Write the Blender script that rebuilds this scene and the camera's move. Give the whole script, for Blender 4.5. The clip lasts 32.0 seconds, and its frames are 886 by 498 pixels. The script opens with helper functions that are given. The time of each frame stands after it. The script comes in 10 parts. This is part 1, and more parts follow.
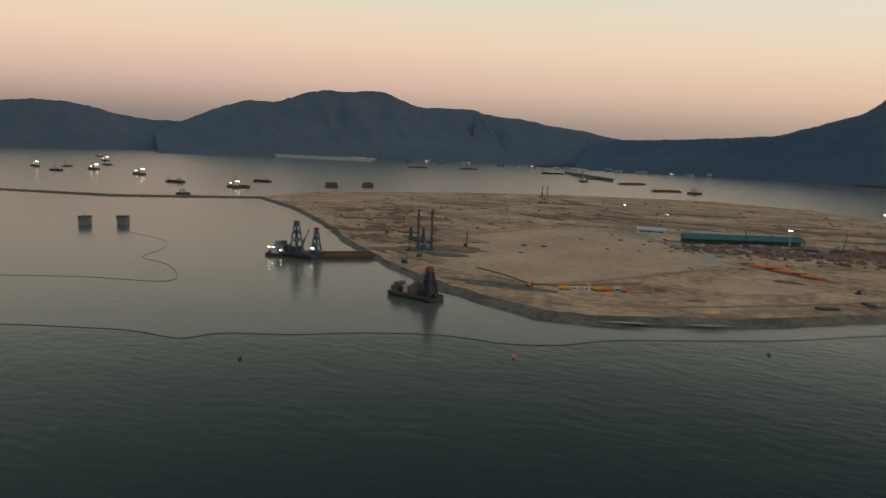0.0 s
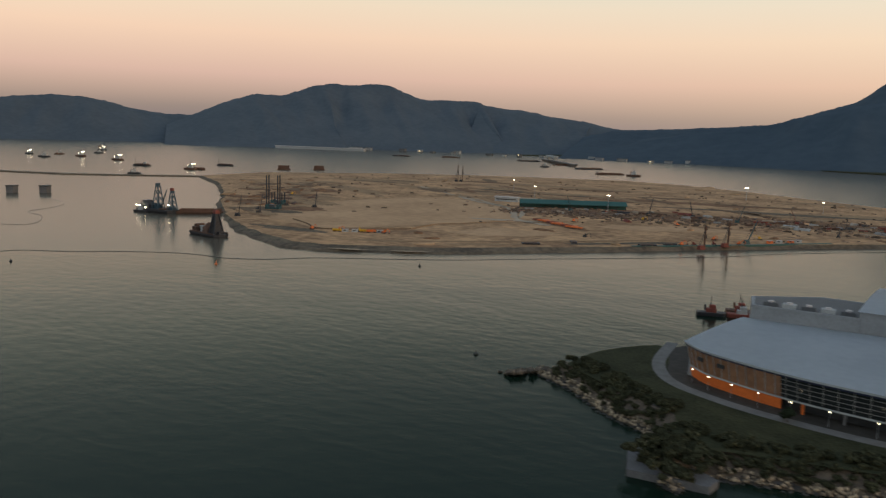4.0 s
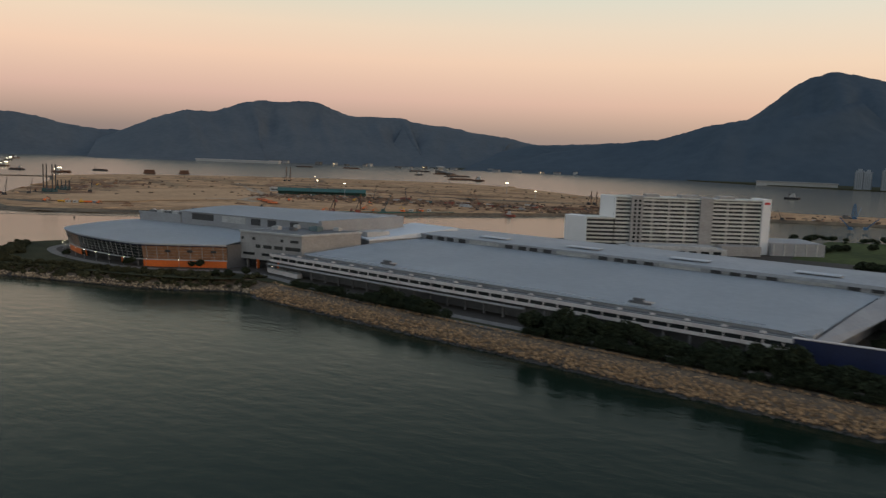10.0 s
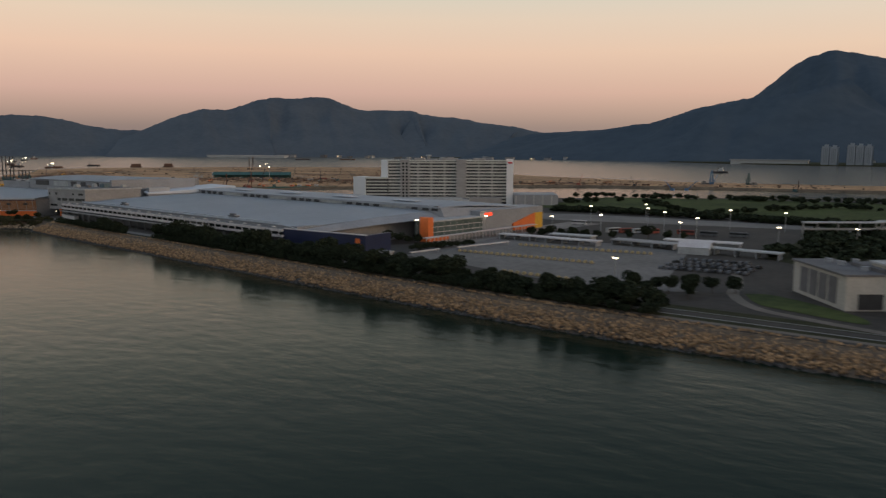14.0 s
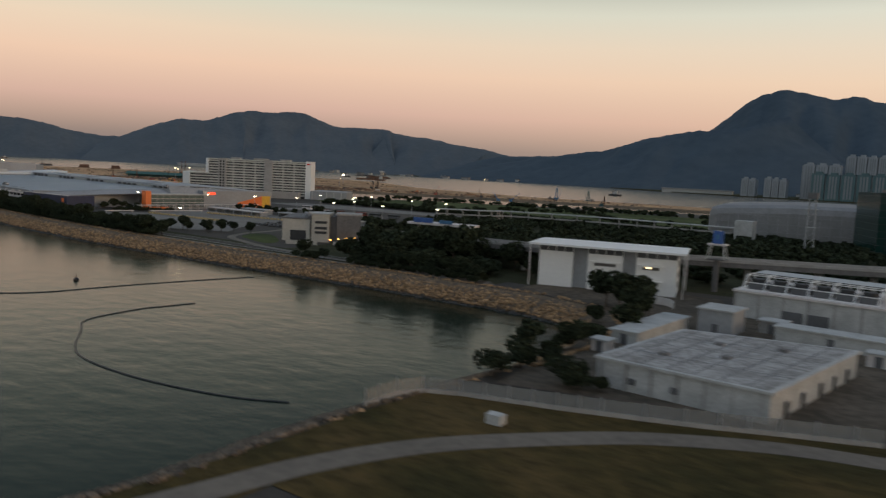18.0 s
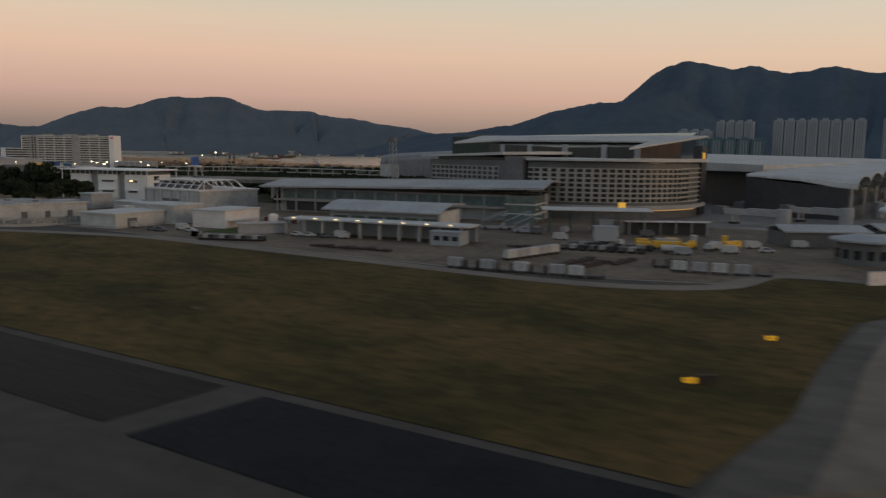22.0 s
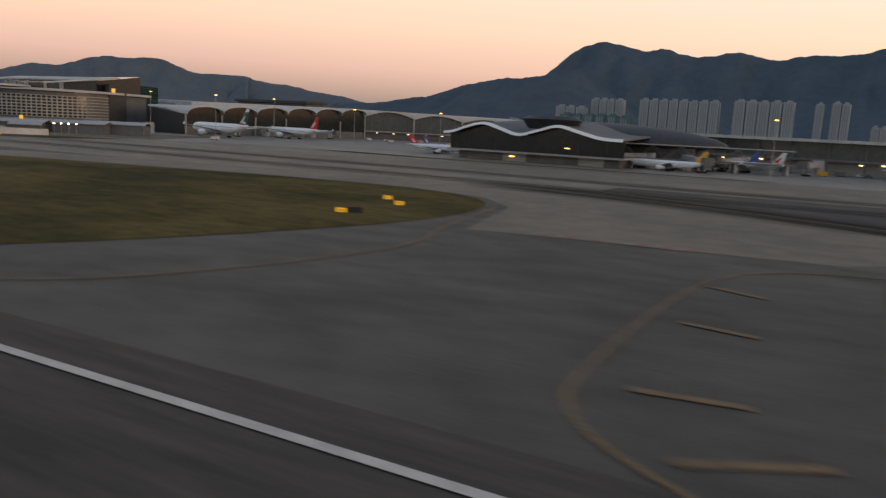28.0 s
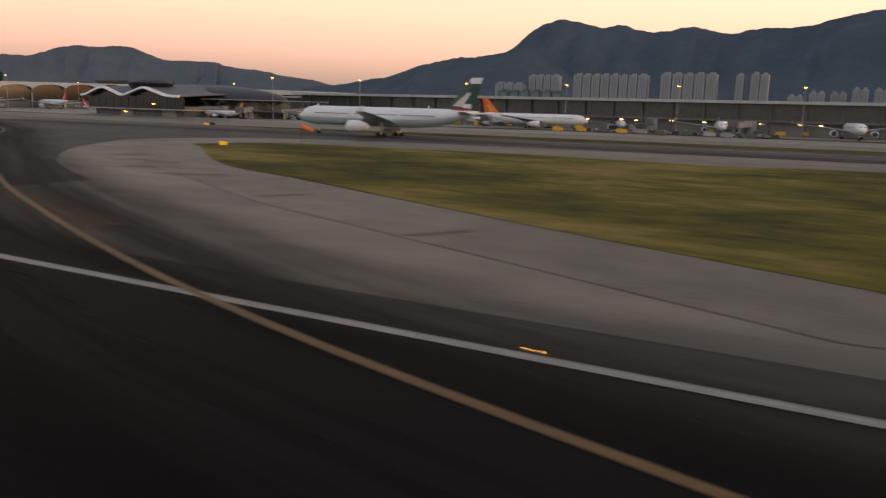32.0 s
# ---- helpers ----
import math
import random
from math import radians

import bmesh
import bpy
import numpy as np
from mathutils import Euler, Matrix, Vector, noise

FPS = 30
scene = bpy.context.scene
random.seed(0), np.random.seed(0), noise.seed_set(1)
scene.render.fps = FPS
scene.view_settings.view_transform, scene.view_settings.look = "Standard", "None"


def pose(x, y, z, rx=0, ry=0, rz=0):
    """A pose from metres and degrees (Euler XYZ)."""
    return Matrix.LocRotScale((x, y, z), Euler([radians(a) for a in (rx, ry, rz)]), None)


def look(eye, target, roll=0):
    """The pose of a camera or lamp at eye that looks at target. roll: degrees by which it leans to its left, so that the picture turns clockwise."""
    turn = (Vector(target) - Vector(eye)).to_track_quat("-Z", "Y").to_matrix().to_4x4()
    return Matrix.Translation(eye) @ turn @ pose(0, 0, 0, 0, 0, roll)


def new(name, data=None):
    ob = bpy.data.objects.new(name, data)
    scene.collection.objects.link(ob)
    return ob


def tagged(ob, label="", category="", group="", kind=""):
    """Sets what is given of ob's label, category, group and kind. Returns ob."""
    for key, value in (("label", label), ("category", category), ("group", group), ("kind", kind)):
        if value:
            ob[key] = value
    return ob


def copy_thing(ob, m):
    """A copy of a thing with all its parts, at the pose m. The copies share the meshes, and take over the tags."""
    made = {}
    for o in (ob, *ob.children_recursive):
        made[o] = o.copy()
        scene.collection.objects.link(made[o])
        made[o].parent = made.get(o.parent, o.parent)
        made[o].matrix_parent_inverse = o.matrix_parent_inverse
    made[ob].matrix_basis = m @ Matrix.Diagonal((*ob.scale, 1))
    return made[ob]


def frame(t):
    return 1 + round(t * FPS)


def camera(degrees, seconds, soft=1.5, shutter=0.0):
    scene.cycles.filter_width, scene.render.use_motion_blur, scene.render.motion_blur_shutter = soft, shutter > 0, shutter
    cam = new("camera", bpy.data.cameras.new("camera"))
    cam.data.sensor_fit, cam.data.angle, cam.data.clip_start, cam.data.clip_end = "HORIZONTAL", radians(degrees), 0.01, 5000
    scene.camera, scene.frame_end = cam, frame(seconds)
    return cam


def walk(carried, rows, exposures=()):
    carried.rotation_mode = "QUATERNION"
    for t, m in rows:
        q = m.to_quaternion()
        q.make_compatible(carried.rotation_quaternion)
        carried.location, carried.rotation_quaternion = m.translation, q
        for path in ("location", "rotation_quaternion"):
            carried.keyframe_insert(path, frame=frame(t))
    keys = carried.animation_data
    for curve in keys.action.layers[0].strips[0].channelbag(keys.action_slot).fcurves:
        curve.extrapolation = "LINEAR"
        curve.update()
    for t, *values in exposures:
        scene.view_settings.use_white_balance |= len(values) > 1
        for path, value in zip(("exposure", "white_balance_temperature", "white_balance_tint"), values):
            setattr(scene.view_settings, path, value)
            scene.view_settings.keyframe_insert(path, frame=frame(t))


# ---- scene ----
# The aircraft flies along +x, sinks on a three degree path and lands; the sea wall, buildings and aprons lie on its +y side.
cam = camera(60.82, 32.0, soft=1.35, shutter=0.5)
# seconds, x, z, yaw, pitch, roll; y stays 0 on the flight line
ROWS = [
    (0, 0, 62.26, 32.43, -8.01, -2.1),
    (0.5, 19.65, 61.18, 31.67, -8.87, -0.69),
    (1, 39.29, 60.1, 33.18, -9.01, -0.1),
    (1.5, 58.93, 59.03, 31.72, -10.36, -1.02),
    (2, 78.57, 57.95, 33.32, -8.98, 0.45),
    (2.5, 98.2, 56.87, 32.45, -8.35, -0.1),
    (4.5, 176.69, 52.57, 35.6, -8.2, -1.9),
    (5, 196.31, 51.49, 36.27, -7.49, -1.36),
    (5.5, 215.92, 50.41, 34.46, -7.96, -1.65),
    (6, 235.52, 49.34, 32.81, -7.98, -2.21),
    (6.5, 255.13, 48.26, 31.65, -7.98, -5.14),
    (7, 274.72, 47.17, 32.07, -7.2, -3.63),
    (7.5, 294.32, 46.09, 30.99, -6.29, -1.91),
    (8, 313.91, 45, 32.44, -6.91, -1.03),
    (8.5, 333.5, 43.9, 32.62, -7.73, -1.19),
    (9, 353.08, 42.79, 32.47, -7.32, -1.53),
    (9.5, 372.66, 41.68, 32.43, -7.12, -1.58),
    (10, 392.23, 40.56, 32.44, -7.01, -1.85),
    (10.5, 411.81, 39.43, 32.55, -7.05, -1.87),
    (11, 431.37, 38.29, 32.74, -7.02, -1.79),
    (11.5, 450.94, 37.15, 32.76, -6.97, -1.66),
    (12, 470.5, 36.02, 33.29, -6.75, -1.58),
    (12.5, 490.05, 34.9, 34.13, -6.63, -0.51),
    (13, 509.61, 33.79, 33.73, -7.01, -0.32),
    (13.5, 529.15, 32.71, 34.25, -7.22, -0),
    (14, 548.7, 31.64, 35.16, -7.59, -0.16),
    (14.5, 568.24, 30.61, 31.34, -8.29, -1.99),
    (16.5, 646.36, 26.82, 33.2, -6.35, -2.1),
    (17, 665.89, 25.93, 33.48, -6.44, -2.59),
    (17.5, 685.4, 25.04, 34.7, -6.4, -2.6),
    (18, 704.92, 24.15, 34.92, -5.95, -2.74),
    (18.5, 724.43, 23.26, 34.05, -5.57, -2.13),
    (19, 743.93, 22.34, 34.56, -5.81, -1.84),
    (19.5, 763.44, 21.39, 33.15, -5.88, -1.91),
    (20, 782.93, 20.41, 34.62, -6.78, -1.07),
    (20.5, 802.43, 19.39, 32.64, -6.41, -1.17),
    (21, 821.92, 18.34, 32.5, -7.1, -1.36),
    (21.5, 841.41, 17.29, 32.46, -7.29, -0.63),
    (22, 860.89, 16.24, 31.28, -7.29, -0.81),
    (22.5, 880.37, 15.22, 31.64, -6.8, -1.18),
    (23, 899.85, 14.25, 30.56, -5.72, -2.08),
    (23.5, 919.32, 13.34, 29.4, -4.94, -2.95),
    (24, 938.79, 12.5, 31.62, -5.89, -3.27),
    (24.5, 958.25, 11.77, 31.57, -7.65, -3.03),
    (25, 977.71, 11.11, 34.43, -8.26, -1.61),
    (25.5, 997.17, 10.54, 31.99, -8.51, -1.89),
    (26, 1016.62, 10.02, 30.5, -8.2, -1.74),
    (26.5, 1036.07, 9.56, 28.86, -7.91, -3.42),
    (28.5, 1113.83, 7.96, 29.28, -9.38, -2.69),
    (29, 1133.26, 7.58, 30.15, -8.96, -2.62),
    (29.5, 1152.68, 7.2, 28.48, -9.28, -2.21),
    (30, 1172.1, 6.82, 28.37, -9.15, -1.95),
    (30.5, 1191.52, 6.44, 27.67, -9.98, -1.85),
    (31, 1210.94, 6.07, 28.34, -10.33, -1.23),
    (31.5, 1230.35, 5.69, 28.35, -10.31, -1.28),
    (32, 1249.75, 5.32, 28.67, -10.5, -1.55),
]
walk(cam, [(t, pose(x, 0, z, 90 + pitch, roll, yaw)) for t, x, z, yaw, pitch, roll in ROWS],
     exposures=[(0.0, 0.05, 6250, 2), (0.5, -0.08, 6400, 5), (1.0, -0.24, 6500, 8), (1.5, -0.03, 6500, 8), (2.0, 0.15, 6500, 8), (2.5, 0.11, 6400, 5), (5.0, 0.15, 6450, 4), (6.0, 0.03, 6500, 6), (6.5, 0.08, 6500, 6), (11.0, 0.05, 6500, 8), (13.0, -0.03, 6500, 9), (14.0, -0.07, 6500, 10), (17.0, 0.05, 6500, 7), (20.0, -0.08, 6500, 7), (21.5, -0.13, 6550, 8), (22.0, -0.2, 6600, 9), (22.5, -0.24, 6600, 9), (24.0, -0.06, 6600, 11), (25.0, -0.07, 7100, 12), (26.0, 0.03, 6350, 9), (26.5, 0.08, 6050, 7), (28.5, 0.36, 6950, 15), (29.0, 0.4, 7000, 17), (29.5, 0.47, 6950, 17), (30.0, 0.54, 7350, 19), (30.5, 0.67, 7400, 21), (31.0, 0.69, 7500, 21), (32.0, 0.55, 7550, 19)])

# ---- light: dusk sky with the afterglow ahead of the aircraft ----
world = bpy.data.worlds.new("dusk")
scene.world = world
world.use_nodes = True
wt = world.node_tree
wt.nodes.clear()


def wnode(kind, **kw):
    n = wt.nodes.new(kind)
    for k, v in kw.items():
        n.inputs[k].default_value = v
    return n


def ramp_node(tree, stops, src):
    n = tree.nodes.new("ShaderNodeValToRGB")
    cr = n.color_ramp
    while len(cr.elements) < len(stops):
        cr.elements.new(0.5)
    for e, (p, c) in zip(cr.elements, stops):
        e.position, e.color = p, (*c, 1)
    tree.links.new(src, n.inputs[0])
    return n


w_co = wnode("ShaderNodeTexCoord")
w_sep = wnode("ShaderNodeSeparateXYZ")
wt.links.new(w_co.outputs["Generated"], w_sep.inputs[0])
EAST = [(0.0, (0.16, 0.15, 0.17)), (0.028, (0.24, 0.195, 0.20)), (0.07, (0.57, 0.355, 0.325)), (0.12, (0.77, 0.50, 0.385)), (0.16, (0.76, 0.57, 0.435)),
        (0.20, (0.635, 0.595, 0.485)), (0.26, (0.395, 0.406, 0.36)), (0.36, (0.23, 0.27, 0.265)), (0.65, (0.25, 0.315, 0.43)), (1.0, (0.25, 0.32, 0.45))]
WEST = [(0.0, (0.32, 0.255, 0.24)), (0.028, (0.46, 0.325, 0.27)), (0.07, (0.74, 0.48, 0.36)), (0.12, (0.815, 0.605, 0.45)),
        (0.20, (0.70, 0.67, 0.58)), (0.265, (0.21, 0.235, 0.24)), (0.36, (0.105, 0.132, 0.155)), (0.65, (0.15, 0.19, 0.26)), (1.0, (0.25, 0.32, 0.45))]
w_east = ramp_node(wt, EAST, w_sep.outputs["Z"])
w_west = ramp_node(wt, WEST, w_sep.outputs["Z"])
w_az = wnode("ShaderNodeMapRange", **{"From Min": -0.75, "From Max": 0.2})
wt.links.new(w_sep.outputs["X"], w_az.inputs["Value"])
w_mix = wt.nodes.new("ShaderNodeMix")
w_mix.data_type = "RGBA"
wt.links.new(w_az.outputs[0], w_mix.inputs["Factor"])
wt.links.new(w_east.outputs[0], w_mix.inputs["A"])
wt.links.new(w_west.outputs[0], w_mix.inputs["B"])
w_sky = wt.nodes.new("ShaderNodeTexSky")
w_sky.sky_type = "NISHITA"
w_sky.sun_disc = False
w_sky.sun_elevation = radians(2)
w_sky.sun_rotation = radians(80)
w_bg = wnode("ShaderNodeBackground", Strength=1.0)
w_bg2 = wnode("ShaderNodeBackground", Strength=0.05)
w_add = wt.nodes.new("ShaderNodeAddShader")
w_out = wt.nodes.new("ShaderNodeOutputWorld")
SOUTH = [(0.0, (0.30, 0.30, 0.32)), (0.07, (0.46, 0.44, 0.44)), (0.12, (0.56, 0.535, 0.52)), (0.20, (0.62, 0.605, 0.59)),
         (0.36, (0.34, 0.365, 0.40)), (0.65, (0.27, 0.32, 0.42)), (1.0, (0.25, 0.32, 0.45))]
w_south = ramp_node(wt, SOUTH, w_sep.outputs["Z"])
w_sy = wnode("ShaderNodeMapRange", **{"From Min": 0.25, "From Max": -0.35})
wt.links.new(w_sep.outputs["Y"], w_sy.inputs["Value"])
w_mix2 = wt.nodes.new("ShaderNodeMix")
w_mix2.data_type = "RGBA"
wt.links.new(w_sy.outputs[0], w_mix2.inputs["Factor"])
wt.links.new(w_mix.outputs["Result"], w_mix2.inputs["A"])
wt.links.new(w_south.outputs[0], w_mix2.inputs["B"])
wt.links.new(w_mix2.outputs["Result"], w_bg.inputs["Color"])
wt.links.new(w_sky.outputs[0], w_bg2.inputs["Color"])
wt.links.new(w_bg.outputs[0], w_add.inputs[0])
wt.links.new(w_bg2.outputs[0], w_add.inputs[1])
wt.links.new(w_add.outputs[0], w_out.inputs[0])

sun = new("afterglow_sun", bpy.data.lights.new("afterglow_sun", "SUN"))
sun.data.energy, sun.data.angle, sun.data.color = 0.66, radians(25), (1.0, 0.72, 0.5)
sun.matrix_world = look((2000, 300, 330), (0, 0, 0))
scene.view_settings.exposure = 0.0

# ---- materials ----


def material(name, c1, c2=None, scale=0.3, rough=0.8, metal=0.0, bump=0.0, bscale=2.0, fine=None, rand=0.0, spec=0.5, stretch=None):
    """Two scales of colour variation and a fine relief, in metres."""
    m = bpy.data.materials.new(name)
    m.use_nodes = True
    t = m.node_tree
    b = t.nodes["Principled BSDF"]
    b.inputs["Roughness"].default_value = rough
    b.inputs["Metallic"].default_value = metal
    b.inputs["Specular IOR Level"].default_value = spec
    c2 = c2 or tuple(v * 0.75 for v in c1)
    co = t.nodes.new("ShaderNodeTexCoord")
    n1 = t.nodes.new("ShaderNodeTexNoise")
    n1.inputs["Scale"].default_value = scale
    n1.inputs["Detail"].default_value = 4
    n2 = t.nodes.new("ShaderNodeTexNoise")
    n2.inputs["Scale"].default_value = fine or scale * 9
    n2.inputs["Detail"].default_value = 3
    src = co.outputs["Object"]
    if stretch:
        mp = t.nodes.new("ShaderNodeMapping")
        mp.inputs["Scale"].default_value = stretch[:3]
        mp.inputs["Rotation"].default_value = (0, 0, stretch[3])
        t.links.new(src, mp.inputs["Vector"])
        src = mp.outputs[0]
    for n in (n1, n2):
        t.links.new(src, n.inputs["Vector"])
    mx = t.nodes.new("ShaderNodeMath")
    mx.operation = "MULTIPLY_ADD"
    mx.inputs[1].default_value = 0.5
    t.links.new(n2.outputs["Fac"], mx.inputs[0])
    hf = t.nodes.new("ShaderNodeMath")
    hf.operation = "MULTIPLY"
    hf.inputs[1].default_value = 0.5
    t.links.new(n1.outputs["Fac"], hf.inputs[0])
    t.links.new(hf.outputs[0], mx.inputs[2])
    r = ramp_node(t, [(0.38, c2), (0.62, c1)], mx.outputs[0])
    out = r.outputs[0]
    if rand:
        oi = t.nodes.new("ShaderNodeObjectInfo")
        hs = t.nodes.new("ShaderNodeHueSaturation")
        mr = t.nodes.new("ShaderNodeMapRange")
        mr.inputs["To Min"].default_value, mr.inputs["To Max"].default_value = 1 - rand, 1 + rand
        t.links.new(oi.outputs["Random"], mr.inputs["Value"])
        t.links.new(mr.outputs[0], hs.inputs["Value"])
        t.links.new(out, hs.inputs["Color"])
        out = hs.outputs[0]
    t.links.new(out, b.inputs["Base Color"])
    if bump:
        bn = t.nodes.new("ShaderNodeTexNoise")
        bn.inputs["Scale"].default_value = bscale
        bn.inputs["Detail"].default_value = 4
        t.links.new(co.outputs["Object"], bn.inputs["Vector"])
        bp = t.nodes.new("ShaderNodeBump")
        bp.inputs["Strength"].default_value = bump
        bp.inputs["Distance"].default_value = 0.3
        t.links.new(bn.outputs["Fac"], bp.inputs["Height"])
        t.links.new(bp.outputs[0], b.inputs["Normal"])
    return m


def glow(name, colour, strength):
    m = bpy.data.materials.new(name)
    m.use_nodes = True
    b = m.node_tree.nodes["Principled BSDF"]
    b.inputs["Base Color"].default_value = (*(0.5 * v for v in colour), 1)
    b.inputs["Emission Color"].default_value = (*colour, 1)
    b.inputs["Emission Strength"].default_value = strength
    return m


def glass(name, tint, rough=0.08):
    m = material(name, tint, tuple(v * 0.6 for v in tint), 0.6, rough, 0.0, spec=0.45)
    return m


def island_random(m, lo, hi):
    """Each loose piece of a joined mesh gets its own tone."""
    t = m.node_tree
    b = t.nodes["Principled BSDF"]
    src = b.inputs["Base Color"].links[0].from_socket
    g = t.nodes.new("ShaderNodeNewGeometry")
    mr = t.nodes.new("ShaderNodeMapRange")
    mr.inputs["To Min"].default_value, mr.inputs["To Max"].default_value = lo, hi
    t.links.new(g.outputs["Random Per Island"], mr.inputs["Value"])
    hs = t.nodes.new("ShaderNodeHueSaturation")
    t.links.new(mr.outputs[0], hs.inputs["Value"])
    t.links.new(src, hs.inputs["Color"])
    t.links.new(hs.outputs[0], b.inputs["Base Color"])
    return m


def turf(name, mid, dry, green):
    """Grass: broad green and dry patches, mown streaks and tufts."""
    m = bpy.data.materials.new(name)
    m.use_nodes = True
    t = m.node_tree
    b = t.nodes["Principled BSDF"]
    b.inputs["Roughness"].default_value = 0.95
    b.inputs["Specular IOR Level"].default_value = 0.1
    co = t.nodes.new("ShaderNodeTexCoord")

    def cloud(scale, detail, stretch):
        mp = t.nodes.new("ShaderNodeMapping")
        mp.inputs["Scale"].default_value = stretch
        mp.inputs["Rotation"].default_value = (0, 0, 0.35)
        n = t.nodes.new("ShaderNodeTexNoise")
        n.inputs["Scale"].default_value, n.inputs["Detail"].default_value = scale, detail
        n.inputs["Roughness"].default_value = 0.62
        t.links.new(co.outputs["Object"], mp.inputs["Vector"])
        t.links.new(mp.outputs[0], n.inputs["Vector"])
        return n.outputs["Fac"]

    broad = ramp_node(t, [(0.4, green), (0.5, mid), (0.6, dry)], cloud(0.05, 5, (0.8, 1.2, 1)))
    tufts = ramp_node(t, [(0.3, (0.62, 0.63, 0.62)), (0.5, (1, 1, 1)), (0.72, (1.4, 1.34, 1.24))], cloud(0.55, 5, (0.7, 1.3, 1)))
    mx = t.nodes.new("ShaderNodeMix")
    mx.data_type, mx.blend_type = "RGBA", "MULTIPLY"
    mx.inputs[0].default_value = 1.0
    t.links.new(broad.outputs[0], mx.inputs[6])
    t.links.new(tufts.outputs[0], mx.inputs[7])
    t.links.new(mx.outputs[2], b.inputs["Base Color"])
    bp = t.nodes.new("ShaderNodeBump")
    bp.inputs["Strength"].default_value, bp.inputs["Distance"].default_value = 0.7, 0.3
    t.links.new(cloud(3.0, 4, (1, 1, 1)), bp.inputs["Height"])
    t.links.new(bp.outputs[0], b.inputs["Normal"])
    return m


def tyre_wear(name, colour, most):
    """Rubber laid down by tyres: fades out to the ribbon's edges, in long streaks."""
    m = bpy.data.materials.new(name)
    m.use_nodes = True
    t = m.node_tree
    b = t.nodes["Principled BSDF"]
    b.inputs["Base Color"].default_value = colour + (1,)
    b.inputs["Roughness"].default_value = 0.85
    b.inputs["Specular IOR Level"].default_value = 0.06
    uv = t.nodes.new("ShaderNodeUVMap")
    sp = t.nodes.new("ShaderNodeSeparateXYZ")
    t.links.new(uv.outputs[0], sp.inputs[0])
    across = ramp_node(t, [(0.0, (0, 0, 0)), (0.18, (0.35, 0.35, 0.35)), (0.34, (1, 1, 1)), (0.5, (0.72, 0.72, 0.72)), (0.66, (1, 1, 1)), (0.82, (0.35, 0.35, 0.35)), (1.0, (0, 0, 0))], sp.outputs["Y"])
    mp = t.nodes.new("ShaderNodeMapping")
    mp.inputs["Scale"].default_value = (0.02, 9, 1)
    n = t.nodes.new("ShaderNodeTexNoise")
    n.inputs["Scale"].default_value, n.inputs["Detail"].default_value = 1.0, 5
    t.links.new(uv.outputs[0], mp.inputs["Vector"])
    t.links.new(mp.outputs[0], n.inputs["Vector"])
    streak = ramp_node(t, [(0.3, (0.35 * most,) * 3), (0.62, (most,) * 3)], n.outputs["Fac"])
    mul = t.nodes.new("ShaderNodeMath")
    mul.operation = "MULTIPLY"
    t.links.new(across.outputs[0], mul.inputs[0])
    t.links.new(streak.outputs[0], mul.inputs[1])
    start = t.nodes.new("ShaderNodeMapRange")
    start.inputs["From Max"].default_value = 16.0
    t.links.new(sp.outputs["X"], start.inputs["Value"])
    fade = t.nodes.new("ShaderNodeMath")
    fade.operation = "MULTIPLY"
    t.links.new(mul.outputs[0], fade.inputs[0])
    t.links.new(start.outputs[0], fade.inputs[1])
    t.links.new(fade.outputs[0], b.inputs["Alpha"])
    return m


M = {}
# Distance haze is mixed into both forest colours, most in farforest.
M["farforest"] = material("haze_paled_forest", (0.108, 0.125, 0.138), (0.086, 0.103, 0.117), 0.006, 0.95, bump=0.3, bscale=0.03, fine=0.05, spec=0.1)
M["forest"] = material("haze_blue_forest", (0.072, 0.096, 0.117), (0.056, 0.078, 0.098), 0.005, 0.95, bump=0.25, bscale=0.02, fine=0.03, spec=0.1)
M["sand"] = material("reclaimed_sand", (0.61, 0.375, 0.198), (0.25, 0.15, 0.085), 0.024, 0.95, bump=0.12, bscale=0.1, fine=0.2, spec=0.1)
M["sand2"] = material("graded_sand", (0.58, 0.37, 0.21), (0.44, 0.275, 0.152), 0.022, 0.95, bump=0.3, bscale=0.2, spec=0.1)
M["mud"] = material("wet_foreshore", (0.2, 0.152, 0.1), (0.085, 0.068, 0.05), 0.06, 0.85, bump=0.5, bscale=0.5, fine=0.4, spec=0.15)
M["haul"] = material("haul_road", (0.46, 0.36, 0.25), (0.34, 0.26, 0.18), 0.08, 0.95)
M["grass"] = turf("mown_turf", (0.083, 0.067, 0.018), (0.125, 0.092, 0.029), (0.042, 0.042, 0.014))
M["darkgrass"] = turf("coarse_turf", (0.068, 0.054, 0.0155), (0.106, 0.078, 0.026), (0.04, 0.038, 0.0125))
M["tangrass"] = turf("patchy_turf", (0.11, 0.093, 0.016), (0.2, 0.148, 0.045), (0.045, 0.047, 0.016))
M["drygrass"] = turf("dry_turf", (0.072, 0.053, 0.0195), (0.098, 0.068, 0.027), (0.045, 0.039, 0.0145))
M["lawn"] = material("golf_lawn", (0.085, 0.105, 0.036), (0.042, 0.056, 0.022), 0.03, 0.95, bump=0.4, bscale=1.0, spec=0.1)
M["scrub"] = material("scrub_ground", (0.062, 0.06, 0.03), (0.03, 0.032, 0.016), 0.14, 0.95, bump=0.8, bscale=1.2, spec=0.1)
M["taxiway"] = material("worn_taxiway_asphalt", (0.185, 0.148, 0.11), (0.095, 0.077, 0.059), 0.06, 0.62, bump=0.15, bscale=4, fine=0.28, spec=0.35, stretch=(0.7, 1.3, 1, -0.5))
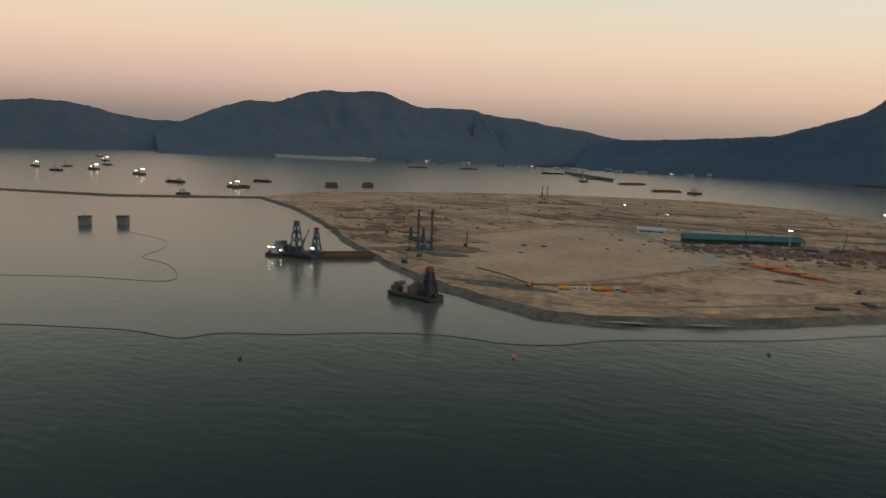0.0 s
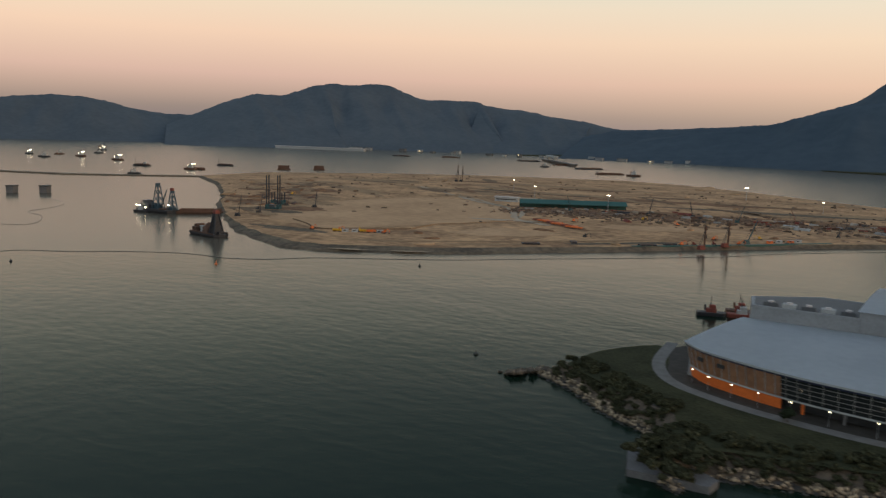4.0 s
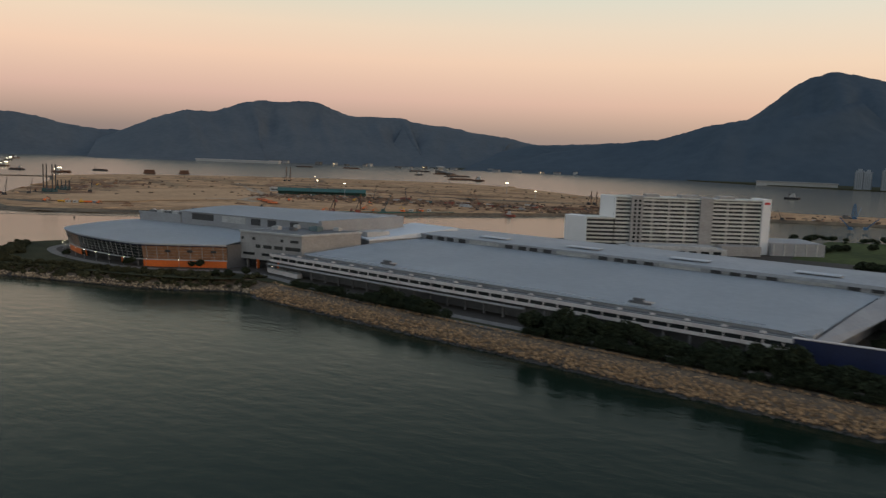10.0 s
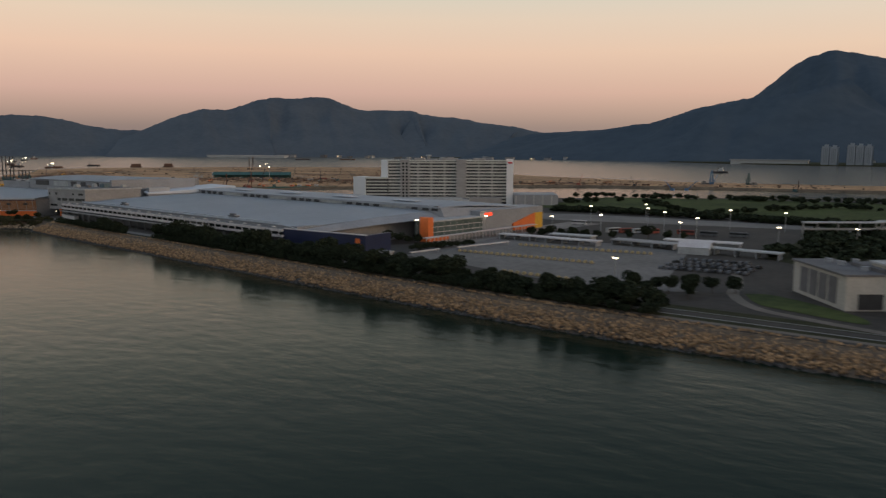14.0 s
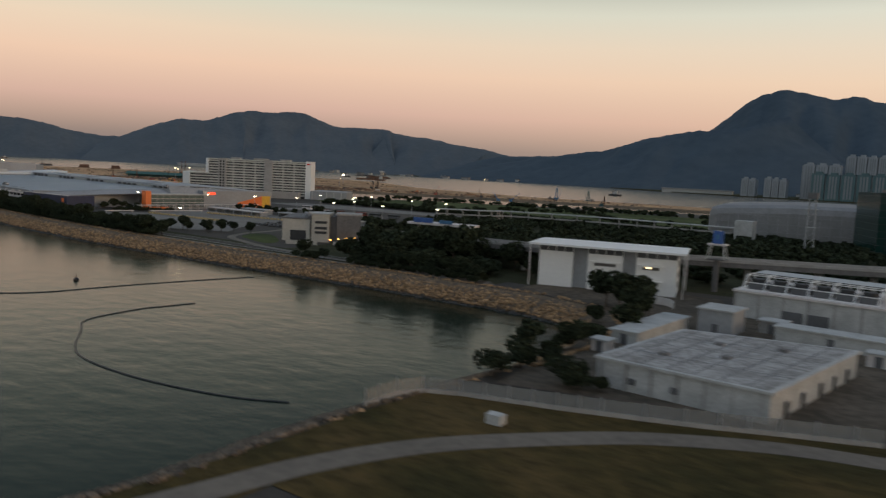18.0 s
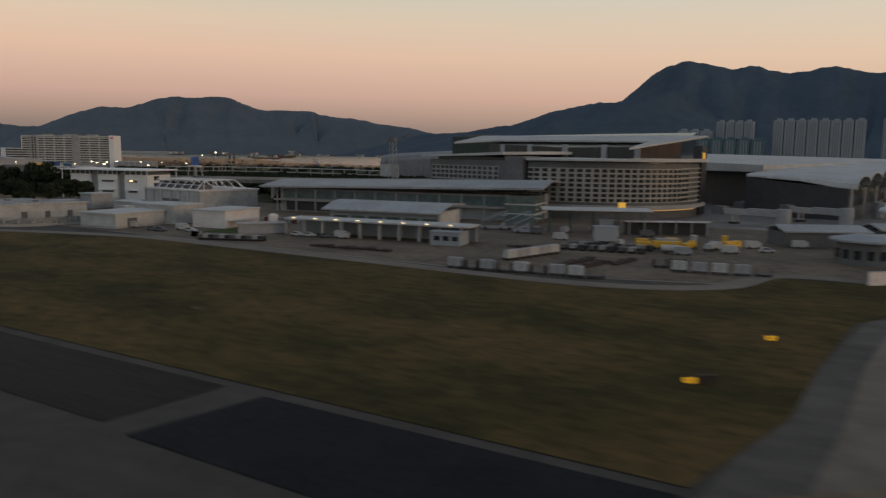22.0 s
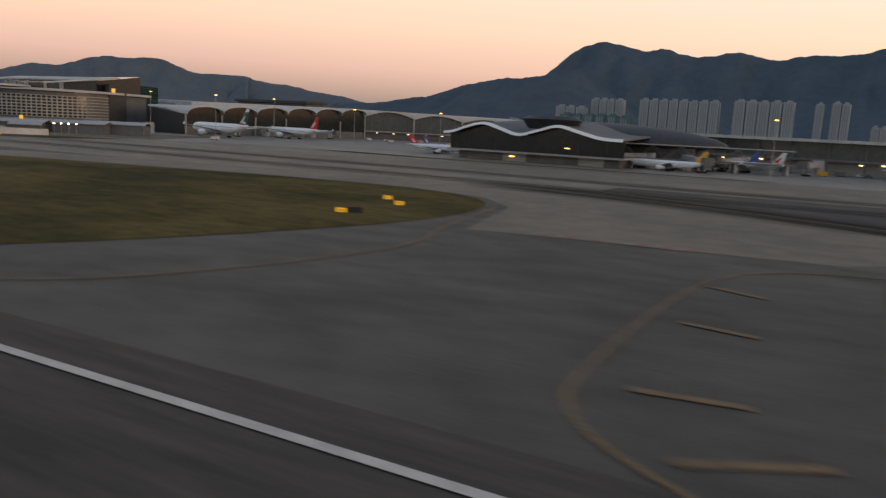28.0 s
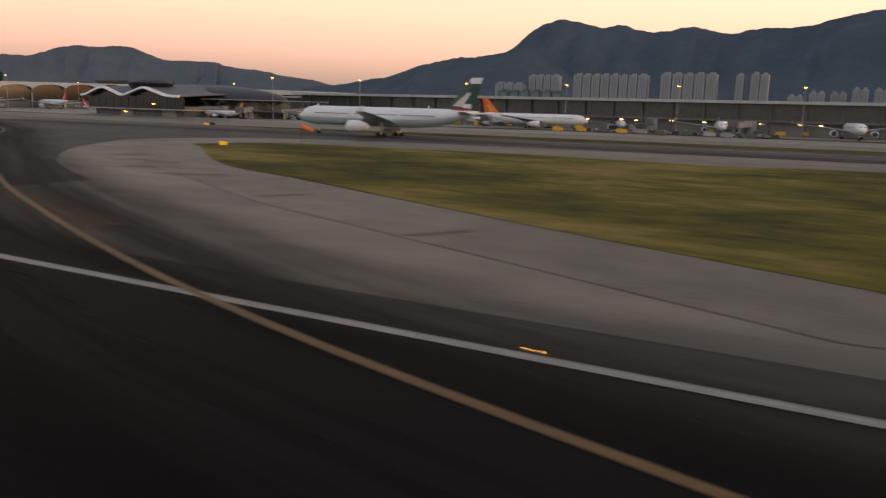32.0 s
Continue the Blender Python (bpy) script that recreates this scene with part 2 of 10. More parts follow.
M["asphalt"] = material("taxiway_asphalt", (0.105, 0.093, 0.079), (0.055, 0.05, 0.043), 0.06, 0.7, bump=0.15, bscale=4, fine=0.3, spec=0.2, stretch=(0.7, 1.3, 1, -0.5))
M["wear"] = tyre_wear("tyre_rubber_wear", (0.026, 0.022, 0.019), 0.95)
M["ruststain"] = tyre_wear("rust_stain", (0.17, 0.095, 0.045), 0.5)
M["blackwear"] = tyre_wear("runway_rubber", (0.0085, 0.0077, 0.0068), 1.7)
M["darkway"] = material("dark_taxiway_asphalt", (0.085, 0.08, 0.073), (0.05, 0.047, 0.043), 0.05, 0.8, bump=0.15, bscale=4, fine=0.3, spec=0.15, stretch=(0.7, 1.3, 1, -0.5))
M["lightwear"] = tyre_wear("light_tyre_wear", (0.035, 0.03, 0.025), 0.5)
M["rubber"] = material("rubbered_asphalt", (0.03, 0.026, 0.023), (0.016, 0.014, 0.013), 0.08, 0.75, bump=0.1, bscale=4, spec=0.1, stretch=(0.3, 2.2, 1, -0.5))
M["runway"] = material("runway_asphalt", (0.097, 0.084, 0.07), (0.054, 0.048, 0.041), 0.06, 0.8, bump=0.15, bscale=5, fine=0.6, spec=0.1, stretch=(0.25, 2.0, 1, 0))
M["patch"] = material("fresh_asphalt", (0.022, 0.023, 0.026), (0.014, 0.014, 0.015), 0.2, 0.9, spec=0.08)
M["shoulder"] = material("pale_shoulder", (0.17, 0.138, 0.102), (0.1, 0.082, 0.062), 0.06, 0.66, bump=0.15, bscale=3, fine=0.35, spec=0.35)
M["apron"] = material("apron_concrete", (0.22, 0.196, 0.168), (0.135, 0.12, 0.104), 0.03, 0.62, bump=0.1, bscale=2, fine=0.16, spec=0.4)
M["road"] = material("road_asphalt", (0.066, 0.057, 0.046), (0.038, 0.033, 0.027), 0.06, 0.85, spec=0.3)
M["path"] = material("perimeter_road", (0.185, 0.155, 0.12), (0.12, 0.10, 0.078), 0.1, 0.85)
M["lot"] = material("car_park_concrete", (0.2, 0.185, 0.165), (0.125, 0.115, 0.1), 0.06, 0.85)
M["line_white"] = material("runway_paint", (0.55, 0.505, 0.44), (0.36, 0.33, 0.29), 0.9, 0.6)
M["line_yellow"] = material("taxi_paint", (0.145, 0.07, 0.014), (0.08, 0.041, 0.011), 0.8, 0.7)
M["line_faded"] = material("faded_taxi_paint", (0.21, 0.128, 0.056), (0.11, 0.072, 0.037), 0.7, 0.8)
M["line_red"] = material("sign_paint_red", (0.26, 0.11, 0.09), (0.17, 0.085, 0.07), 1.0, 0.8)
M["line_pink"] = material("sign_paint_worn", (0.26, 0.2, 0.175), (0.16, 0.13, 0.11), 1.0, 0.8)
M["rock"] = island_random(material("granite_boulder", (0.47, 0.29, 0.14), (0.22, 0.137, 0.072), 1.2, 0.9, bump=0.5, bscale=3), 0.4, 1.3)
M["rock1"] = material("granite_rock", (0.45, 0.285, 0.145), (0.22, 0.14, 0.078), 1.2, 0.9, bump=0.5, bscale=3, rand=0.4)
M["rockbase"] = material("rubble_core", (0.18, 0.13, 0.083), (0.08, 0.06, 0.042), 0.8, 0.95, bump=0.8, bscale=1.5)
M["darkrock"] = island_random(material("wet_boulder", (0.07, 0.06, 0.048), (0.03, 0.027, 0.024), 1.2, 0.6, bump=0.5, bscale=3), 0.5, 1.3)
M["palerock"] = island_random(material("pale_boulder", (0.46, 0.35, 0.22), (0.2, 0.15, 0.095), 1.2, 0.9, bump=0.5, bscale=3), 0.35, 1.5)
M["caperock"] = island_random(material("weathered_boulder", (0.2, 0.15, 0.1), (0.085, 0.067, 0.05), 1.2, 0.9, bump=0.5, bscale=3), 0.5, 1.3)
M["timber"] = material("weathered_timber", (0.36, 0.27, 0.17), (0.22, 0.16, 0.10), 0.6, 0.9, stretch=(0.2, 4, 4, 0))
M["soil"] = material("bare_soil", (0.15, 0.105, 0.055), (0.085, 0.064, 0.032), 0.5, 0.95, fine=2.5, spec=0.1)
M["conc"] = material("concrete", (0.36, 0.35, 0.33), (0.27, 0.26, 0.245), 0.2, 0.85, bump=0.1)
M["conc_dark"] = material("dark_concrete", (0.17, 0.165, 0.16), (0.115, 0.11, 0.108), 0.2, 0.85)
M["white"] = material("white_paint", (0.66, 0.645, 0.61), (0.54, 0.465, 0.44), 0.25, 0.55)
M["offwhite"] = material("weathered_white", (0.50, 0.505, 0.485), (0.33, 0.33, 0.315), 0.4, 0.75)
M["fascia"] = material("white_fascia", (0.82, 0.81, 0.78), (0.76, 0.75, 0.72), 0.2, 0.5)
M["dirt"] = material("trodden_dirt", (0.15, 0.12, 0.09), (0.07, 0.06, 0.045), 0.12, 0.95, bump=0.3, bscale=1.5, fine=0.7, spec=0.1)
M["rustsoil"] = material("rust_brown_soil", (0.3, 0.17, 0.095), (0.15, 0.085, 0.052), 0.06, 0.95, bump=0.3, bscale=0.4, spec=0.1)
M["darksand"] = material("damp_sand", (0.25, 0.165, 0.1), (0.15, 0.1, 0.065), 0.1, 0.95, bump=0.3, bscale=0.6, spec=0.1)
M["rutwood"] = material("dark_pallet_wood", (0.06, 0.04, 0.03), (0.03, 0.022, 0.018), 1.0, 0.9)
M["cabin"] = material("grey_green_cabin", (0.19, 0.205, 0.2), (0.15, 0.165, 0.16), 0.4, 0.7)
M["greyroof"] = material("grey_sheet_roof", (0.36, 0.375, 0.385), (0.29, 0.305, 0.315), 0.06, 0.6)
M["rut"] = material("rutted_sand", (0.40, 0.262, 0.148), (0.27, 0.175, 0.1), 0.09, 0.95, bump=0.3, bscale=0.6, spec=0.1)
M["hotelband"] = material("hotel_balcony_band", (0.6, 0.6, 0.54), (0.5, 0.5, 0.45), 0.2, 0.6)
M["hotelpanel"] = material("hotel_panel", (0.4, 0.385, 0.345), (0.31, 0.295, 0.265), 0.3, 0.7)
M["mallmesh"] = material("metal_mesh_cladding", (0.26, 0.262, 0.262), (0.2, 0.202, 0.202), 0.15, 0.8)
M["yard"] = material("oily_yard", (0.17, 0.131, 0.09), (0.085, 0.066, 0.046), 0.09, 0.8, bump=0.1, bscale=2, fine=0.5, spec=0.25)
M["planter"] = material("yellow_planter", (0.52, 0.40, 0.2), (0.38, 0.29, 0.15), 0.8, 0.8)
M["debris"] = island_random(material("site_debris", (0.22, 0.14, 0.085), (0.09, 0.065, 0.05), 0.4, 0.9), 0.4, 1.7)
M["shedroof"] = material("grey_shed_roof", (0.34, 0.345, 0.34), (0.25, 0.255, 0.25), 0.14, 0.65)
M["cabin_window"] = material("cabin_windows", (0.3, 0.32, 0.33), (0.22, 0.24, 0.25), 0.5, 0.3)
M["grey"] = material("grey_cladding", (0.31, 0.32, 0.325), (0.25, 0.255, 0.26), 0.15, 0.6)
M["greydk"] = material("dark_grey_cladding", (0.12, 0.122, 0.125), (0.085, 0.087, 0.09), 0.15, 0.6)
M["roofmetal"] = material("standing_seam_roof", (0.62, 0.655, 0.675), (0.55, 0.585, 0.605), 0.05, 0.55, 0.0)
M["roofseam"] = material("roof_seam", (0.47, 0.51, 0.56), (0.4, 0.44, 0.48), 0.2, 0.45, 0.15)
M["rooflight"] = material("pale_roof_sheet", (0.48, 0.475, 0.45), (0.36, 0.355, 0.335), 0.12, 0.7)
M["orange"] = material("orange_panel", (0.82, 0.19, 0.035), (0.68, 0.15, 0.03), 0.2, 0.5)
# Near-black, for louvres and for filling dark gaps and voids.
M["louvre"] = material("dark_louvre_and_fill", (0.035, 0.037, 0.04), (0.02, 0.021, 0.023), 0.6, 0.5)
M["warmglass"] = glass("warm_glazing", (0.37, 0.2, 0.115), 0.15)
M["darkglass"] = glass("dark_glazing", (0.03, 0.034, 0.034), 0.12)
M["gateglass"] = glass("gate_glazing", (0.095, 0.108, 0.105), 0.15)
M["tealglass"] = glass("teal_glazing", (0.16, 0.22, 0.23), 0.15)
M["greenglass"] = glass("green_glazing", (0.012, 0.045, 0.038), 0.15)
M["paleglass"] = glass("pale_glazing", (0.13, 0.17, 0.155), 0.2)
M["navy"] = material("navy_hoarding", (0.016, 0.026, 0.075), (0.012, 0.018, 0.05), 0.2, 0.4)
M["steel"] = material("galvanised_steel", (0.42, 0.43, 0.43), (0.32, 0.33, 0.33), 0.8, 0.5, 0.5)
M["darksteel"] = material("dark_steel", (0.055, 0.055, 0.06), (0.035, 0.035, 0.04), 0.8, 0.55, 0.3)
M["rust"] = material("rusty_steel", (0.15, 0.075, 0.045), (0.08, 0.045, 0.03), 0.5, 0.8)
M["redrust"] = material("red_lead_steel", (0.27, 0.06, 0.035), (0.15, 0.04, 0.03), 0.6, 0.7)
M["tealsteel"] = material("teal_painted_steel", (0.04, 0.1, 0.105), (0.026, 0.062, 0.067), 0.5, 0.6)
M["bluesteel"] = material("blue_painted_steel", (0.05, 0.16, 0.30), (0.035, 0.10, 0.2), 0.5, 0.6)
M["slatesteel"] = material("slate_blue_steel", (0.05, 0.095, 0.125), (0.03, 0.06, 0.08), 0.5, 0.6)
M["greensheet"] = material("green_roof_sheet", (0.028, 0.105, 0.09), (0.022, 0.08, 0.068), 0.2, 0.6)
M["yellow"] = material("yellow_paint", (0.75, 0.42, 0.03), (0.6, 0.33, 0.025), 0.5, 0.5)
M["signyellow"] = glow("lit_taxi_sign", (1.0, 0.52, 0.02), 0.42)
M["black"] = material("black_sheet", (0.015, 0.015, 0.016), (0.01, 0.01, 0.011), 0.8, 0.5)
M["leaf"] = island_random(material("leaf_clumps", (0.043, 0.053, 0.029), (0.022, 0.029, 0.017), 0.5, 0.95, spec=0.1), 0.5, 1.5)
M["dryleaf"] = island_random(material("dry_scrub_leaves", (0.082, 0.08, 0.042), (0.045, 0.045, 0.024), 0.2, 0.95, spec=0.1), 0.5, 1.5)
M["bark"] = material("tree_bark", (0.10, 0.075, 0.05), (0.06, 0.045, 0.032), 2.0, 0.9)
M["plane_white"] = material("aircraft_white", (0.76, 0.77, 0.77), (0.68, 0.69, 0.69), 0.2, 0.3)
M["plane_belly"] = material("aircraft_grey_green", (0.47, 0.56, 0.58), (0.42, 0.51, 0.53), 0.2, 0.35)
M["plane_green"] = material("aircraft_dark_green", (0.012, 0.07, 0.06), (0.01, 0.055, 0.045), 0.2, 0.35)
M["plane_red"] = material("aircraft_red", (0.62, 0.03, 0.025), (0.5, 0.025, 0.02), 0.2, 0.35)
M["plane_orange"] = material("aircraft_orange_red", (0.75, 0.14, 0.02), (0.6, 0.1, 0.015), 0.2, 0.35)
M["plane_gold"] = material("aircraft_gold", (0.68, 0.35, 0.03), (0.55, 0.28, 0.025), 0.2, 0.35)
M["plane_purple"] = material("aircraft_purple", (0.14, 0.06, 0.2), (0.1, 0.045, 0.15), 0.2, 0.35)
M["plane_blue"] = material("aircraft_blue", (0.03, 0.1, 0.32), (0.025, 0.08, 0.26), 0.2, 0.35)
M["tyre"] = material("tyre_rubber", (0.02, 0.02, 0.02), (0.014, 0.014, 0.014), 2, 0.9)
M["tower_grey"] = material("tower_render", (0.30, 0.325, 0.345), (0.25, 0.275, 0.295), 0.02, 0.8)
M["tower_teal"] = material("tower_netting", (0.09, 0.16, 0.17), (0.07, 0.125, 0.135), 0.05, 0.85)
M["lamp"] = glow("lamp_white", (1.0, 0.82, 0.55), 9.0)
M["lamp_warm"] = glow("lamp_amber", (1.0, 0.45, 0.10), 6.0)
M["lamp_warm_dim"] = glow("warm_cove_light", (1.0, 0.6, 0.25), 0.25)
M["lamp_dim"] = glow("lamp_soft", (1.0, 0.72, 0.38), 2.2)
M["edge_light"] = glow("runway_edge_light", (1.0, 0.42, 0.06), 6.0)
M["tail_red"] = glow("brake_light", (1.0, 0.06, 0.02), 1.6)
M["logo_amber"] = glow("lit_logo", (1.0, 0.55, 0.08), 0.6)

sea_m = bpy.data.materials.new("harbour_water")
sea_m.use_nodes = True
st = sea_m.node_tree
sb = st.nodes["Principled BSDF"]
sb.inputs["Base Color"].default_value = (0.006, 0.0165, 0.01, 1)
sb.inputs["Roughness"].default_value = 0.16
sb.inputs["IOR"].default_value = 1.33
sb.inputs["Specular IOR Level"].default_value = 0.2
s_co = st.nodes.new("ShaderNodeTexCoord")
s_map = st.nodes.new("ShaderNodeMapping")
s_map.inputs["Scale"].default_value = (0.75, 1.3, 1)
s_map.inputs["Rotation"].default_value = (0, 0, 0.5)
st.links.new(s_co.outputs["Object"], s_map.inputs["Vector"])
prev = None
for sc, strength, dist in ((0.03, 0.2, 1.0), (0.25, 0.36, 0.3), (1.1, 0.24, 0.1)):
    s_n = st.nodes.new("ShaderNodeTexNoise")
    s_n.inputs["Scale"].default_value = sc
    s_n.inputs["Detail"].default_value = 4
    st.links.new(s_map.outputs[0], s_n.inputs["Vector"])
    s_b = st.nodes.new("ShaderNodeBump")
    s_b.inputs["Strength"].default_value = strength
    s_b.inputs["Distance"].default_value = dist
    st.links.new(s_n.outputs["Fac"], s_b.inputs["Height"])
    if prev:
        st.links.new(prev.outputs[0], s_b.inputs["Normal"])
    prev = s_b
st.links.new(prev.outputs[0], sb.inputs["Normal"])
M["sea"] = sea_m
calm_m = sea_m.copy()
calm_m.name = "calm_silted_water"
for nd in calm_m.node_tree.nodes:
    if nd.type == "BUMP":
        nd.inputs["Strength"].default_value *= 0.7
    elif nd.type == "BSDF_PRINCIPLED":
        # Silt tone raised further; the paleness stands in for reflected sky.
        nd.inputs["Base Color"].default_value = (0.11, 0.094, 0.07, 1)
        nd.inputs["Roughness"].default_value = 0.2
M["calm"] = calm_m

# ---- mesh helpers ----
SEA = -3.3


def finish(name, bm, mat, smooth=False):
    me = bpy.data.meshes.new(name)
    bm.to_mesh(me)
    bm.free()
    for m in (mat if isinstance(mat, (list, tuple)) else [mat]):
        me.materials.append(M[m] if isinstance(m, str) else m)
    if smooth:
        for p in me.polygons:
            p.use_smooth = True
    return me


def part(name, bm, mat, parent=None, label="", smooth=False):
    """Links a bmesh as one mesh object under a thing or a part."""
    me = bm if isinstance(bm, bpy.types.Mesh) else finish(name, bm, mat, smooth)
    ob = new(name, me)
    if parent is not None:
        ob.parent = parent
    return tagged(ob, label)


def structure(name, bm, mat, label="", smooth=False):
    return tagged(part(name, bm, mat, None, label, smooth), category=name.split("_")[0], kind="structure")


def thing(name, label, category, at=(0, 0, 0), turn=0.0, group=""):
    ob = new(name)
    ob.empty_display_size = 0.2
    ob.matrix_basis = pose(*at, 0, 0, turn)
    return tagged(ob, label, category, group)


def stuff(ob, label, category):
    return tagged(ob, label, category, kind="stuff")


def box(bm, x0, y0, z0, x1, y1, z1):
    v = [bm.verts.new((x, y, z)) for z in (z0, z1) for x, y in ((x0, y0), (x1, y0), (x1, y1), (x0, y1))]
    for f in ((3, 2, 1, 0), (4, 5, 6, 7), (0, 1, 5, 4), (1, 2, 6, 5), (2, 3, 7, 6), (3, 0, 4, 7)):
        bm.faces.new([v[i] for i in f])
    return v


def nb(*boxes):
    bm = bmesh.new()
    for b in boxes:
        box(bm, *b)
    return bm


def prism(bm, pts, z0, z1):
    """A polygon, counter-clockwise, raised from z0 to z1; z1 may be a function of x and y."""
    top = z1 if callable(z1) else (lambda x, y: z1)
    low = z0 if callable(z0) else (lambda x, y: z0)
    a = [bm.verts.new((x, y, low(x, y))) for x, y in pts]
    b = [bm.verts.new((x, y, top(x, y))) for x, y in pts]
    n = len(pts)
    bm.faces.new(b)
    bm.faces.new(a[::-1])
    for i in range(n):
        bm.faces.new((a[i], a[(i + 1) % n], b[(i + 1) % n], b[i]))
    return bm


def pris(pts, z0, z1):
    return prism(bmesh.new(), pts, z0, z1)


def sheet(pts, z):
    bm = bmesh.new()
    f = bm.faces.new([bm.verts.new((x, y, z)) for x, y in pts])
    f.normal_update()
    if f.normal.z < 0:
        f.normal_flip()
    bmesh.ops.triangulate(bm, faces=bm.faces[:])
    return bm


def tube(bm, p, q, r, n=6, r2=None):
    p, q = Vector(p), Vector(q)
    r2 = r if r2 is None else r2
    d = (q - p).normalized()
    u = d.orthogonal().normalized()
    w = d.cross(u)
    a, b = [], []
    for i in range(n):
        k = 2 * math.pi * i / n
        e = u * math.cos(k) + w * math.sin(k)
        a.append(bm.verts.new(p + e * r))
        b.append(bm.verts.new(q + e * r2))
    for i in range(n):
        bm.faces.new((a[i], a[(i + 1) % n], b[(i + 1) % n], b[i]))
    bm.faces.new(a[::-1])
    bm.faces.new(b)
    return bm


def bar(p, q, r, n=6, r2=None):
    return tube(bmesh.new(), p, q, r, n, r2)


def loft(bm, rings, caps=True):
    """Joins rings of points into one skin."""
    vs = [[bm.verts.new(p) for p in ring] for ring in rings]
    n = len(vs[0])
    for a, b in zip(vs, vs[1:]):
        for i in range(n):
            bm.faces.new((a[i], a[(i + 1) % n], b[(i + 1) % n], b[i]))
    if caps:
        bm.faces.new(vs[0][::-1])
        bm.faces.new(vs[-1])
    return bm


def strip(pts, width, z):
    """A flat ribbon along a line on the ground."""
    bm = bmesh.new()
    vs = []
    for i, p in enumerate(pts):
        a, b = Vector(pts[max(i - 1, 0)]), Vector(pts[min(i + 1, len(pts) - 1)])
        d = (b - a).normalized()
        nrm = Vector((-d.y, d.x)) * width / 2
        vs.append((bm.verts.new((p[0] - nrm.x, p[1] - nrm.y, z)), bm.verts.new((p[0] + nrm.x, p[1] + nrm.y, z))))
    for a, b in zip(vs, vs[1:]):
        bm.faces.new((a[0], b[0], b[1], a[1]))
    return bm


def ragged(pts, width, z, amp, seed):
    """A flat ribbon with worn, uneven edges."""
    line = curve_pts(pts, 10)
    bm = bmesh.new()
    vs = []
    for i, p in enumerate(line):
        a, b = Vector(line[max(i - 1, 0)]), Vector(line[min(i + 1, len(line) - 1)])
        d = (b - a).normalized()
        n = Vector((-d.y, d.x))
        row = []
        for s in (-1, 1):
            k = width / 2 + amp * noise.noise(Vector((p[0] * 0.23, p[1] * 0.23, seed + s)))
            row.append(bm.verts.new((p[0] + n.x * k * s, p[1] + n.y * k * s, z)))
        vs.append(row)
    for a, b in zip(vs, vs[1:]):
        bm.faces.new((a[0], b[0], b[1], a[1]))
    return bm


def wear_ribbon(line, width, z):
    """A flat ribbon that knows how far along and across it each point lies."""
    bm = bmesh.new()
    uv = bm.loops.layers.uv.new("UVMap")
    rows, d = [], 0.0
    for i, p in enumerate(line):
        a, b = Vector(line[max(i - 1, 0)]), Vector(line[min(i + 1, len(line) - 1)])
        n = Vector((-(b - a).y, (b - a).x)).normalized() * width / 2
        d += math.dist(p, line[max(i - 1, 0)])
        rows.append((bm.verts.new((p[0] - n.x, p[1] - n.y, z)), bm.verts.new((p[0] + n.x, p[1] + n.y, z)), d))
    for a, b in zip(rows, rows[1:]):
        f = bm.faces.new((a[0], b[0], b[1], a[1]))
        for lp, w in zip(f.loops, ((a[2], 0), (b[2], 0), (b[2], 1), (a[2], 1))):
            lp[uv].uv = w
    return bm


def curve_pts(pts, n=8):
    """A smooth line through the points (Catmull-Rom)."""
    out = []
    p = [Vector(q) for q in pts]
    for i in range(len(p) - 1):
        a, b, c, d = p[max(i - 1, 0)], p[i], p[i + 1], p[min(i + 2, len(p) - 1)]
        for k in range(n):
            t = k / n
            out.append(0.5 * (2 * b + (c - a) * t + (2 * a - 5 * b + 4 * c - d) * t * t + (3 * b - a - 3 * c + d) * t ** 3))
    out.append(p[-1])
    return [tuple(q) for q in out]


def inside(x, y, poly):
    c = False
    for (ax, ay), (bx_, by_) in zip(poly, poly[1:] + poly[:1]):
        if (ay > y) != (by_ > y) and x < (bx_ - ax) * (y - ay) / (by_ - ay) + ax:
            c = not c
    return c


# ---- sea, land, hills ----
bm = bmesh.new()
NS = 24
g = [[bm.verts.new((-6500 + 13000 * i / NS, -6000 + 12500 * j / NS, SEA)) for i in range(NS + 1)] for j in range(NS + 1)]
for j in range(NS):
    for i in range(NS):
        bm.faces.new((g[j][i], g[j][i + 1], g[j + 1][i + 1], g[j + 1][i]))
structure("water", bm, "sea", "dark green harbour water with small wind ripples")

SHORE = [(74, 161), (88, 154), (98, 146), (110, 140), (113, 124), (123, 118.5), (127, 128), (140, 132), (162, 138), (190, 146), (205, 154),
         (213, 160), (221, 161), (228, 157.5), (260, 153), (291, 149.5), (320, 146.5), (352, 142.5), (385, 139), (429, 133.5),
         (483, 129), (536, 128.5), (600, 130), (636, 129), (647, 125), (652, 115), (654.5, 101), (653.5, 84), (651.5, 68), (650, 58), (650, 46), (650.5, 36),
         (646, 10), (640, -60), (640, -400)]
REAR = [(2800, -400), (2800, 1000), (1500, 760), (1000, 720), (700, 640), (470, 560), (360, 470), (250, 410), (205, 330), (160, 285), (118, 240), (92, 200)]
LAND = SHORE + REAR


def inset(pts, d):
    """The land's outline moved inwards by d."""
    out = []
    n = len(pts)
    for i in range(n):
        a, b, c = Vector(pts[i - 1]), Vector(pts[i]), Vector(pts[(i + 1) % n])
        n1 = Vector((-(b - a).y, (b - a).x)).normalized()
        n2 = Vector((-(c - b).y, (c - b).x)).normalized()
        k = (n1 + n2)
        k = k / max(k.length_squared / 2, 0.5)
        out.append((b.x + k.x * d, b.y + k.y * d))
    return out


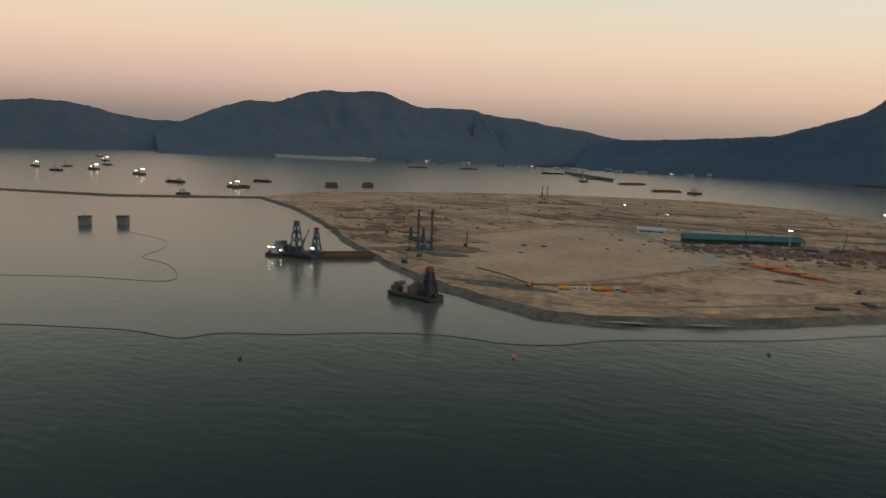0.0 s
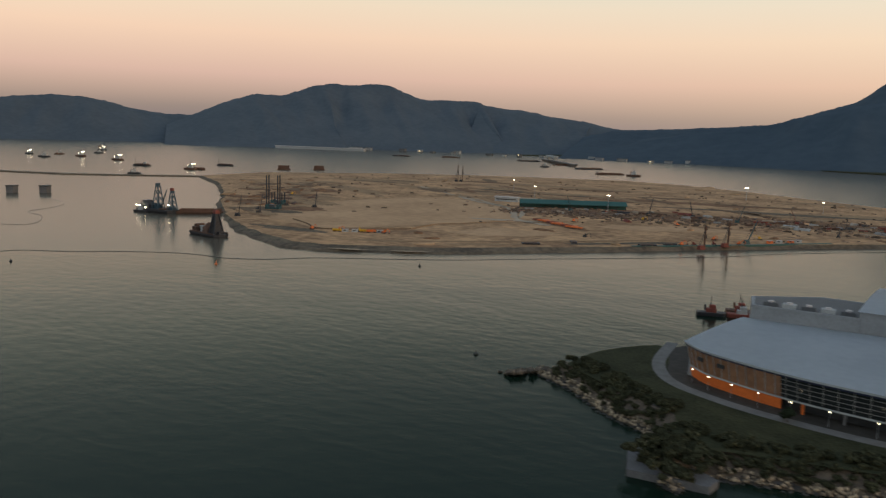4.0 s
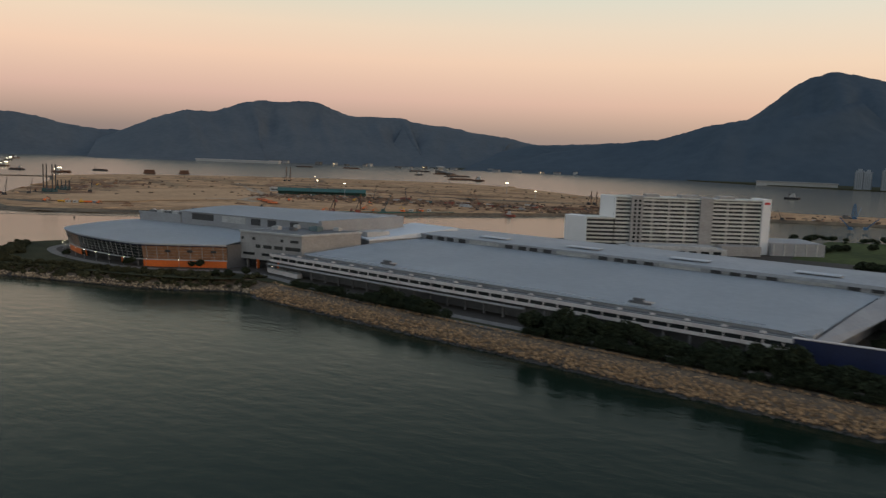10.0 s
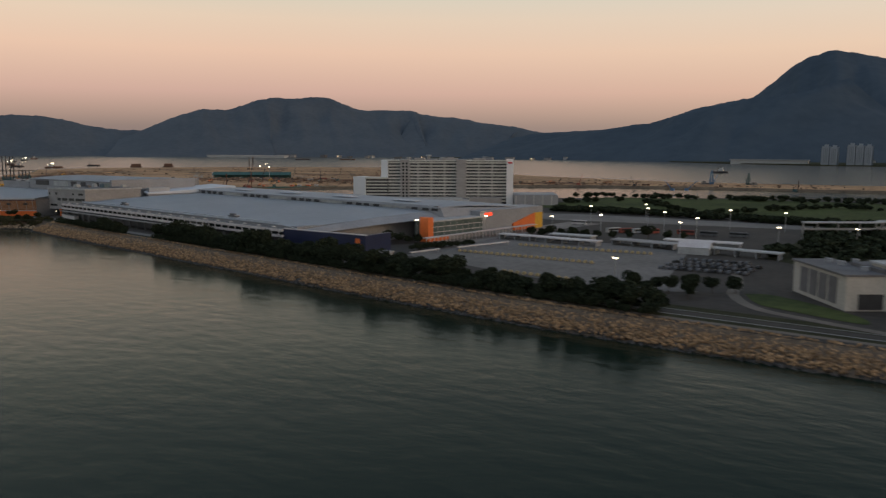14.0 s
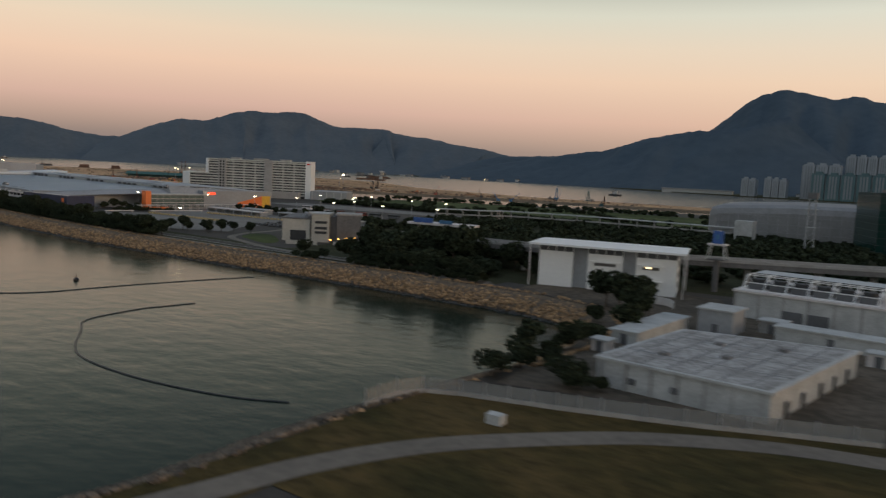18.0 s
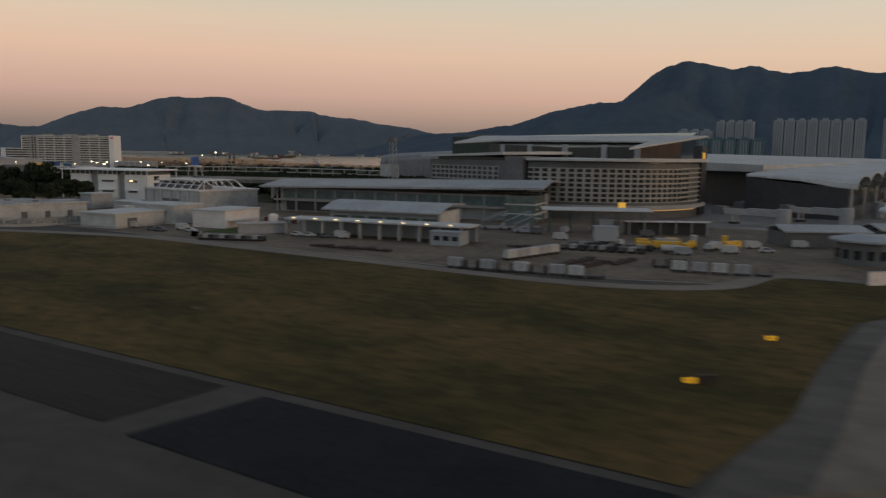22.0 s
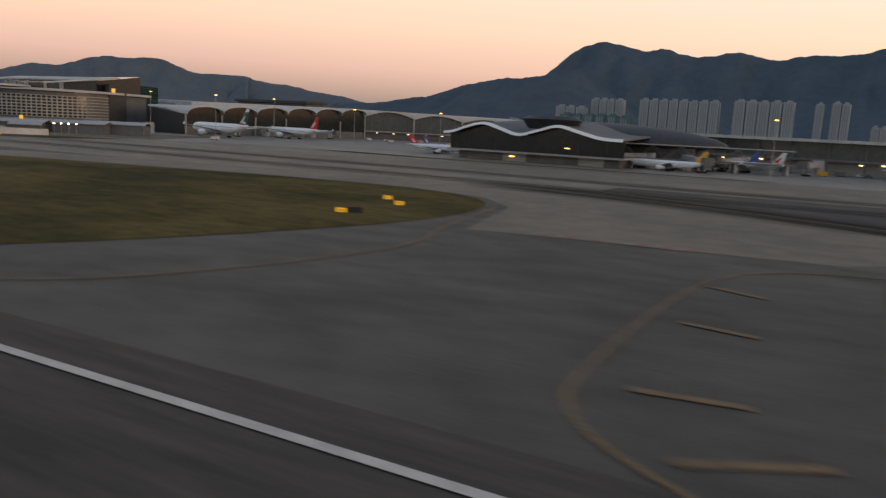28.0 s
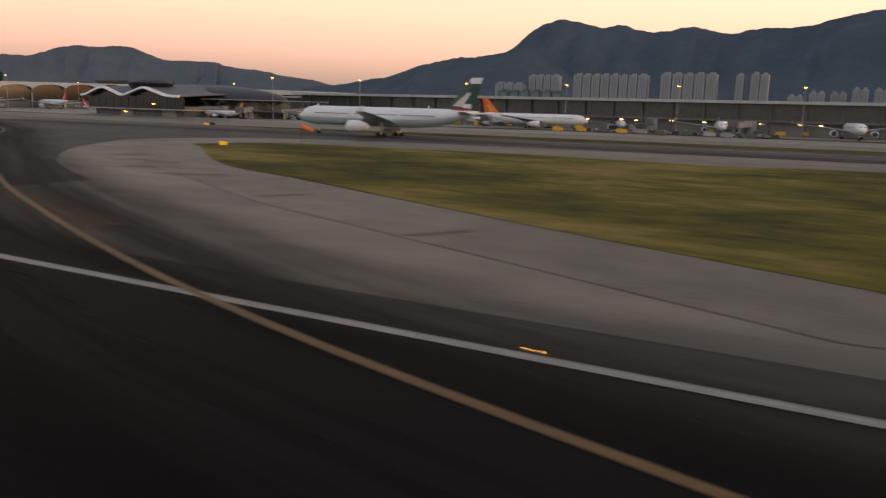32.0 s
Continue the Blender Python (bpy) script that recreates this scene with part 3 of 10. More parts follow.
TOP = inset(LAND, 7.0)
bm = bmesh.new()
a = [bm.verts.new((x, y, SEA - 1.2)) for x, y in inset(LAND, -2.0)]
b = [bm.verts.new((x, y, -0.05)) for x, y in TOP]
for i in range(len(a)):
    k = (i + 1) % len(a)
    bm.faces.new((a[i], a[k], b[k], b[i]))
structure("seawall_core", bm, "rockbase", "sloping rubble core of the sea wall")
structure("ground", sheet(TOP, 0.0), "road", "flat reclaimed airport platform")


def hills(name, ridge, front, back, label, seed, n=220, mat="forest"):
    """A hill chain: ridge nodes (x, y, height) with spurs running down to the water."""
    line = curve_pts(ridge, max(2, n // len(ridge)))
    rows = []
    m = 26
    bm = bmesh.new()
    s = 0.0
    last = None
    for x, y, h in line:
        if last:
            s += math.hypot(x - last[0], y - last[1])
        i = line.index((x, y, h))
        p, q = line[max(i - 1, 0)], line[min(i + 1, len(line) - 1)]
        d = Vector((q[0] - p[0], q[1] - p[1])).normalized()
        nx, ny = d.y, -d.x
        row = []
        for j in range(m + 1):
            k = j / m * 2 - 1
            side = front if k > 0 else back
            u = abs(k)
            wob = noise.noise(Vector((s * 0.0042 + seed, k * 1.1, 0.5)))
            gully = noise.noise(Vector((s * 0.013, k * 2.2 + seed, 3.1)))
            crisp = noise.noise(Vector((s * 0.03, k * 5.0, seed)))
            prof = (1 - u) ** (1.15 + 0.5 * wob) if u < 1 else 0
            z = h * prof * (1 + 0.35 * wob * u * (1 - u) * 4 + 0.30 * gully * u * (1 - u) * 3) + h * 0.05 * crisp * (0.25 + u) * (1 - u) + (3.2 * noise.noise(Vector((s * 0.021, k * 6.0, seed + 4))) + 2.4 * noise.noise(Vector((s * 0.06, k * 9.0, seed + 7))) + 1.6 * noise.noise(Vector((s * 0.17, k * 14.0, seed + 9)))) * min(1.0, h / 120) * (1 - u) ** 5
            off = u * side * (1 + 0.25 * wob)
            row.append(bm.verts.new((x + nx * off * (1 if k > 0 else -1), y + ny * off * (1 if k > 0 else -1), SEA - 4 + z + 4 * (1 - u))))
        rows.append(row)
        last = (x, y)
    for r0, r1 in zip(rows, rows[1:]):
        for j in range(m):
            bm.faces.new((r0[j], r1[j], r1[j + 1], r0[j + 1]))
    bmesh.ops.recalc_face_normals(bm, faces=bm.faces[:])
    return tagged(part(name, bm, mat, None, label, True), category="hills", kind="structure")


RIDGE_A = [(-3250, 1100, 120), (-3130, 1380, 140), (-3040, 1585, 170), (-2985, 1705, 178), (-2928, 1838, 170), (-2868, 1962, 138), (-2800, 2105, 118), (-2700, 2300, 118), (-2560, 2580, 100)]
RIDGE_B = [(-2600, 1950, 70), (-2552, 2016, 103), (-2465, 2136, 168), (-2400, 2225, 205), (-2376, 2258, 212), (-2325, 2328, 210), (-2276, 2396, 236), (-2214, 2480, 266), (-2130, 2566, 268),
           (-2025, 2674, 274), (-1965, 2736, 245), (-1900, 2801, 216), (-1820, 2883, 217), (-1728, 2978, 215), (-1690, 3004, 198), (-1525, 3108, 178), (-1450, 3155, 160),
           (-1308, 3245, 139), (-1190, 3278, 114), (-900, 3350, 85), (-500, 3450, 60)]
RIDGE_C = [(-1150, 2880, 70), (-1030, 2922, 100), (-960, 2946, 104), (-812, 2996, 112), (-664, 3045, 122), (-500, 3100, 136), (-420, 3112, 156), (-330, 3125, 184), (-205, 3143, 226), (-125, 3156, 288),
           (-45, 3167, 356), (20, 3177, 386), (88, 3186, 399), (180, 3203, 380), (255, 3217, 364), (320, 3229, 375), (400, 3244, 352), (490, 3261, 347), (600, 3281, 365), (745, 3296, 338),
           (860, 3289, 354), (960, 3282, 353), (1052, 3275, 362), (1144, 3268, 384), (1266, 3260, 408), (1500, 3240, 440), (1900, 3100, 420), (2400, 2850, 330)]
# East and middle chains take the forest colour with more haze in it.
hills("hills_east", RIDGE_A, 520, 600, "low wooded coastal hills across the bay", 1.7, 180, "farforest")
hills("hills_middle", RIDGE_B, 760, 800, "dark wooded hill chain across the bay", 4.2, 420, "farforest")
RIDGE_D = [(-760, 2460, 64), (-599, 2450, 86), (-491, 2450, 101), (-404, 2450, 114), (-320, 2450, 125), (-260, 2450, 142), (-200, 2450, 160), (-99, 2450, 181), (-31, 2450, 189), (31, 2450, 192), (91, 2460, 198), (150, 2500, 218), (210, 2620, 250)]
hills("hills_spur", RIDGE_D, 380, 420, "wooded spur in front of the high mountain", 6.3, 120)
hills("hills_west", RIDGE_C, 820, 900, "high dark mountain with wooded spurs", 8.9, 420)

# ---- airfield surfaces ----
G1 = [(664, 38), (664, 48), (671, 58), (680, 68), (694, 75), (712, 82), (742, 90), (777, 88.5), (827, 88), (841, 96), (846, 110), (860, 111), (886, 138), (905, 152), (905, 129), (888, 116), (876, 105),
      (864, 94), (858, 84), (856.5, 65), (856, 50), (853, 36.6), (820, 36.6), (740, 37)]
G2 = curve_pts([(953, 31), (949, 34), (946.5, 40), (945, 47), (947, 57), (953, 64.5), (962, 70.5), (973, 74.5), (1000, 80.5), (1018, 85), (1040, 87), (1054, 82), (1060, 70), (1060, 56), (1057, 44), (1053, 33), (1048, 24), (1042, 19.2),
                (1020, 19.2), (1000, 20), (985, 22), (970, 25.5), (960, 28.5), (953, 31)], 3)[:-1]
G3 = curve_pts([(1100, 20), (1098.5, 24), (1097.5, 32), (1096.5, 47), (1097.5, 58), (1102, 66.5), (1108, 65), (1118, 58.5), (1134, 48.5), (1150, 38.5), (1158, 34), (1170, 27), (1181, 20)], 3)[:-1] + [(1181, 19.5), (1150, 19), (1108, 19)]
G4 = curve_pts([(1174, 71), (1176, 78), (1180, 83), (1197, 86), (1214, 88), (1236, 87), (1254, 92), (1300, 96), (1400, 98)], 3)[:-1] + [(1400, 21), (1300, 20), (1262, 22)] + curve_pts([(1253, 26), (1241, 31), (1231, 35.5), (1213, 44), (1203, 48), (1191, 57), (1181, 66), (1174, 71)], 3)[:-1]
for poly, z in ((G1, 0.05), (G2, 0.05), (G3, 0.05), (G4, 0.05)):
    structure("grass_verge", sheet(poly, z), "drygrass" if poly is G1 else "tangrass" if poly is G4 else "darkgrass" if poly is G2 else "grass", "dry brown airfield grass" if poly is G1 else "mown green and tan airfield grass")
structure("apron", sheet([(700, 93), (742, 92), (820, 92), (842, 100), (848, 114), (862, 116), (885, 142), (930, 178), (1000, 178), (1400, 178), (2500, 178), (2500, 420), (690, 420), (690, 120)], 0.02), "apron", "pale concrete apron")
structure("taxiway", sheet([(905, 100), (940, 90), (1030, 95), (1060, 82), (1085, 62), (1102, 68), (1152, 48), (1176, 40), (1198, 29), (1214, 21), (1222, 17.6), (1420, 17.6), (1420, 178), (930, 178), (890, 145)], 0.012), "taxiway", "worn tan taxiway asphalt")
structure("taxiway", sheet([(852, 17.6), (1222, 17.6), (1214, 21), (1198, 29), (1176, 40), (1152, 48), (1102, 68), (1085, 62), (1060, 82), (1030, 95), (940, 90), (905, 100), (890, 145), (862, 112), (856, 60)], 0.012), "asphalt", "dark patched taxiway asphalt")
structure("yard", sheet([(690, 93.5), (742, 92.5), (820, 92.5), (842, 100.5), (848, 114), (862, 116), (885, 142), (905, 160), (880, 210), (840, 180), (690, 182)], 0.03), "yard", "oil-stained service yard")
structure("runway", sheet([(640, -60), (640, 17.6), (2700, 17.6), (2700, -60)], 0.02), "runway", "dark grooved runway asphalt")
structure("runway_edge_line", strip([(660, 14.77), (2600, 14.77)], 0.44, 0.075), "line_white", "white runway side stripe")
structure("asphalt_patch", sheet([(824.2, 26), (825.8, 35.3), (853, 35.5), (853, 26), (838, 25.8)], 0.045), "patch", "fresh black asphalt patch")
structure("asphalt_patch", sheet([(760, 26.6), (760, 35.4), (822, 35.5), (821.2, 26.6)], 0.045), "rubber", "older dark asphalt patch")
# pale shoulders round the grass and along the taxiways
structure("taxiway_shoulder", sheet([(858, 36.6), (859, 50), (859.5, 66), (861, 82), (868, 93), (879, 103), (905, 127), (1000, 140), (1400, 150), (1400, 143), (1000, 131), (908, 119), (884, 98), (871, 88), (866, 80), (865, 62), (866, 50), (866, 37), (862, 28), (856, 20), (846, 19), (853, 29)], 0.03), "shoulder", "pale worn taxiway shoulder")
structure("taxiway_shoulder", sheet([(883, 62), (883, 76), (889, 84), (897, 92), (917, 91), (919, 70), (917, 56), (898, 55.5), (888, 55)], 0.03), "shoulder", "pale worn pavement between taxi lanes")
structure("taxiway_shoulder", sheet([(933, 58), (942, 71), (958, 85), (985, 93), (1020, 100), (1060, 101), (1080, 94), (1092, 84), (1104, 76), (1134, 57), (1152, 48), (1151, 39), (1134, 50), (1118, 60), (1102, 68), (1094, 60), (1066, 56), (1061, 76), (1054, 84), (1040, 88.5), (1018, 86.5), (973, 76), (960, 71), (950, 64), (945, 56), (937, 53.5)], 0.032), "shoulder", "pale worn shoulder behind the grass")
structure("taxiway_shoulder", sheet([(938, 122), (1017, 170), (1100, 176), (1400, 177), (1400, 152), (1100, 150), (1017, 138), (954, 118), (941, 112)], 0.022), "shoulder", "pale worn taxi lane concrete")
structure("taxiway_shoulder", sheet([(1166, 72), (1171, 82), (1180, 90), (1214, 96), (1254, 99), (1400, 105), (1400, 98), (1254, 92), (1214, 88), (1197, 86), (1180, 83), (1176, 78), (1174, 71), (1181, 66), (1203, 48), (1231, 35.5), (1262, 22), (1250, 20), (1222, 31), (1196, 45), (1176, 60)], 0.03), "shoulder", "pale worn shoulder round the grass")
structure("taxiway", sheet(curve_pts([(1060, 112), (1090, 97), (1120, 77), (1141, 62.5), (1153, 52), (1172, 39.5), (1190, 31), (1205, 25)], 4) + curve_pts([(1205, 33), (1190, 41), (1176, 52), (1166, 64), (1160.5, 74), (1164, 88), (1174, 97), (1200, 104), (1260, 110), (1400, 116)], 4) + [(1400, 128), (1160, 128), (1100, 126), (1060, 122)], 0.036), "darkway", "dark worn asphalt of the turn-off")
RAPID = curve_pts([(1040, 106), (1062, 103), (1084, 96), (1124, 77), (1147, 61), (1176, 43.5), (1198, 31), (1212, 24), (1232, 15.5), (1249, 10.5), (1275, 5), (1300, 2)], 6)
structure("taxiway_centre", wear_ribbon(RAPID, 17.0, 0.045), "wear", "dark tyre-worn turn-off lane")
for line, w in (([(1172, 27), (1187, 22), (1195, 19), (1204, 17), (1212, 15.6), (1240, 10)], 3.4), ([(1150, 21), (1172, 18.6), (1200, 16.4), (1240, 12)], 2.6), ([(1090, 19), (1130, 17), (1180, 12)], 3.0), ([(905, 20), (940, 17), (990, 11)], 4.0)):
    structure("skid_mark", wear_ribbon(curve_pts(line, 6), w, 0.05), "lightwear", "dark tyre marks turning off the runway")
for k, (line, w) in enumerate((([(1205, 14.5), (1232, 9.5), (1262, 5), (1340, -3)], 15.0), ([(1212, 9), (1245, 6), (1340, 5)], 13.0), ([(1218, 3), (1250, 1), (1340, -2)], 14.0), ([(1206, 20), (1226, 14), (1246, 9), (1290, 3)], 9.0))):
    structure("rubber_deposit", wear_ribbon(curve_pts(line, 6), w, 0.056 + 0.004 * k), "blackwear", "black rubber laid down on the runway")
for line, w in (([(1186, 24), (1191, 22.6), (1195, 22), (1199, 22)], 2.4), ([(1178, 23), (1186, 21), (1192, 20)], 1.6), ([(1206, 27), (1213, 24), (1222, 21)], 2.6)):
    structure("rust_stain", wear_ribbon(curve_pts(line, 6), w, 0.054), "ruststain", "rusty brown stain on the asphalt")
structure("skid_mark", wear_ribbon(curve_pts([(1206, 14.8), (1250, 14.7), (1400, 14.7)], 6), 2.2, 0.08), "lightwear", "tyre film over the white stripe")
structure("taxi_line", strip(RAPID, 0.32, 0.085), "line_yellow", "yellow taxi line")
for y0, y1 in ((108, 114), (128, 133)):
    structure("taxiway_centre", wear_ribbon(curve_pts([(905, y0 - 4), (960, y0), (1050, y0 + 2), (1200, y1), (1400, y1)], 6), 13.0, 0.04), "lightwear", "tyre-worn taxi lane")
    structure("taxi_line", strip(curve_pts([(905, y0 - 4), (960, y0), (1050, y0 + 2), (1200, y1), (1400, y1)], 6), 0.3, 0.055), "line_yellow", "yellow taxi line")
structure("taxi_line", strip(curve_pts([(862, 50), (873, 55), (887, 55.2), (905, 53.6), (920, 56), (933, 55.5), (945, 53)], 6), 0.9, 0.05), "line_faded", "faded yellow line across the taxiway")
for line in ([(912, 26), (903, 31), (896, 36), (884, 46), (873, 55)], [(852, 34), (862, 42), (873, 55)], [(948, 24.5), (941, 29), (938, 36), (938.5, 43), (941, 51)],
             [(1101, 14.9), (1094, 16.5), (1088, 20.5), (1086.5, 27), (1087, 45), (1091, 54), (1100, 57)], [(1040, 15), (1050, 17), (1060, 22), (1065, 32), (1067, 45), (1064, 56), (1060, 75)],
             [(905, 62), (930, 80), (960, 100), (1000, 110)], [(880, 60), (872, 70), (871, 80), (880, 92)]):
    structure("taxi_line", strip(curve_pts(line, 6), 0.26, 0.06), "line_faded", "faded yellow taxi line")
# yellow shoulder stripes
for x, y, dx, dy in ((945.5, 26.8, 4.3, 1.6), (941.5, 30.6, 4.5, 0.4), (940, 34.5, 4.4, -0.7), (940.5, 39, 4.2, -2.0), (942, 44.5, 3.9, -2.4), (944, 58, 2.3, -2.0), (951, 64, 1.9, -3), (962, 72, 1.6, -3.6), (974, 77, 1, -4), (988, 80.5, 0.8, -4),
                     (952, 25, 2, 3), (959, 22.6, 2.2, 3.2), (966, 20.6, 2.2, 3.8), (976, 18, 1.6, 3.8), (988, 16, 1.4, 3.4), (1002, 15.6, 0.8, 3), (1088.5, 24.3, 3.8, 0.6), (1091, 19.2, 3.8, 2.2), (1088, 35, 3.4, -0.6), (1087.5, 45, 3.2, -1.4), (1097, 15.2, 2.6, 2.6), (1101.5, 15.2, 1.5, 3.4),
                     (1172, 30, 2, 4.6), (1178, 26.6, 2.4, 3.4), (1185, 23, 2, 2.4), (1185, 50, 2.4, 3), (1191, 46, 2.4, 3), (1197, 42, 3, 3), (1204, 39, 2, 2.4), (1178, 62, -2.6, -2.8), (1187, 55, -2.4, -3.2), (1197, 48.5, -2.2, -3.2), (1208, 42.5, -2, -3.4), (1221, 36.6, -1.7, -3.2), (1235, 30, -1.6, -3)):
    structure("shoulder_stripe", strip([(x, y), (x + dx, y + dy)], 0.5, 0.062), "line_faded", "faded yellow shoulder stripe")
# painted red position markings, shown as bars
for cx, cy, ux, uy, n in ((866, 56.7, 1.0, -0.12, 5), (876.3, 55.6, 1.0, -0.12, 5), (1071.5, 58, 1, 0.06, 6), (1079, 58.6, 1, 0.06, 6)):
    for i in range(n):
        x, y = cx + ux * i * 0.95, cy + uy * i * 0.95
        structure("position_marking", strip([(x, y - 0.9), (x + 0.25, y + 0.9)], 0.7, 0.064), "line_red" if i % 2 else "line_pink", "worn red and pale painted position marking")
# perimeter road along the sea wall corner and the verge
structure("perimeter_road", strip(curve_pts([(655, 8), (661, 33), (663.5, 43), (668, 52.5), (675, 61), (682.5, 68), (693, 74), (705, 77.5), (722, 84), (742, 89.5), (760, 89.8), (790, 89.6), (826, 89.5), (842, 97), (847, 111), (861, 113)], 6), 3.4, 0.07), "path", "pale perimeter road")

# ---- sea wall boulders ----


def rock_mesh(k, seed, mat):
    rnd = random.Random(seed)
    bm = bmesh.new()
    bmesh.ops.create_icosphere(bm, subdivisions=1, radius=1.0)
    s = (rnd.uniform(0.8, 1.25), rnd.uniform(0.7, 1.1), rnd.uniform(0.55, 0.8))
    for v in bm.verts:
        f = rnd.uniform(0.72, 1.15)
        v.co = Vector((v.co.x * s[0] * f, v.co.y * s[1] * f, v.co.z * s[2] * f)) * k
    return finish("rock", bm, mat)


def scatter_rocks(count, pick, size, variants, mat, name, label, seed):
    """Many loose boulders, joined."""
    rnd = random.Random(seed)
    protos = []
    for me in variants:
        protos.append((np.array([v.co[:] for v in me.vertices]), [tuple(p.vertices) for p in me.polygons]))
    verts, faces, base = [], [], 0
    for _ in range(count):
        x, y, z = pick(rnd)
        pv, pf = rnd.choice(protos)
        a, k = rnd.uniform(0, 6.28), rnd.uniform(*size)
        c, s = math.cos(a) * k, math.sin(a) * k
        q = np.stack([pv[:, 0] * c - pv[:, 1] * s + x, pv[:, 0] * s + pv[:, 1] * c + y, pv[:, 2] * k + z], 1)
        verts.append(q)
        faces += [tuple(i + base for i in f) for f in pf]
        base += len(pv)
    me = bpy.data.meshes.new(name)
    me.from_pydata(np.concatenate(verts).tolist(), [], faces)
    me.materials.append(M[mat])
    return stuff(new(name, me), label, "rocks")


ROCKS = [rock_mesh(1.0, 10 + i, "rock1") for i in range(6)]
cum = [0.0]
for p, q in zip(SHORE, SHORE[1:]):
    cum.append(cum[-1] + math.dist(p, q))


def on_shore(s, off):
    """A place s metres along the sea wall's waterline, off metres up the slope."""
    i = max(k for k in range(len(cum)) if cum[k] <= s)
    i = min(i, len(SHORE) - 2)
    t = (s - cum[i]) / max(cum[i + 1] - cum[i], 0.01)
    p, q = Vector(SHORE[i]), Vector(SHORE[i + 1])
    d = (q - p).normalized()
    c = p.lerp(q, t) + Vector((-d.y, d.x)) * off
    return c.x, c.y


S_CAPE = cum[12]
S_WALL = cum[27]
S_END = cum[32]


def pick_wall(rnd):
    s, u = rnd.uniform(S_CAPE, S_WALL), rnd.uniform(0.12, 1.05)
    x, y = on_shore(s, u * 8.6 - 0.6)
    return x, y, SEA + 0.1 + u * 3.25


def pick_cape(rnd):
    s, u = rnd.uniform(0, S_CAPE), rnd.random() ** 1.4
    x, y = on_shore(s, u * 2.6 + 0.1)
    return x, y, SEA + 0.45 + u * 1.1


def pick_toe(rnd):
    s, u = rnd.uniform(0, S_END), rnd.random()
    x, y = on_shore(s, u * 2.3 - 0.5)
    return x, y, SEA - 0.25 + u * 0.85


def pick_corner(rnd):
    s, u = rnd.uniform(S_WALL, S_END + 20), rnd.random()
    x, y = on_shore(s, u * 8.0 - 0.8)
    return x, y, SEA + 0.15 + u * 3.3


scatter_rocks(16500, pick_wall, (0.18, 0.48), ROCKS, "rock", "sea_wall_rocks", "tan granite boulders of the sea wall", 3)
scatter_rocks(1300, pick_cape, (0.2, 0.5), ROCKS, "palerock", "cape_rocks", "weathered boulders along the cape shore", 4)
BACK_SHORE = [(118, 240), (105, 222), (92, 200), (85, 184), (78, 168), (72, 159), (69, 155)]


def pick_back(rnd):
    i = rnd.randrange(6)
    a, b, t = BACK_SHORE[i], BACK_SHORE[i + 1], rnd.random()
    w = rnd.uniform(-1.6, 3.0)
    return a[0] + (b[0] - a[0]) * t + w, a[1] + (b[1] - a[1]) * t - w * 0.4, SEA + 0.2 + max(w, 0) * 0.35


scatter_rocks(420, pick_back, (0.35, 1.0), ROCKS, "caperock", "cape_rocks", "dark weathered boulders on the back of the cape", 12)
scatter_rocks(4200, pick_toe, (0.28, 0.6), ROCKS, "darkrock", "wet_rocks", "dark wet boulders at the waterline", 5)
scatter_rocks(3600, pick_corner, (0.22, 0.55), ROCKS, "caperock", "corner_rocks", "weathered tan boulders round the wall corner", 6)

# ---- construction island ----
ISLE = [(-592, 572), (-480, 507), (-365, 421), (-319, 379), (-261, 335), (-208, 299), (-177, 279), (-150, 268), (-120, 258), (-98, 262), (-75, 279), (-48, 297), (-15, 338), (12, 371), (45, 413), (78, 455),
        (127, 508), (165, 570), (262, 640), (360, 672), (520, 700), (900, 760), (900, 900), (480, 790), (300, 762), (210, 790), (120, 815), (55, 855), (-59, 950), (-150, 1005), (-241, 1030), (-405, 948), (-519, 843), (-615, 692)]
EDGE, ISLE_TOP, MID = [], [], []
for i in range(len(ISLE)):
    o, p, q, e = (Vector(ISLE[k % len(ISLE)]) for k in (i - 1, i, i + 1, i + 2))
    n = max(1, int((q - p).length / 6)) if i < 17 else max(1, int((q - p).length / 40))
    n0, n1, n2 = (Vector((-(b - a).y, (b - a).x)).normalized() for a, b in ((o, p), (p, q), (q, e)))
    for k in range(n):
        c, u = p.lerp(q, k / n), k / n
        nn = ((n0 + n1).lerp(n1 + n2, u)).normalized()
        beach = 4 + 6 * max(0.0, 1 - ((c.x + 95) / 125) ** 2) if c.y < 460 else 4
        w1 = noise.noise(Vector((c.x * 0.06, c.y * 0.06, 3))) * 2.6 + noise.noise(Vector((c.x * 0.21, c.y * 0.21, 5))) * 1.3 if i < 17 else 0
        w2 = noise.noise(Vector((c.x * 0.08, c.y * 0.08, 9))) * 2.4 if i < 17 else 0
        EDGE.append((c.x + nn.x * w1, c.y + nn.y * w1))
        MID.append((c.x + nn.x * (w1 + 1.3 + 0.12 * beach), c.y + nn.y * (w1 + 1.3 + 0.12 * beach)))
        ISLE_TOP.append((c.x + nn.x * (beach + w2), c.y + nn.y * (beach + w2)))
bm = bmesh.new()
rings = [[bm.verts.new((x, y, z)) for x, y in ring] for ring, z in ((EDGE, SEA - 0.4), (MID, SEA + 0.75), (ISLE_TOP, -1.2))]
for a, b in zip(rings, rings[1:]):
    for i in range(len(a)):
        k = (i + 1) % len(a)
        bm.faces.new((a[i], a[k], b[k], b[i]))
structure("island_bank", bm, "mud", "dark wet bank of the reclaimed island")


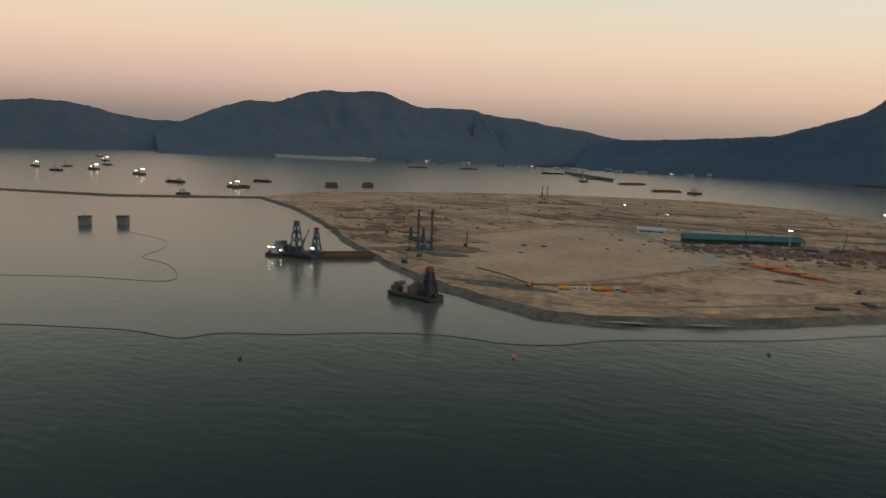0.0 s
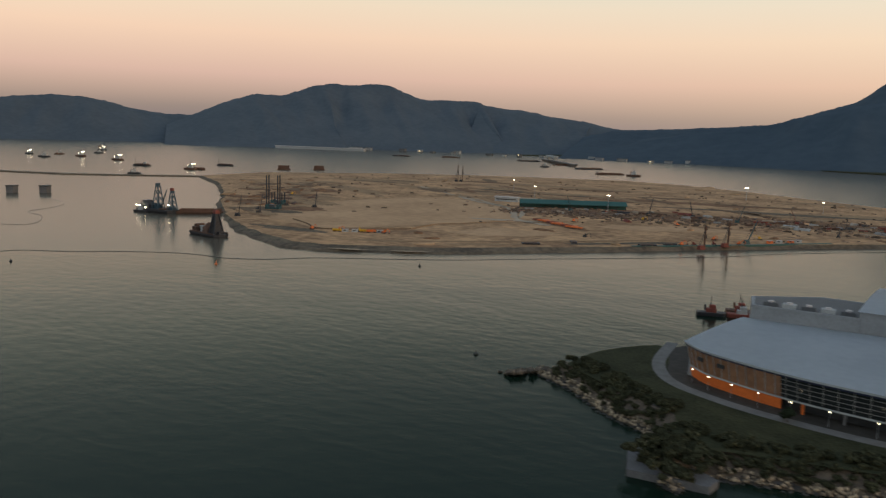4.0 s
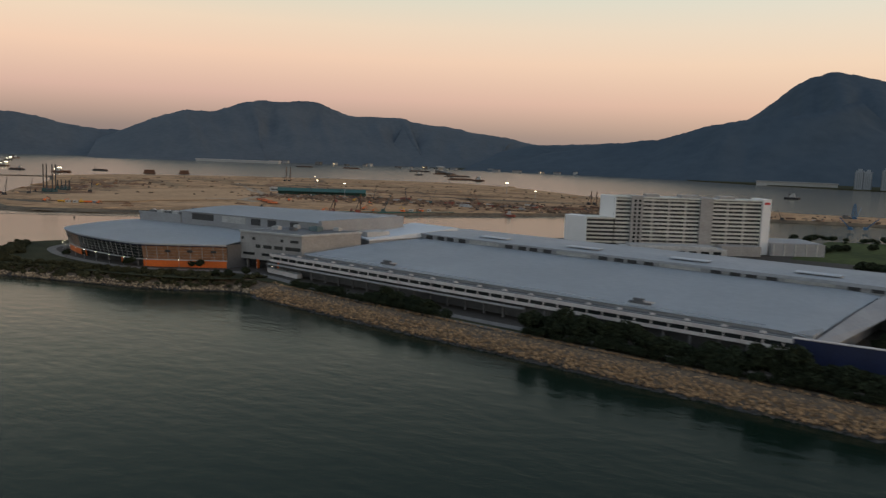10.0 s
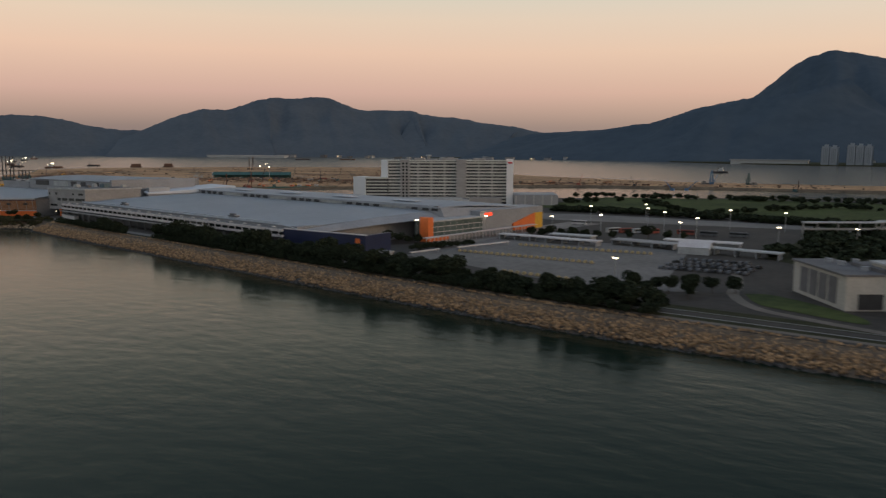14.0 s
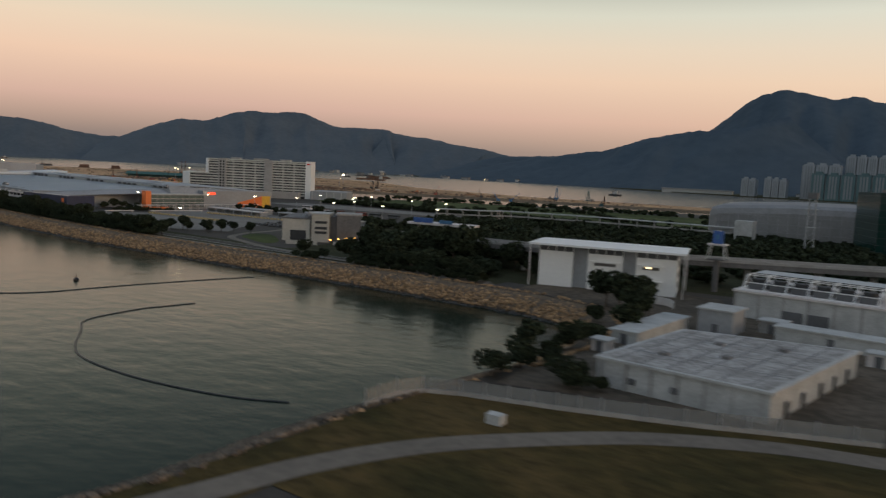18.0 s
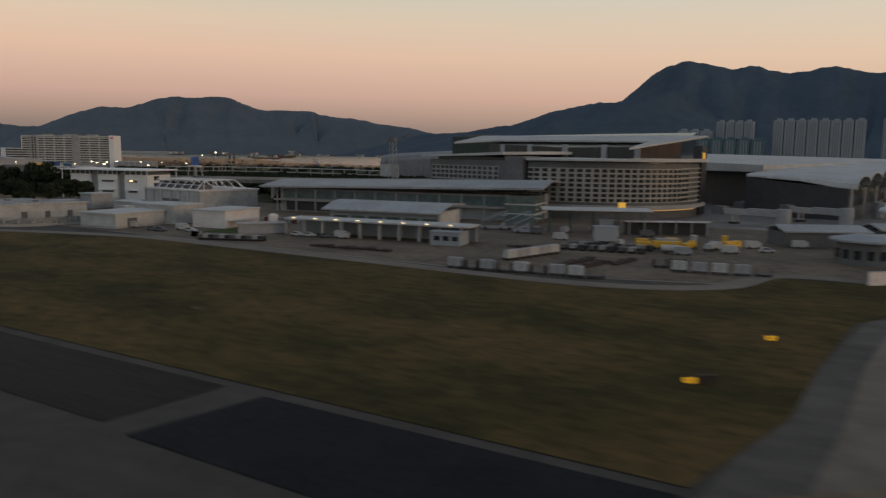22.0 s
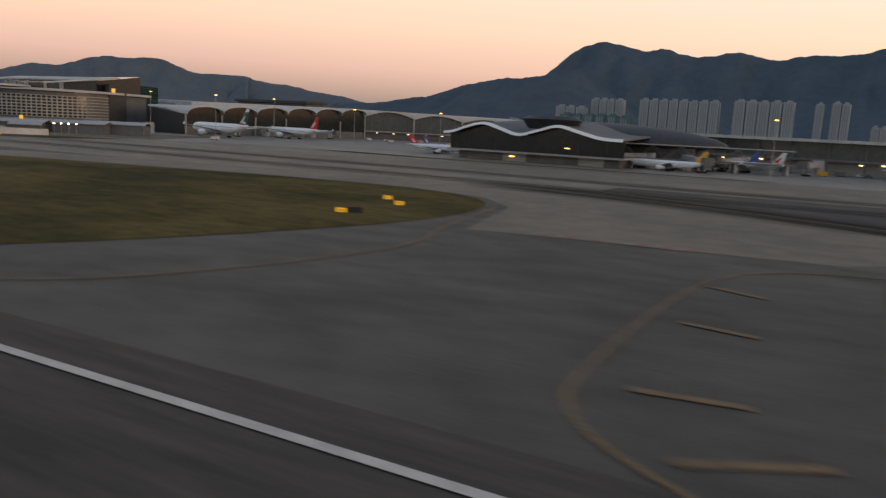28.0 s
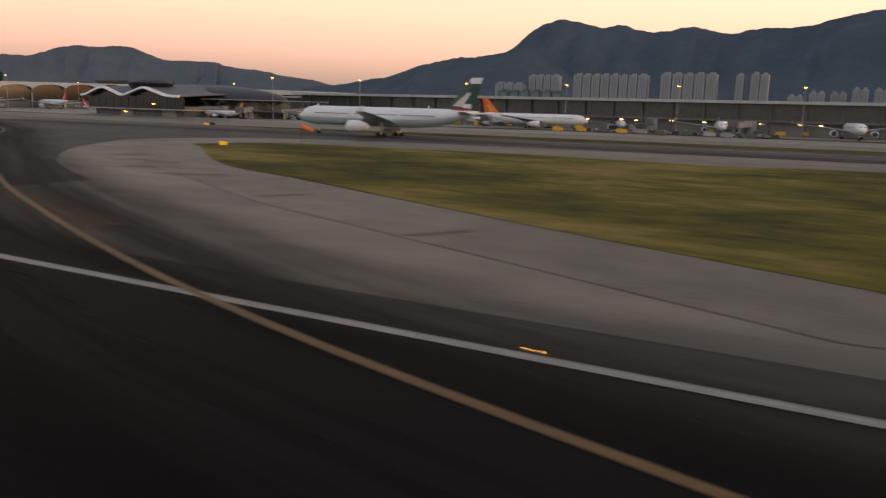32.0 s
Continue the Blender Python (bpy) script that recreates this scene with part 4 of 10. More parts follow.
def terrain_sheet(poly, z, step, amp, freq, seed):
    """A gently uneven sheet inside an outline."""
    bm = sheet(poly, z)
    bmesh.ops.subdivide_edges(bm, edges=[e for e in bm.edges if e.calc_length() > step], cuts=3, use_grid_fill=True)
    for v in bm.verts:
        if not v.is_boundary:
            v.co.z += amp * noise.noise(Vector((v.co.x * freq, v.co.y * freq, seed)))
    return bm


structure("island_ground", terrain_sheet(ISLE_TOP, -1.2, 60, 0.1, 0.02, 2.0), "sand", "bare reclaimed sand of the works island")


def ribbon_wall(pts, w, z0, z1):
    """A low wall of width w along a line."""
    bm = bmesh.new()
    rings = []
    for i, p in enumerate(pts):
        a, b = Vector(pts[max(i - 1, 0)]), Vector(pts[min(i + 1, len(pts) - 1)])
        n = Vector((-(b - a).y, (b - a).x)).normalized() * w / 2
        rings.append([(p[0] - n.x, p[1] - n.y, z0), (p[0] + n.x, p[1] + n.y, z0), (p[0] + n.x, p[1] + n.y, z1), (p[0] - n.x, p[1] - n.y, z1)])
    return loft(bm, rings)


def blotch(cx, cy, lx, ly, ang, z, seed):
    """A flat patch with an uneven outline."""
    c, s_ = math.cos(radians(ang)), math.sin(radians(ang))
    pts = []
    for k in range(30):
        a_ = 2 * math.pi * k / 30
        f = 1 + 0.55 * noise.noise(Vector((math.cos(a_) * 1.6 + seed * 7.1, math.sin(a_) * 1.6, seed))) + 0.2 * noise.noise(Vector((math.cos(a_) * 5, math.sin(a_) * 5, seed + 50)))
        x, y = lx * f * math.cos(a_), ly * f * math.sin(a_)
        pts.append((cx + x * c - y * s_, cy + x * s_ + y * c))
    return sheet(pts, z)


# broad graded field, spoil, rusty working ground, wet foreshore
structure("graded_field", sheet([(-222, 345), (-205, 331), (-180, 326), (-150, 314), (-140, 318), (-122, 358), (-104, 396), (-86, 434), (-98, 462), (-118, 488), (-160, 530), (-205, 556), (-240, 540), (-262, 470), (-250, 400)], -1.13), "sand2", "broad graded field of pale sand")
for k, (cx, cy, lx, ly, an, mt, lb_) in enumerate(((-158, 302, 24, 6, 4, "mud", "dark wet spoil along the shore"), (-70, 560, 85, 30, 14, "rustsoil", "rust-brown working ground"), (60, 590, 110, 28, 18, "rustsoil", "rust-brown working ground"),
                                                  (-92, 300, 16, 3, 25, "rut", "dark wet foreshore"), (-44, 332, 22, 3, 45, "rut", "dark wet foreshore"), (8, 392, 34, 4, 51, "mud", "dark wet foreshore"), (-55, 442, 26, 6, -30, "rustsoil", "orange-brown spoil"),
                                                  (-300, 470, 46, 14, -35, "rut", "rutted sand"), (-330, 560, 70, 12, -30, "rut", "rutted sand"), (-270, 640, 90, 16, -10, "rut", "rutted sand"), (-90, 700, 120, 18, 8, "rustsoil", "rust-brown working ground"), (120, 700, 90, 16, 20, "rut", "rutted sand"),
                                                  (-420, 700, 60, 26, 20, "rut", "rutted sand"), (-250, 800, 130, 14, 5, "rut", "rutted sand"), (0, 480, 50, 14, 30, "sand2", "graded pale sand"), (-60, 380, 30, 18, 50, "sand2", "graded pale sand"), (230, 660, 70, 12, 22, "rustsoil", "rust-brown working ground"),
                                                  (-150, 620, 60, 10, 12, "haul", "pale crushed rock"), (-96, 440, 22, 5, 20, "haul", "pale crushed rock"), (-200, 690, 80, 10, 4, "mud", "dark wet ground"), (30, 660, 80, 8, 12, "mud", "dark wet ground"), (-230, 360, 18, 9, 30, "mud", "dark wet ground"), (-262, 392, 22, 7, -40, "rustsoil", "rust-brown working ground"))):
    structure("ground_patch", blotch(cx, cy, lx, ly, an, -1.12 + 0.004 * k, k + 1.0), mt, lb_ + " on the works island")
for cx, cy, lx, ly, an in ((-88, 272.5, 13, 1.3, 27), (-62, 289, 9, 1.0, 36)):
    structure("tide_pool", blotch(cx, cy, lx, ly, an, -2.1, cx), "sea", "shallow water pool on the foreshore")
for pts, w, am, mt in (([(-330, 660), (-237, 590), (-190, 552), (-140, 520), (-112, 480), (-88, 446), (-60, 436)], 5, 3, "haul"), ([(-240, 600), (-170, 545), (-120, 505), (-96, 460)], 3, 2.5, "haul"), ([(-155, 305), (-128, 345), (-108, 390), (-84, 435), (-20, 500)], 1.6, 1.2, "rut"), ([(-90, 300), (-40, 350), (10, 410), (60, 470), (130, 550), (220, 630)], 2.4, 1.8, "rut")):
    structure("haul_road", ragged(pts, w, -1.01, am, w), mt, "worn haul road over the sand")
FIELD = [(-262, 470), (-215, 335), (-140, 312), (-84, 440), (-180, 560), (-250, 585)]
rnd = random.Random(33)
for mt, lb_, n in (("rut", "rutted sand", 46), ("rustsoil", "rust-brown working ground", 30), ("darksand", "damp dark sand", 34)):
    bm = bmesh.new()
    for k in range(n):
        u = rnd.random()
        x, y = -255 - 190 * u + rnd.gauss(0, 20), 385 + 220 * u + rnd.gauss(0, 26)
        if k % 3 == 0:
            x, y = rnd.uniform(-420, 160), rnd.uniform(560, 830)
        if not inside(x, y, inset(ISLE, 16)) or inside(x, y, FIELD):
            continue
        one = blotch(x, y, rnd.uniform(7, 20) * (1 if k % 3 else 2.2), rnd.uniform(3.5, 11), rnd.uniform(-50, 20), -1.02 + 0.0015 * k, k + 3.3)
        vs = {v: bm.verts.new(v.co) for v in one.verts}
        for f in one.faces:
            bm.faces.new([vs[v] for v in f.verts])
        one.free()
    structure("ground_patch", bm, mt, lb_ + " in uneven patches over the works island")
# low scarp along the foot of the graded field
structure("scarp", ribbon_wall(curve_pts([(-190, 336), (-168, 326), (-150, 315), (-138, 319), (-124, 333), (-109, 352)], 5), 0.7, -1.3, -0.55), "darksand", "low cut scarp at the foot of the graded field")
structure("scarp", ribbon_wall(curve_pts([(-109, 352), (-113, 384), (-104, 402), (-90, 440)], 5), 0.6, -1.3, -0.7), "rut", "low cut scarp beside the graded field")
structure("spit", pris([(-1050, 330), (-1046, 334), (-700, 480), (-600, 590), (-592, 575), (-690, 464)], SEA - 0.5, -2.4), "mud", "low dark breakwater spit")

rnd = random.Random(21)
PIPE = {}


def heap_mesh():
    """A low uneven mound."""
    bm = bmesh.new()
    bmesh.ops.create_icosphere(bm, subdivisions=2, radius=1)
    for v in bm.verts:
        v.co = Vector((v.co.x * 4, v.co.y * 2.4, max(v.co.z, 0) * 1.6)) * (1 + 0.3 * noise.noise(v.co * 2))
    return bm


def excavator(at, turn, mat):
    t = thing("excavator", "tracked excavator working on the sand", "excavator", at, turn, "plant on the works island")
    for y in (-0.75, 0.75):
        part("track", nb((-1.3, y - 0.25, 0, 1.3, y + 0.25, 0.55)), "darksteel", t)
    part("cab", nb((-0.9, -0.8, 0.6, 0.9, 0.8, 1.2), (-0.1, 0.1, 1.2, 0.8, 0.75, 2.0)), mat, t)
    part("boom", tube(bar((0.5, 0, 1.0), (2.2, 0, 2.7), 0.16), (2.2, 0, 2.7), (3.5, 0, 1.9), 0.13), mat, t)
    part("dipper", bar((3.5, 0, 1.9), (3.3, 0, 0.4), 0.11), mat, t)
    part("bucket", nb((3.0, -0.4, 0.0, 3.7, 0.4, 0.5)), "darksteel", t)
    return t


def lattice_crane(name, at, turn, h, reach, mat, label, mast=1.0):
    t = thing(name, label, "crane", at, turn)
    part("carrier", nb((-1.6, -1.1, 0, 1.6, 1.1, 0.7), (-1.4, -0.9, 0.7, 1.2, 0.9, 1.9)), mat, t)
    bm = bmesh.new()
    top = Vector((reach, 0, h))
    for dy, dz in ((-0.3, 0), (0.3, 0), (0, 0.5)):
        tube(bm, (0.8, dy * mast, 1.2 + dz), top + Vector((0, dy * 0.3, dz * 0.3)), 0.11 * mast, 4)
    n = 10
    for i in range(n):
        p = Vector((0.8, -0.3, 1.2)).lerp(top, i / n)
        q = Vector((0.8, 0.3, 1.4)).lerp(top, (i + 0.6) / n)
        tube(bm, p, q, 0.07 * mast, 4)
    part("boom", bm, mat, t)
    part("hoist_rope", bar(top, (reach, 0, h * 0.35), 0.05, 4), "darksteel", t)
    part("back_stay", bar((-1.3, 0, 1.9), top, 0.05, 4), "darksteel", t)
    return t


def piling_rig(at, turn, h, mat, label="tall piling rig with upright leader mast"):
    t = thing("piling_rig", label, "piling rig", at, turn, "piling rigs on the shore")
    part("carrier", nb((-2.2, -1.3, 0, 1.6, 1.3, 0.8), (-2.0, -1.0, 0.8, 0.8, 1.0, 2.2)), mat, t)
    part("leader", nb((1.5, -0.35, 0, 2.1, 0.35, h), (1.35, -0.5, h - 2, 2.25, 0.5, h - 0.6)), "rust", t)
    for y in (-0.6, 0.6):
        part("stay", bar((-1.6, y, 2.1), (1.6, y * 0.4, h * 0.8), 0.12, 5), "darksteel", t)
    part("hammer", nb((2.1, -0.4, h * 0.45, 2.7, 0.4, h * 0.62)), "darksteel", t)
    return t


def jackup(at, turn, h):
    t = thing("jackup_platform", "small teal jack-up platform on tall thin dark legs", "jack-up barge", at, turn)
    part("hull", nb((-5, -3.4, 0.1, 5, 3.4, 1.3), (-5.2, -3.6, 1.1, 5.2, 3.6, 1.4)), "tealsteel", t)
    for x in (-4, 4):
        for y in (-2.6, 2.6):
            part("leg", tube(bar((x, y, -0.2), (x, y, h), 0.5, 8), (x, y, h * 0.62), (x, y, h * 0.64), 0.62, 8), "darksteel", t)
            part("jack_house", nb((x - 0.9, y - 0.9, 1.4, x + 0.9, y + 0.9, 3.4)), "tealsteel", t)
    part("deck_house", nb((-2.6, -1.6, 1.4, 0.8, 2.0, 3.0), (-2.8, -1.8, 3.0, 1.0, 2.2, 3.15)), "greydk", t)
    return t


def hull_bm(l, b, z0, z1, rake=0.12):
    bm = bmesh.new()
    rings = []
    for z, k in ((z0, 0.86), (z1 * 0.6 + z0 * 0.4, 1.0), (z1, 1.0)):
        rings.append([(-l / 2 * (1 - 0.02), -b / 2 * k, z), (l / 2 * (1 - rake * 2), -b / 2 * k, z), (l / 2 * (1 - rake * (1.4 - k)), -b / 5 * k, z), (l / 2 * (1 - rake * (1.4 - k)), b / 5 * k, z), (l / 2 * (1 - rake * 2), b / 2 * k, z), (-l / 2 * (1 - 0.02), b / 2 * k, z)])
    return loft(bm, rings)


def tug(at, turn, k, mat, lit=False, group="boats on the bay", house="offwhite"):
    t = thing("work_boat", "small dark work boat with a wheelhouse and mast" if house == "offwhite" else "red-painted work boat with a wheelhouse and mast", "boat", at, turn, group)
    part("hull", hull_bm(13 * k, 4.4 * k, -0.3, 1.7 * k), mat, t)
    part("wheelhouse", nb((-2.4 * k, -1.4 * k, 1.6 * k, 2 * k, 1.4 * k, 3.3 * k), (-1.0 * k, -1.1 * k, 3.3 * k, 1.6 * k, 1.1 * k, 4.9 * k)), house, t)
    part("mast", bar((-0.4 * k, 0, 4.9 * k), (-0.4 * k, 0, 9 * k), 0.16 * k, 5), "darksteel", t)
    part("funnel", bar((-2.8 * k, 0, 2.6 * k), (-2.9 * k, 0, 5 * k), 0.5 * k, 7), mat, t)
    if lit:
        for lx in (-3.6, 1.2, 3.8):
            part("deck_lamp", nb(((lx - 0.4) * k, -0.5 * k, (5.0 if lx > 0 else 3.4) * k, (lx + 0.4) * k, 0.5 * k, (5.5 if lx > 0 else 3.9) * k)), "lamp", t)
        for lx, lz in ((3.8, 5.0), (-3.6, 3.4)):
            part("lamp_bracket", bar((lx * k, 0, 1.6 * k), (lx * k, 0, lz * k), 0.12 * k, 5), "darksteel", t)
    return t


def hopper_barge(at, turn, l, mat, posts=True):
    t = thing("barge", "low flat cargo barge lying at anchor", "barge", at, turn, "boats on the bay")
    part("hull", hull_bm(l, l * 0.27, -0.3, 1.9, 0.05), mat, t)
    hc = 3.1 if l > 20 else 6.2
    part("coaming", nb((-l * 0.4, -l * 0.1, 1.9, l * 0.4, -l * 0.085, hc), (-l * 0.4, l * 0.085, 1.9, l * 0.4, l * 0.1, hc), (-l * 0.4, -l * 0.1, 1.9, -l * 0.385, l * 0.1, hc), (l * 0.385, -l * 0.1, 1.9, l * 0.4, l * 0.1, hc)), "rust", t)
    if posts:
        part("derrick_post", bar((-l * 0.44, 0, 1.9), (-l * 0.44, 0, 12), 0.28, 6), "darksteel", t)
        part("derrick_boom", bar((-l * 0.44, 0, 3), (-l * 0.1, 0, 10), 0.18, 5), "darksteel", t)
    return t


def derrick_barge(at, turn, k, mat, tower, h, label, second=0.0):
    t = thing("crane_barge", label, "crane barge", at, turn)
    part("hull", hull_bm(26 * k, 9 * k, -0.3, 2.2 * k, 0.06), mat, t)
    part("deck_house", nb((-11 * k, -3 * k, 2.2 * k, -5 * k, 3 * k, 5 * k), (-10 * k, -2.2 * k, 5 * k, -7 * k, 2.2 * k, 6.6 * k)), "greydk", t)
    for gx, top, w in ((0.0, h, 2.4 * k), (11 * k, second, 1.9 * k)):
        if not top:
            continue
        bm = bmesh.new()
        for x in (-w, w):
            for y in (-w, w):
                tube(bm, (x + gx, y, 2.2 * k), (x * 0.25 + gx, y * 0.25, top), 0.3 * k, 5)
        for i in range(4):
            z0, z1 = 2.2 * k + (top - 2.2 * k) * i / 4, 2.2 * k + (top - 2.2 * k) * (i + 1) / 4
            f0, f1 = w * (1 - 0.75 * i / 4), w * (1 - 0.75 * (i + 1) / 4)
            for sx, sy in ((1, 1), (1, -1), (-1, 1), (-1, -1)):
                tube(bm, (gx + sx * f0, sy * f0, z0), (gx + sx * f1, -sy * f1, z1), 0.16 * k, 4)
                tube(bm, (gx + sx * f0, sy * f0, z0), (gx - sx * f1, sy * f1, z1), 0.16 * k, 4)
        part("gantry", bm, tower, t)
        part("gantry_base", nb((gx - w * 0.7, -w * 0.7, 2.2 * k, gx + w * 0.7, w * 0.7, top * 0.28)), tower, t)
        if gx:
            part("gantry_head", nb((gx - 0.8 * k, -0.8 * k, top - 0.6, gx + 0.8 * k, 0.8 * k, top + 1.2)), "redrust", t)
            part("work_lamp", nb((gx - 1.2 * k, -w - 0.4, 4.6 * k, gx - 0.3 * k, -w - 0.1, 5.2 * k)), "lamp", t, "lit work lamp")
    part("boom", tube(bar((2 * k, -0.7 * k, 3 * k), (7 * k, 0, h * 0.8), 0.2 * k, 5), (2 * k, 0.7 * k, 3 * k), (7 * k, 0, h * 0.8), 0.2 * k, 5), tower, t)
    part("winch_house", nb((-4.8 * k, -2 * k, 2.2 * k, -2.6 * k, 2 * k, 4.2 * k)), mat, t)
    part("spoil", nb((4 * k, -3.4 * k, 2.2 * k, 8.6 * k, 3.4 * k, 2.9 * k)), "rust", t)
    return t


dredger = thing("grab_dredger", "rust-brown grab dredger with a red-topped dark mast, moored off the bank", "dredger", (-176.4, 261, SEA), -7)
part("hull", hull_bm(26, 9, -0.3, 1.7, 0.06), "darksteel", dredger)
part("bulwark", nb((-12.5, -4.6, 1.7, 11, -4.35, 2.3), (-12.5, 4.35, 1.7, 11, 4.6, 2.3)), "rust", dredger)
part("deck_house", nb((-12, -3.2, 1.7, -7.5, 3.2, 4.0), (-11, -2.4, 4.0, -8.5, 2.4, 5.6), (-12.3, -3.5, 3.9, -7.2, 3.5, 4.1)), "rust", dredger)
part("wheelhouse", nb((-6.4, -1.5, 1.7, -4.0, 1.5, 4.6), (-6.7, -1.8, 4.6, -3.7, 1.8, 4.85)), "offwhite", dredger)
heap_ = heap_mesh()
bmesh.ops.transform(heap_, matrix=Matrix.Translation((-0.6, 0, 1.6)) @ Matrix.Diagonal((0.95, 1.35, 3.6, 1)), verts=heap_.verts)
part("spoil_load", heap_, "rust", dredger, "heaped rust-brown spoil")
mast_ = bmesh.new()
for x_ in (-1, 1):
    for y_ in (-1, 1):
        tube(mast_, (7 + 2.7 * x_, 2.7 * y_, 1.7), (7 + 0.9 * x_, 0.9 * y_, 12.6), 0.5, 5)
for k in range(5):
    z0, z1 = 1.7 + 2.1 * k, 3.8 + 2.1 * k
    w0, w1 = 2.7 - 0.35 * k, 2.35 - 0.35 * k
    for x_ in (-1, 1):
        tube(mast_, (7 + w0 * x_, -w0, z0), (7 + w1 * x_, w1, z1), 0.26, 4)
        tube(mast_, (7 + w0, w0 * x_, z0), (7 - w1, w1 * x_, z1), 0.26, 4)
        tube(mast_, (7 - w0, w0 * x_, z0), (7 + w1, w1 * x_, z1), 0.26, 4)
part("mast_frame", mast_, "darksteel", dredger)
part("mast_plating", loft(bmesh.new(), [[(7 - w_, -w_, z_), (7 + w_, -w_, z_), (7 + w_, w_, z_), (7 - w_, w_, z_)] for z_, w_ in ((1.7, 2.2), (6.0, 1.5), (12.4, 0.8))]), "darksteel", dredger)
part("mast_head", loft(bmesh.new(), [[(7 - w_, -w_, z_), (7 + w_, -w_, z_), (7 + w_, w_, z_), (7 - w_, w_, z_)] for z_, w_ in ((12.4, 1.3), (13.6, 1.3), (14.4, 0.9))]), "redrust", dredger)
part("jib", tube(bar((8, -0.8, 2), (3.2, 0, 11.4), 0.2, 5), (8, 0.8, 2), (3.2, 0, 11.4), 0.2, 5), "darksteel", dredger)
part("grab", nb((10, -1.2, 1.7, 11.6, 1.2, 3.2)), "darksteel", dredger)
derrick_barge((345, 728, SEA), 30, 0.8, "darksteel", "bluesteel", 15, "blue crane barge moored beyond the golf course")
derrick_barge((375, 742, SEA), 160, 0.7, "rust", "tealsteel", 13, "teal crane barge moored beyond the golf course")
derrick_barge((-290, 308.5, SEA), 7, 1.2, "darksteel", "slatesteel", 20, "dark crane barge with two slate-blue lattice towers beside the works quay", 16)
hopper_barge((-268, 326, SEA), 48, 34, "rust", False)
for bx, by, bm_ in ((91, 256, "darksteel"), (100, 260, "redrust"), (111, 264, "darksteel"), (98, 266, "rust")):
    tug((bx, by, SEA), 22, 0.75, bm_, False, "boats moored behind the cape", "redrust" if bx < 99 else "offwhite")
tug((-300, 302, SEA), 200, 0.9, "darksteel", True, "boats at the works quay")
jackup((-246, 371, -1.2), 30, 24)
for x, y, h in ((45, 404, 12.5), (52, 424, 13.5)):
    piling_rig((x, y, -1.6), 60, h, "redrust")
jackup((-270, 398, -1.2), 24, 9)
piling_rig((-360, 775, -1.2), 10, 20, "darksteel")
piling_rig((-355, 778, -1.2), 10, 20, "darksteel")
piling_rig((123, 688, -1.2), 0, 13, "darksteel")
piling_rig((127, 692, -1.2), 0, 13, "darksteel")
for i, (x, y, tn) in enumerate(((-226, 322, 20), (-232, 345, 70), (-258, 395, 60), (-236, 402, 100))):
    lattice_crane("crawler_crane", (x, y, -1.2), tn, 14 - i, 3, "darksteel", "dark crawler crane on the sand")
for x, y, tn in ((352, 596, 160), (361, 603, 20)):
    lattice_crane("crawler_crane", (x, y, -1.2), tn, 8, 8, "bluesteel", "blue crawler crane with a low boom", 1.5)
piling_rig((434, 641, -1.2), 0, 9, "tealsteel")
t = thing("site_shed", "long green-roofed site shed with open sides", "shed", (-104, 562, -1.2), 33, "works island sheds")
part("roof", pris([(-43, -6), (43, -6), (43, 0), (-43, 0)], 3.2, lambda x, y: 6.6 + y * 0.5), "greensheet", t)
for i in range(12):
    part("post", nb((-42 + i * 7.6, -5.6, 0, -41.5 + i * 7.6, -5.1, 3.4)), "darksteel", t)
part("back_wall", nb((-43, 0, 0, 43, 0.4, 6.5)), "greensheet", t)
t = thing("site_office", "white flat-roofed site office", "shed", (-172, 574, -1.2), 15, "works island sheds")
part("body", nb((-10.5, -3, 0, 10.5, 3, 3.8)), "offwhite", t)
part("roof", nb((-10.9, -3.4, 3.8, 10.9, 3.4, 4.2)), "white", t)
part("window", nb((-9, -3.05, 1.6, 9, -2.95, 2.4)), "darkglass", t)
for i in range(190):
    u, v = rnd.random(), rnd.gauss(0, 1)
    x, y = -130 + u * 260 + v * 12, 535 + 60 * u + rnd.gauss(0, 20)
    if i > 80:
        x, y = 90 + u * 330 + v * 10, 600 + 70 * u + rnd.gauss(0, 26)
    if i > 150:
        x, y = -20 + u * 330 + v * 8, 560 + 60 * u + rnd.gauss(0, 22)
    mat = rnd.choice(["rust", "rust", "redrust", "darksteel", "mud", "rust", "offwhite", "haul", "rust", "conc"])
    if not inside(x, y, ISLE_TOP):
        continue
    if i % 5 == 0 and i < 80:
        t = thing("pipe_stack", "stack of steel pipes on the sand", "pipes", (x, y, -1.3), rnd.uniform(0, 180), "stores on the works island")
        for k in range(6):
            o = part("pipe", PIPE[mat] if mat in PIPE else PIPE.setdefault(mat, finish("pipe", bar((-5, 0, 0.45), (5, 0, 0.45), 0.44, 8), mat)), None, t)
            o.location = (0, k * 0.92 - 1.4 if k < 4 else (k - 4) * 0.92 - 0.5, 0 if k < 4 else 0.8)
        continue
    w, d, h = rnd.uniform(1.5, 5), rnd.uniform(0.8, 1.6), rnd.uniform(0.6, 2.0)
    t = tagged(part("store_crate", pris([(-w, -d), (w * 0.9, -d * 0.8), (w, d * 0.9), (w * 0.2, d), (-w * 0.8, d * 0.7)], 0, lambda px, py: h * (1.0 if px < 0 else 0.75)), mat), "sheeted crate of stores on the sand", "crate", "stores on the works island")
    t.matrix_basis = pose(x, y, -1.3, 0, 0, rnd.uniform(0, 180))
HEAP = {}
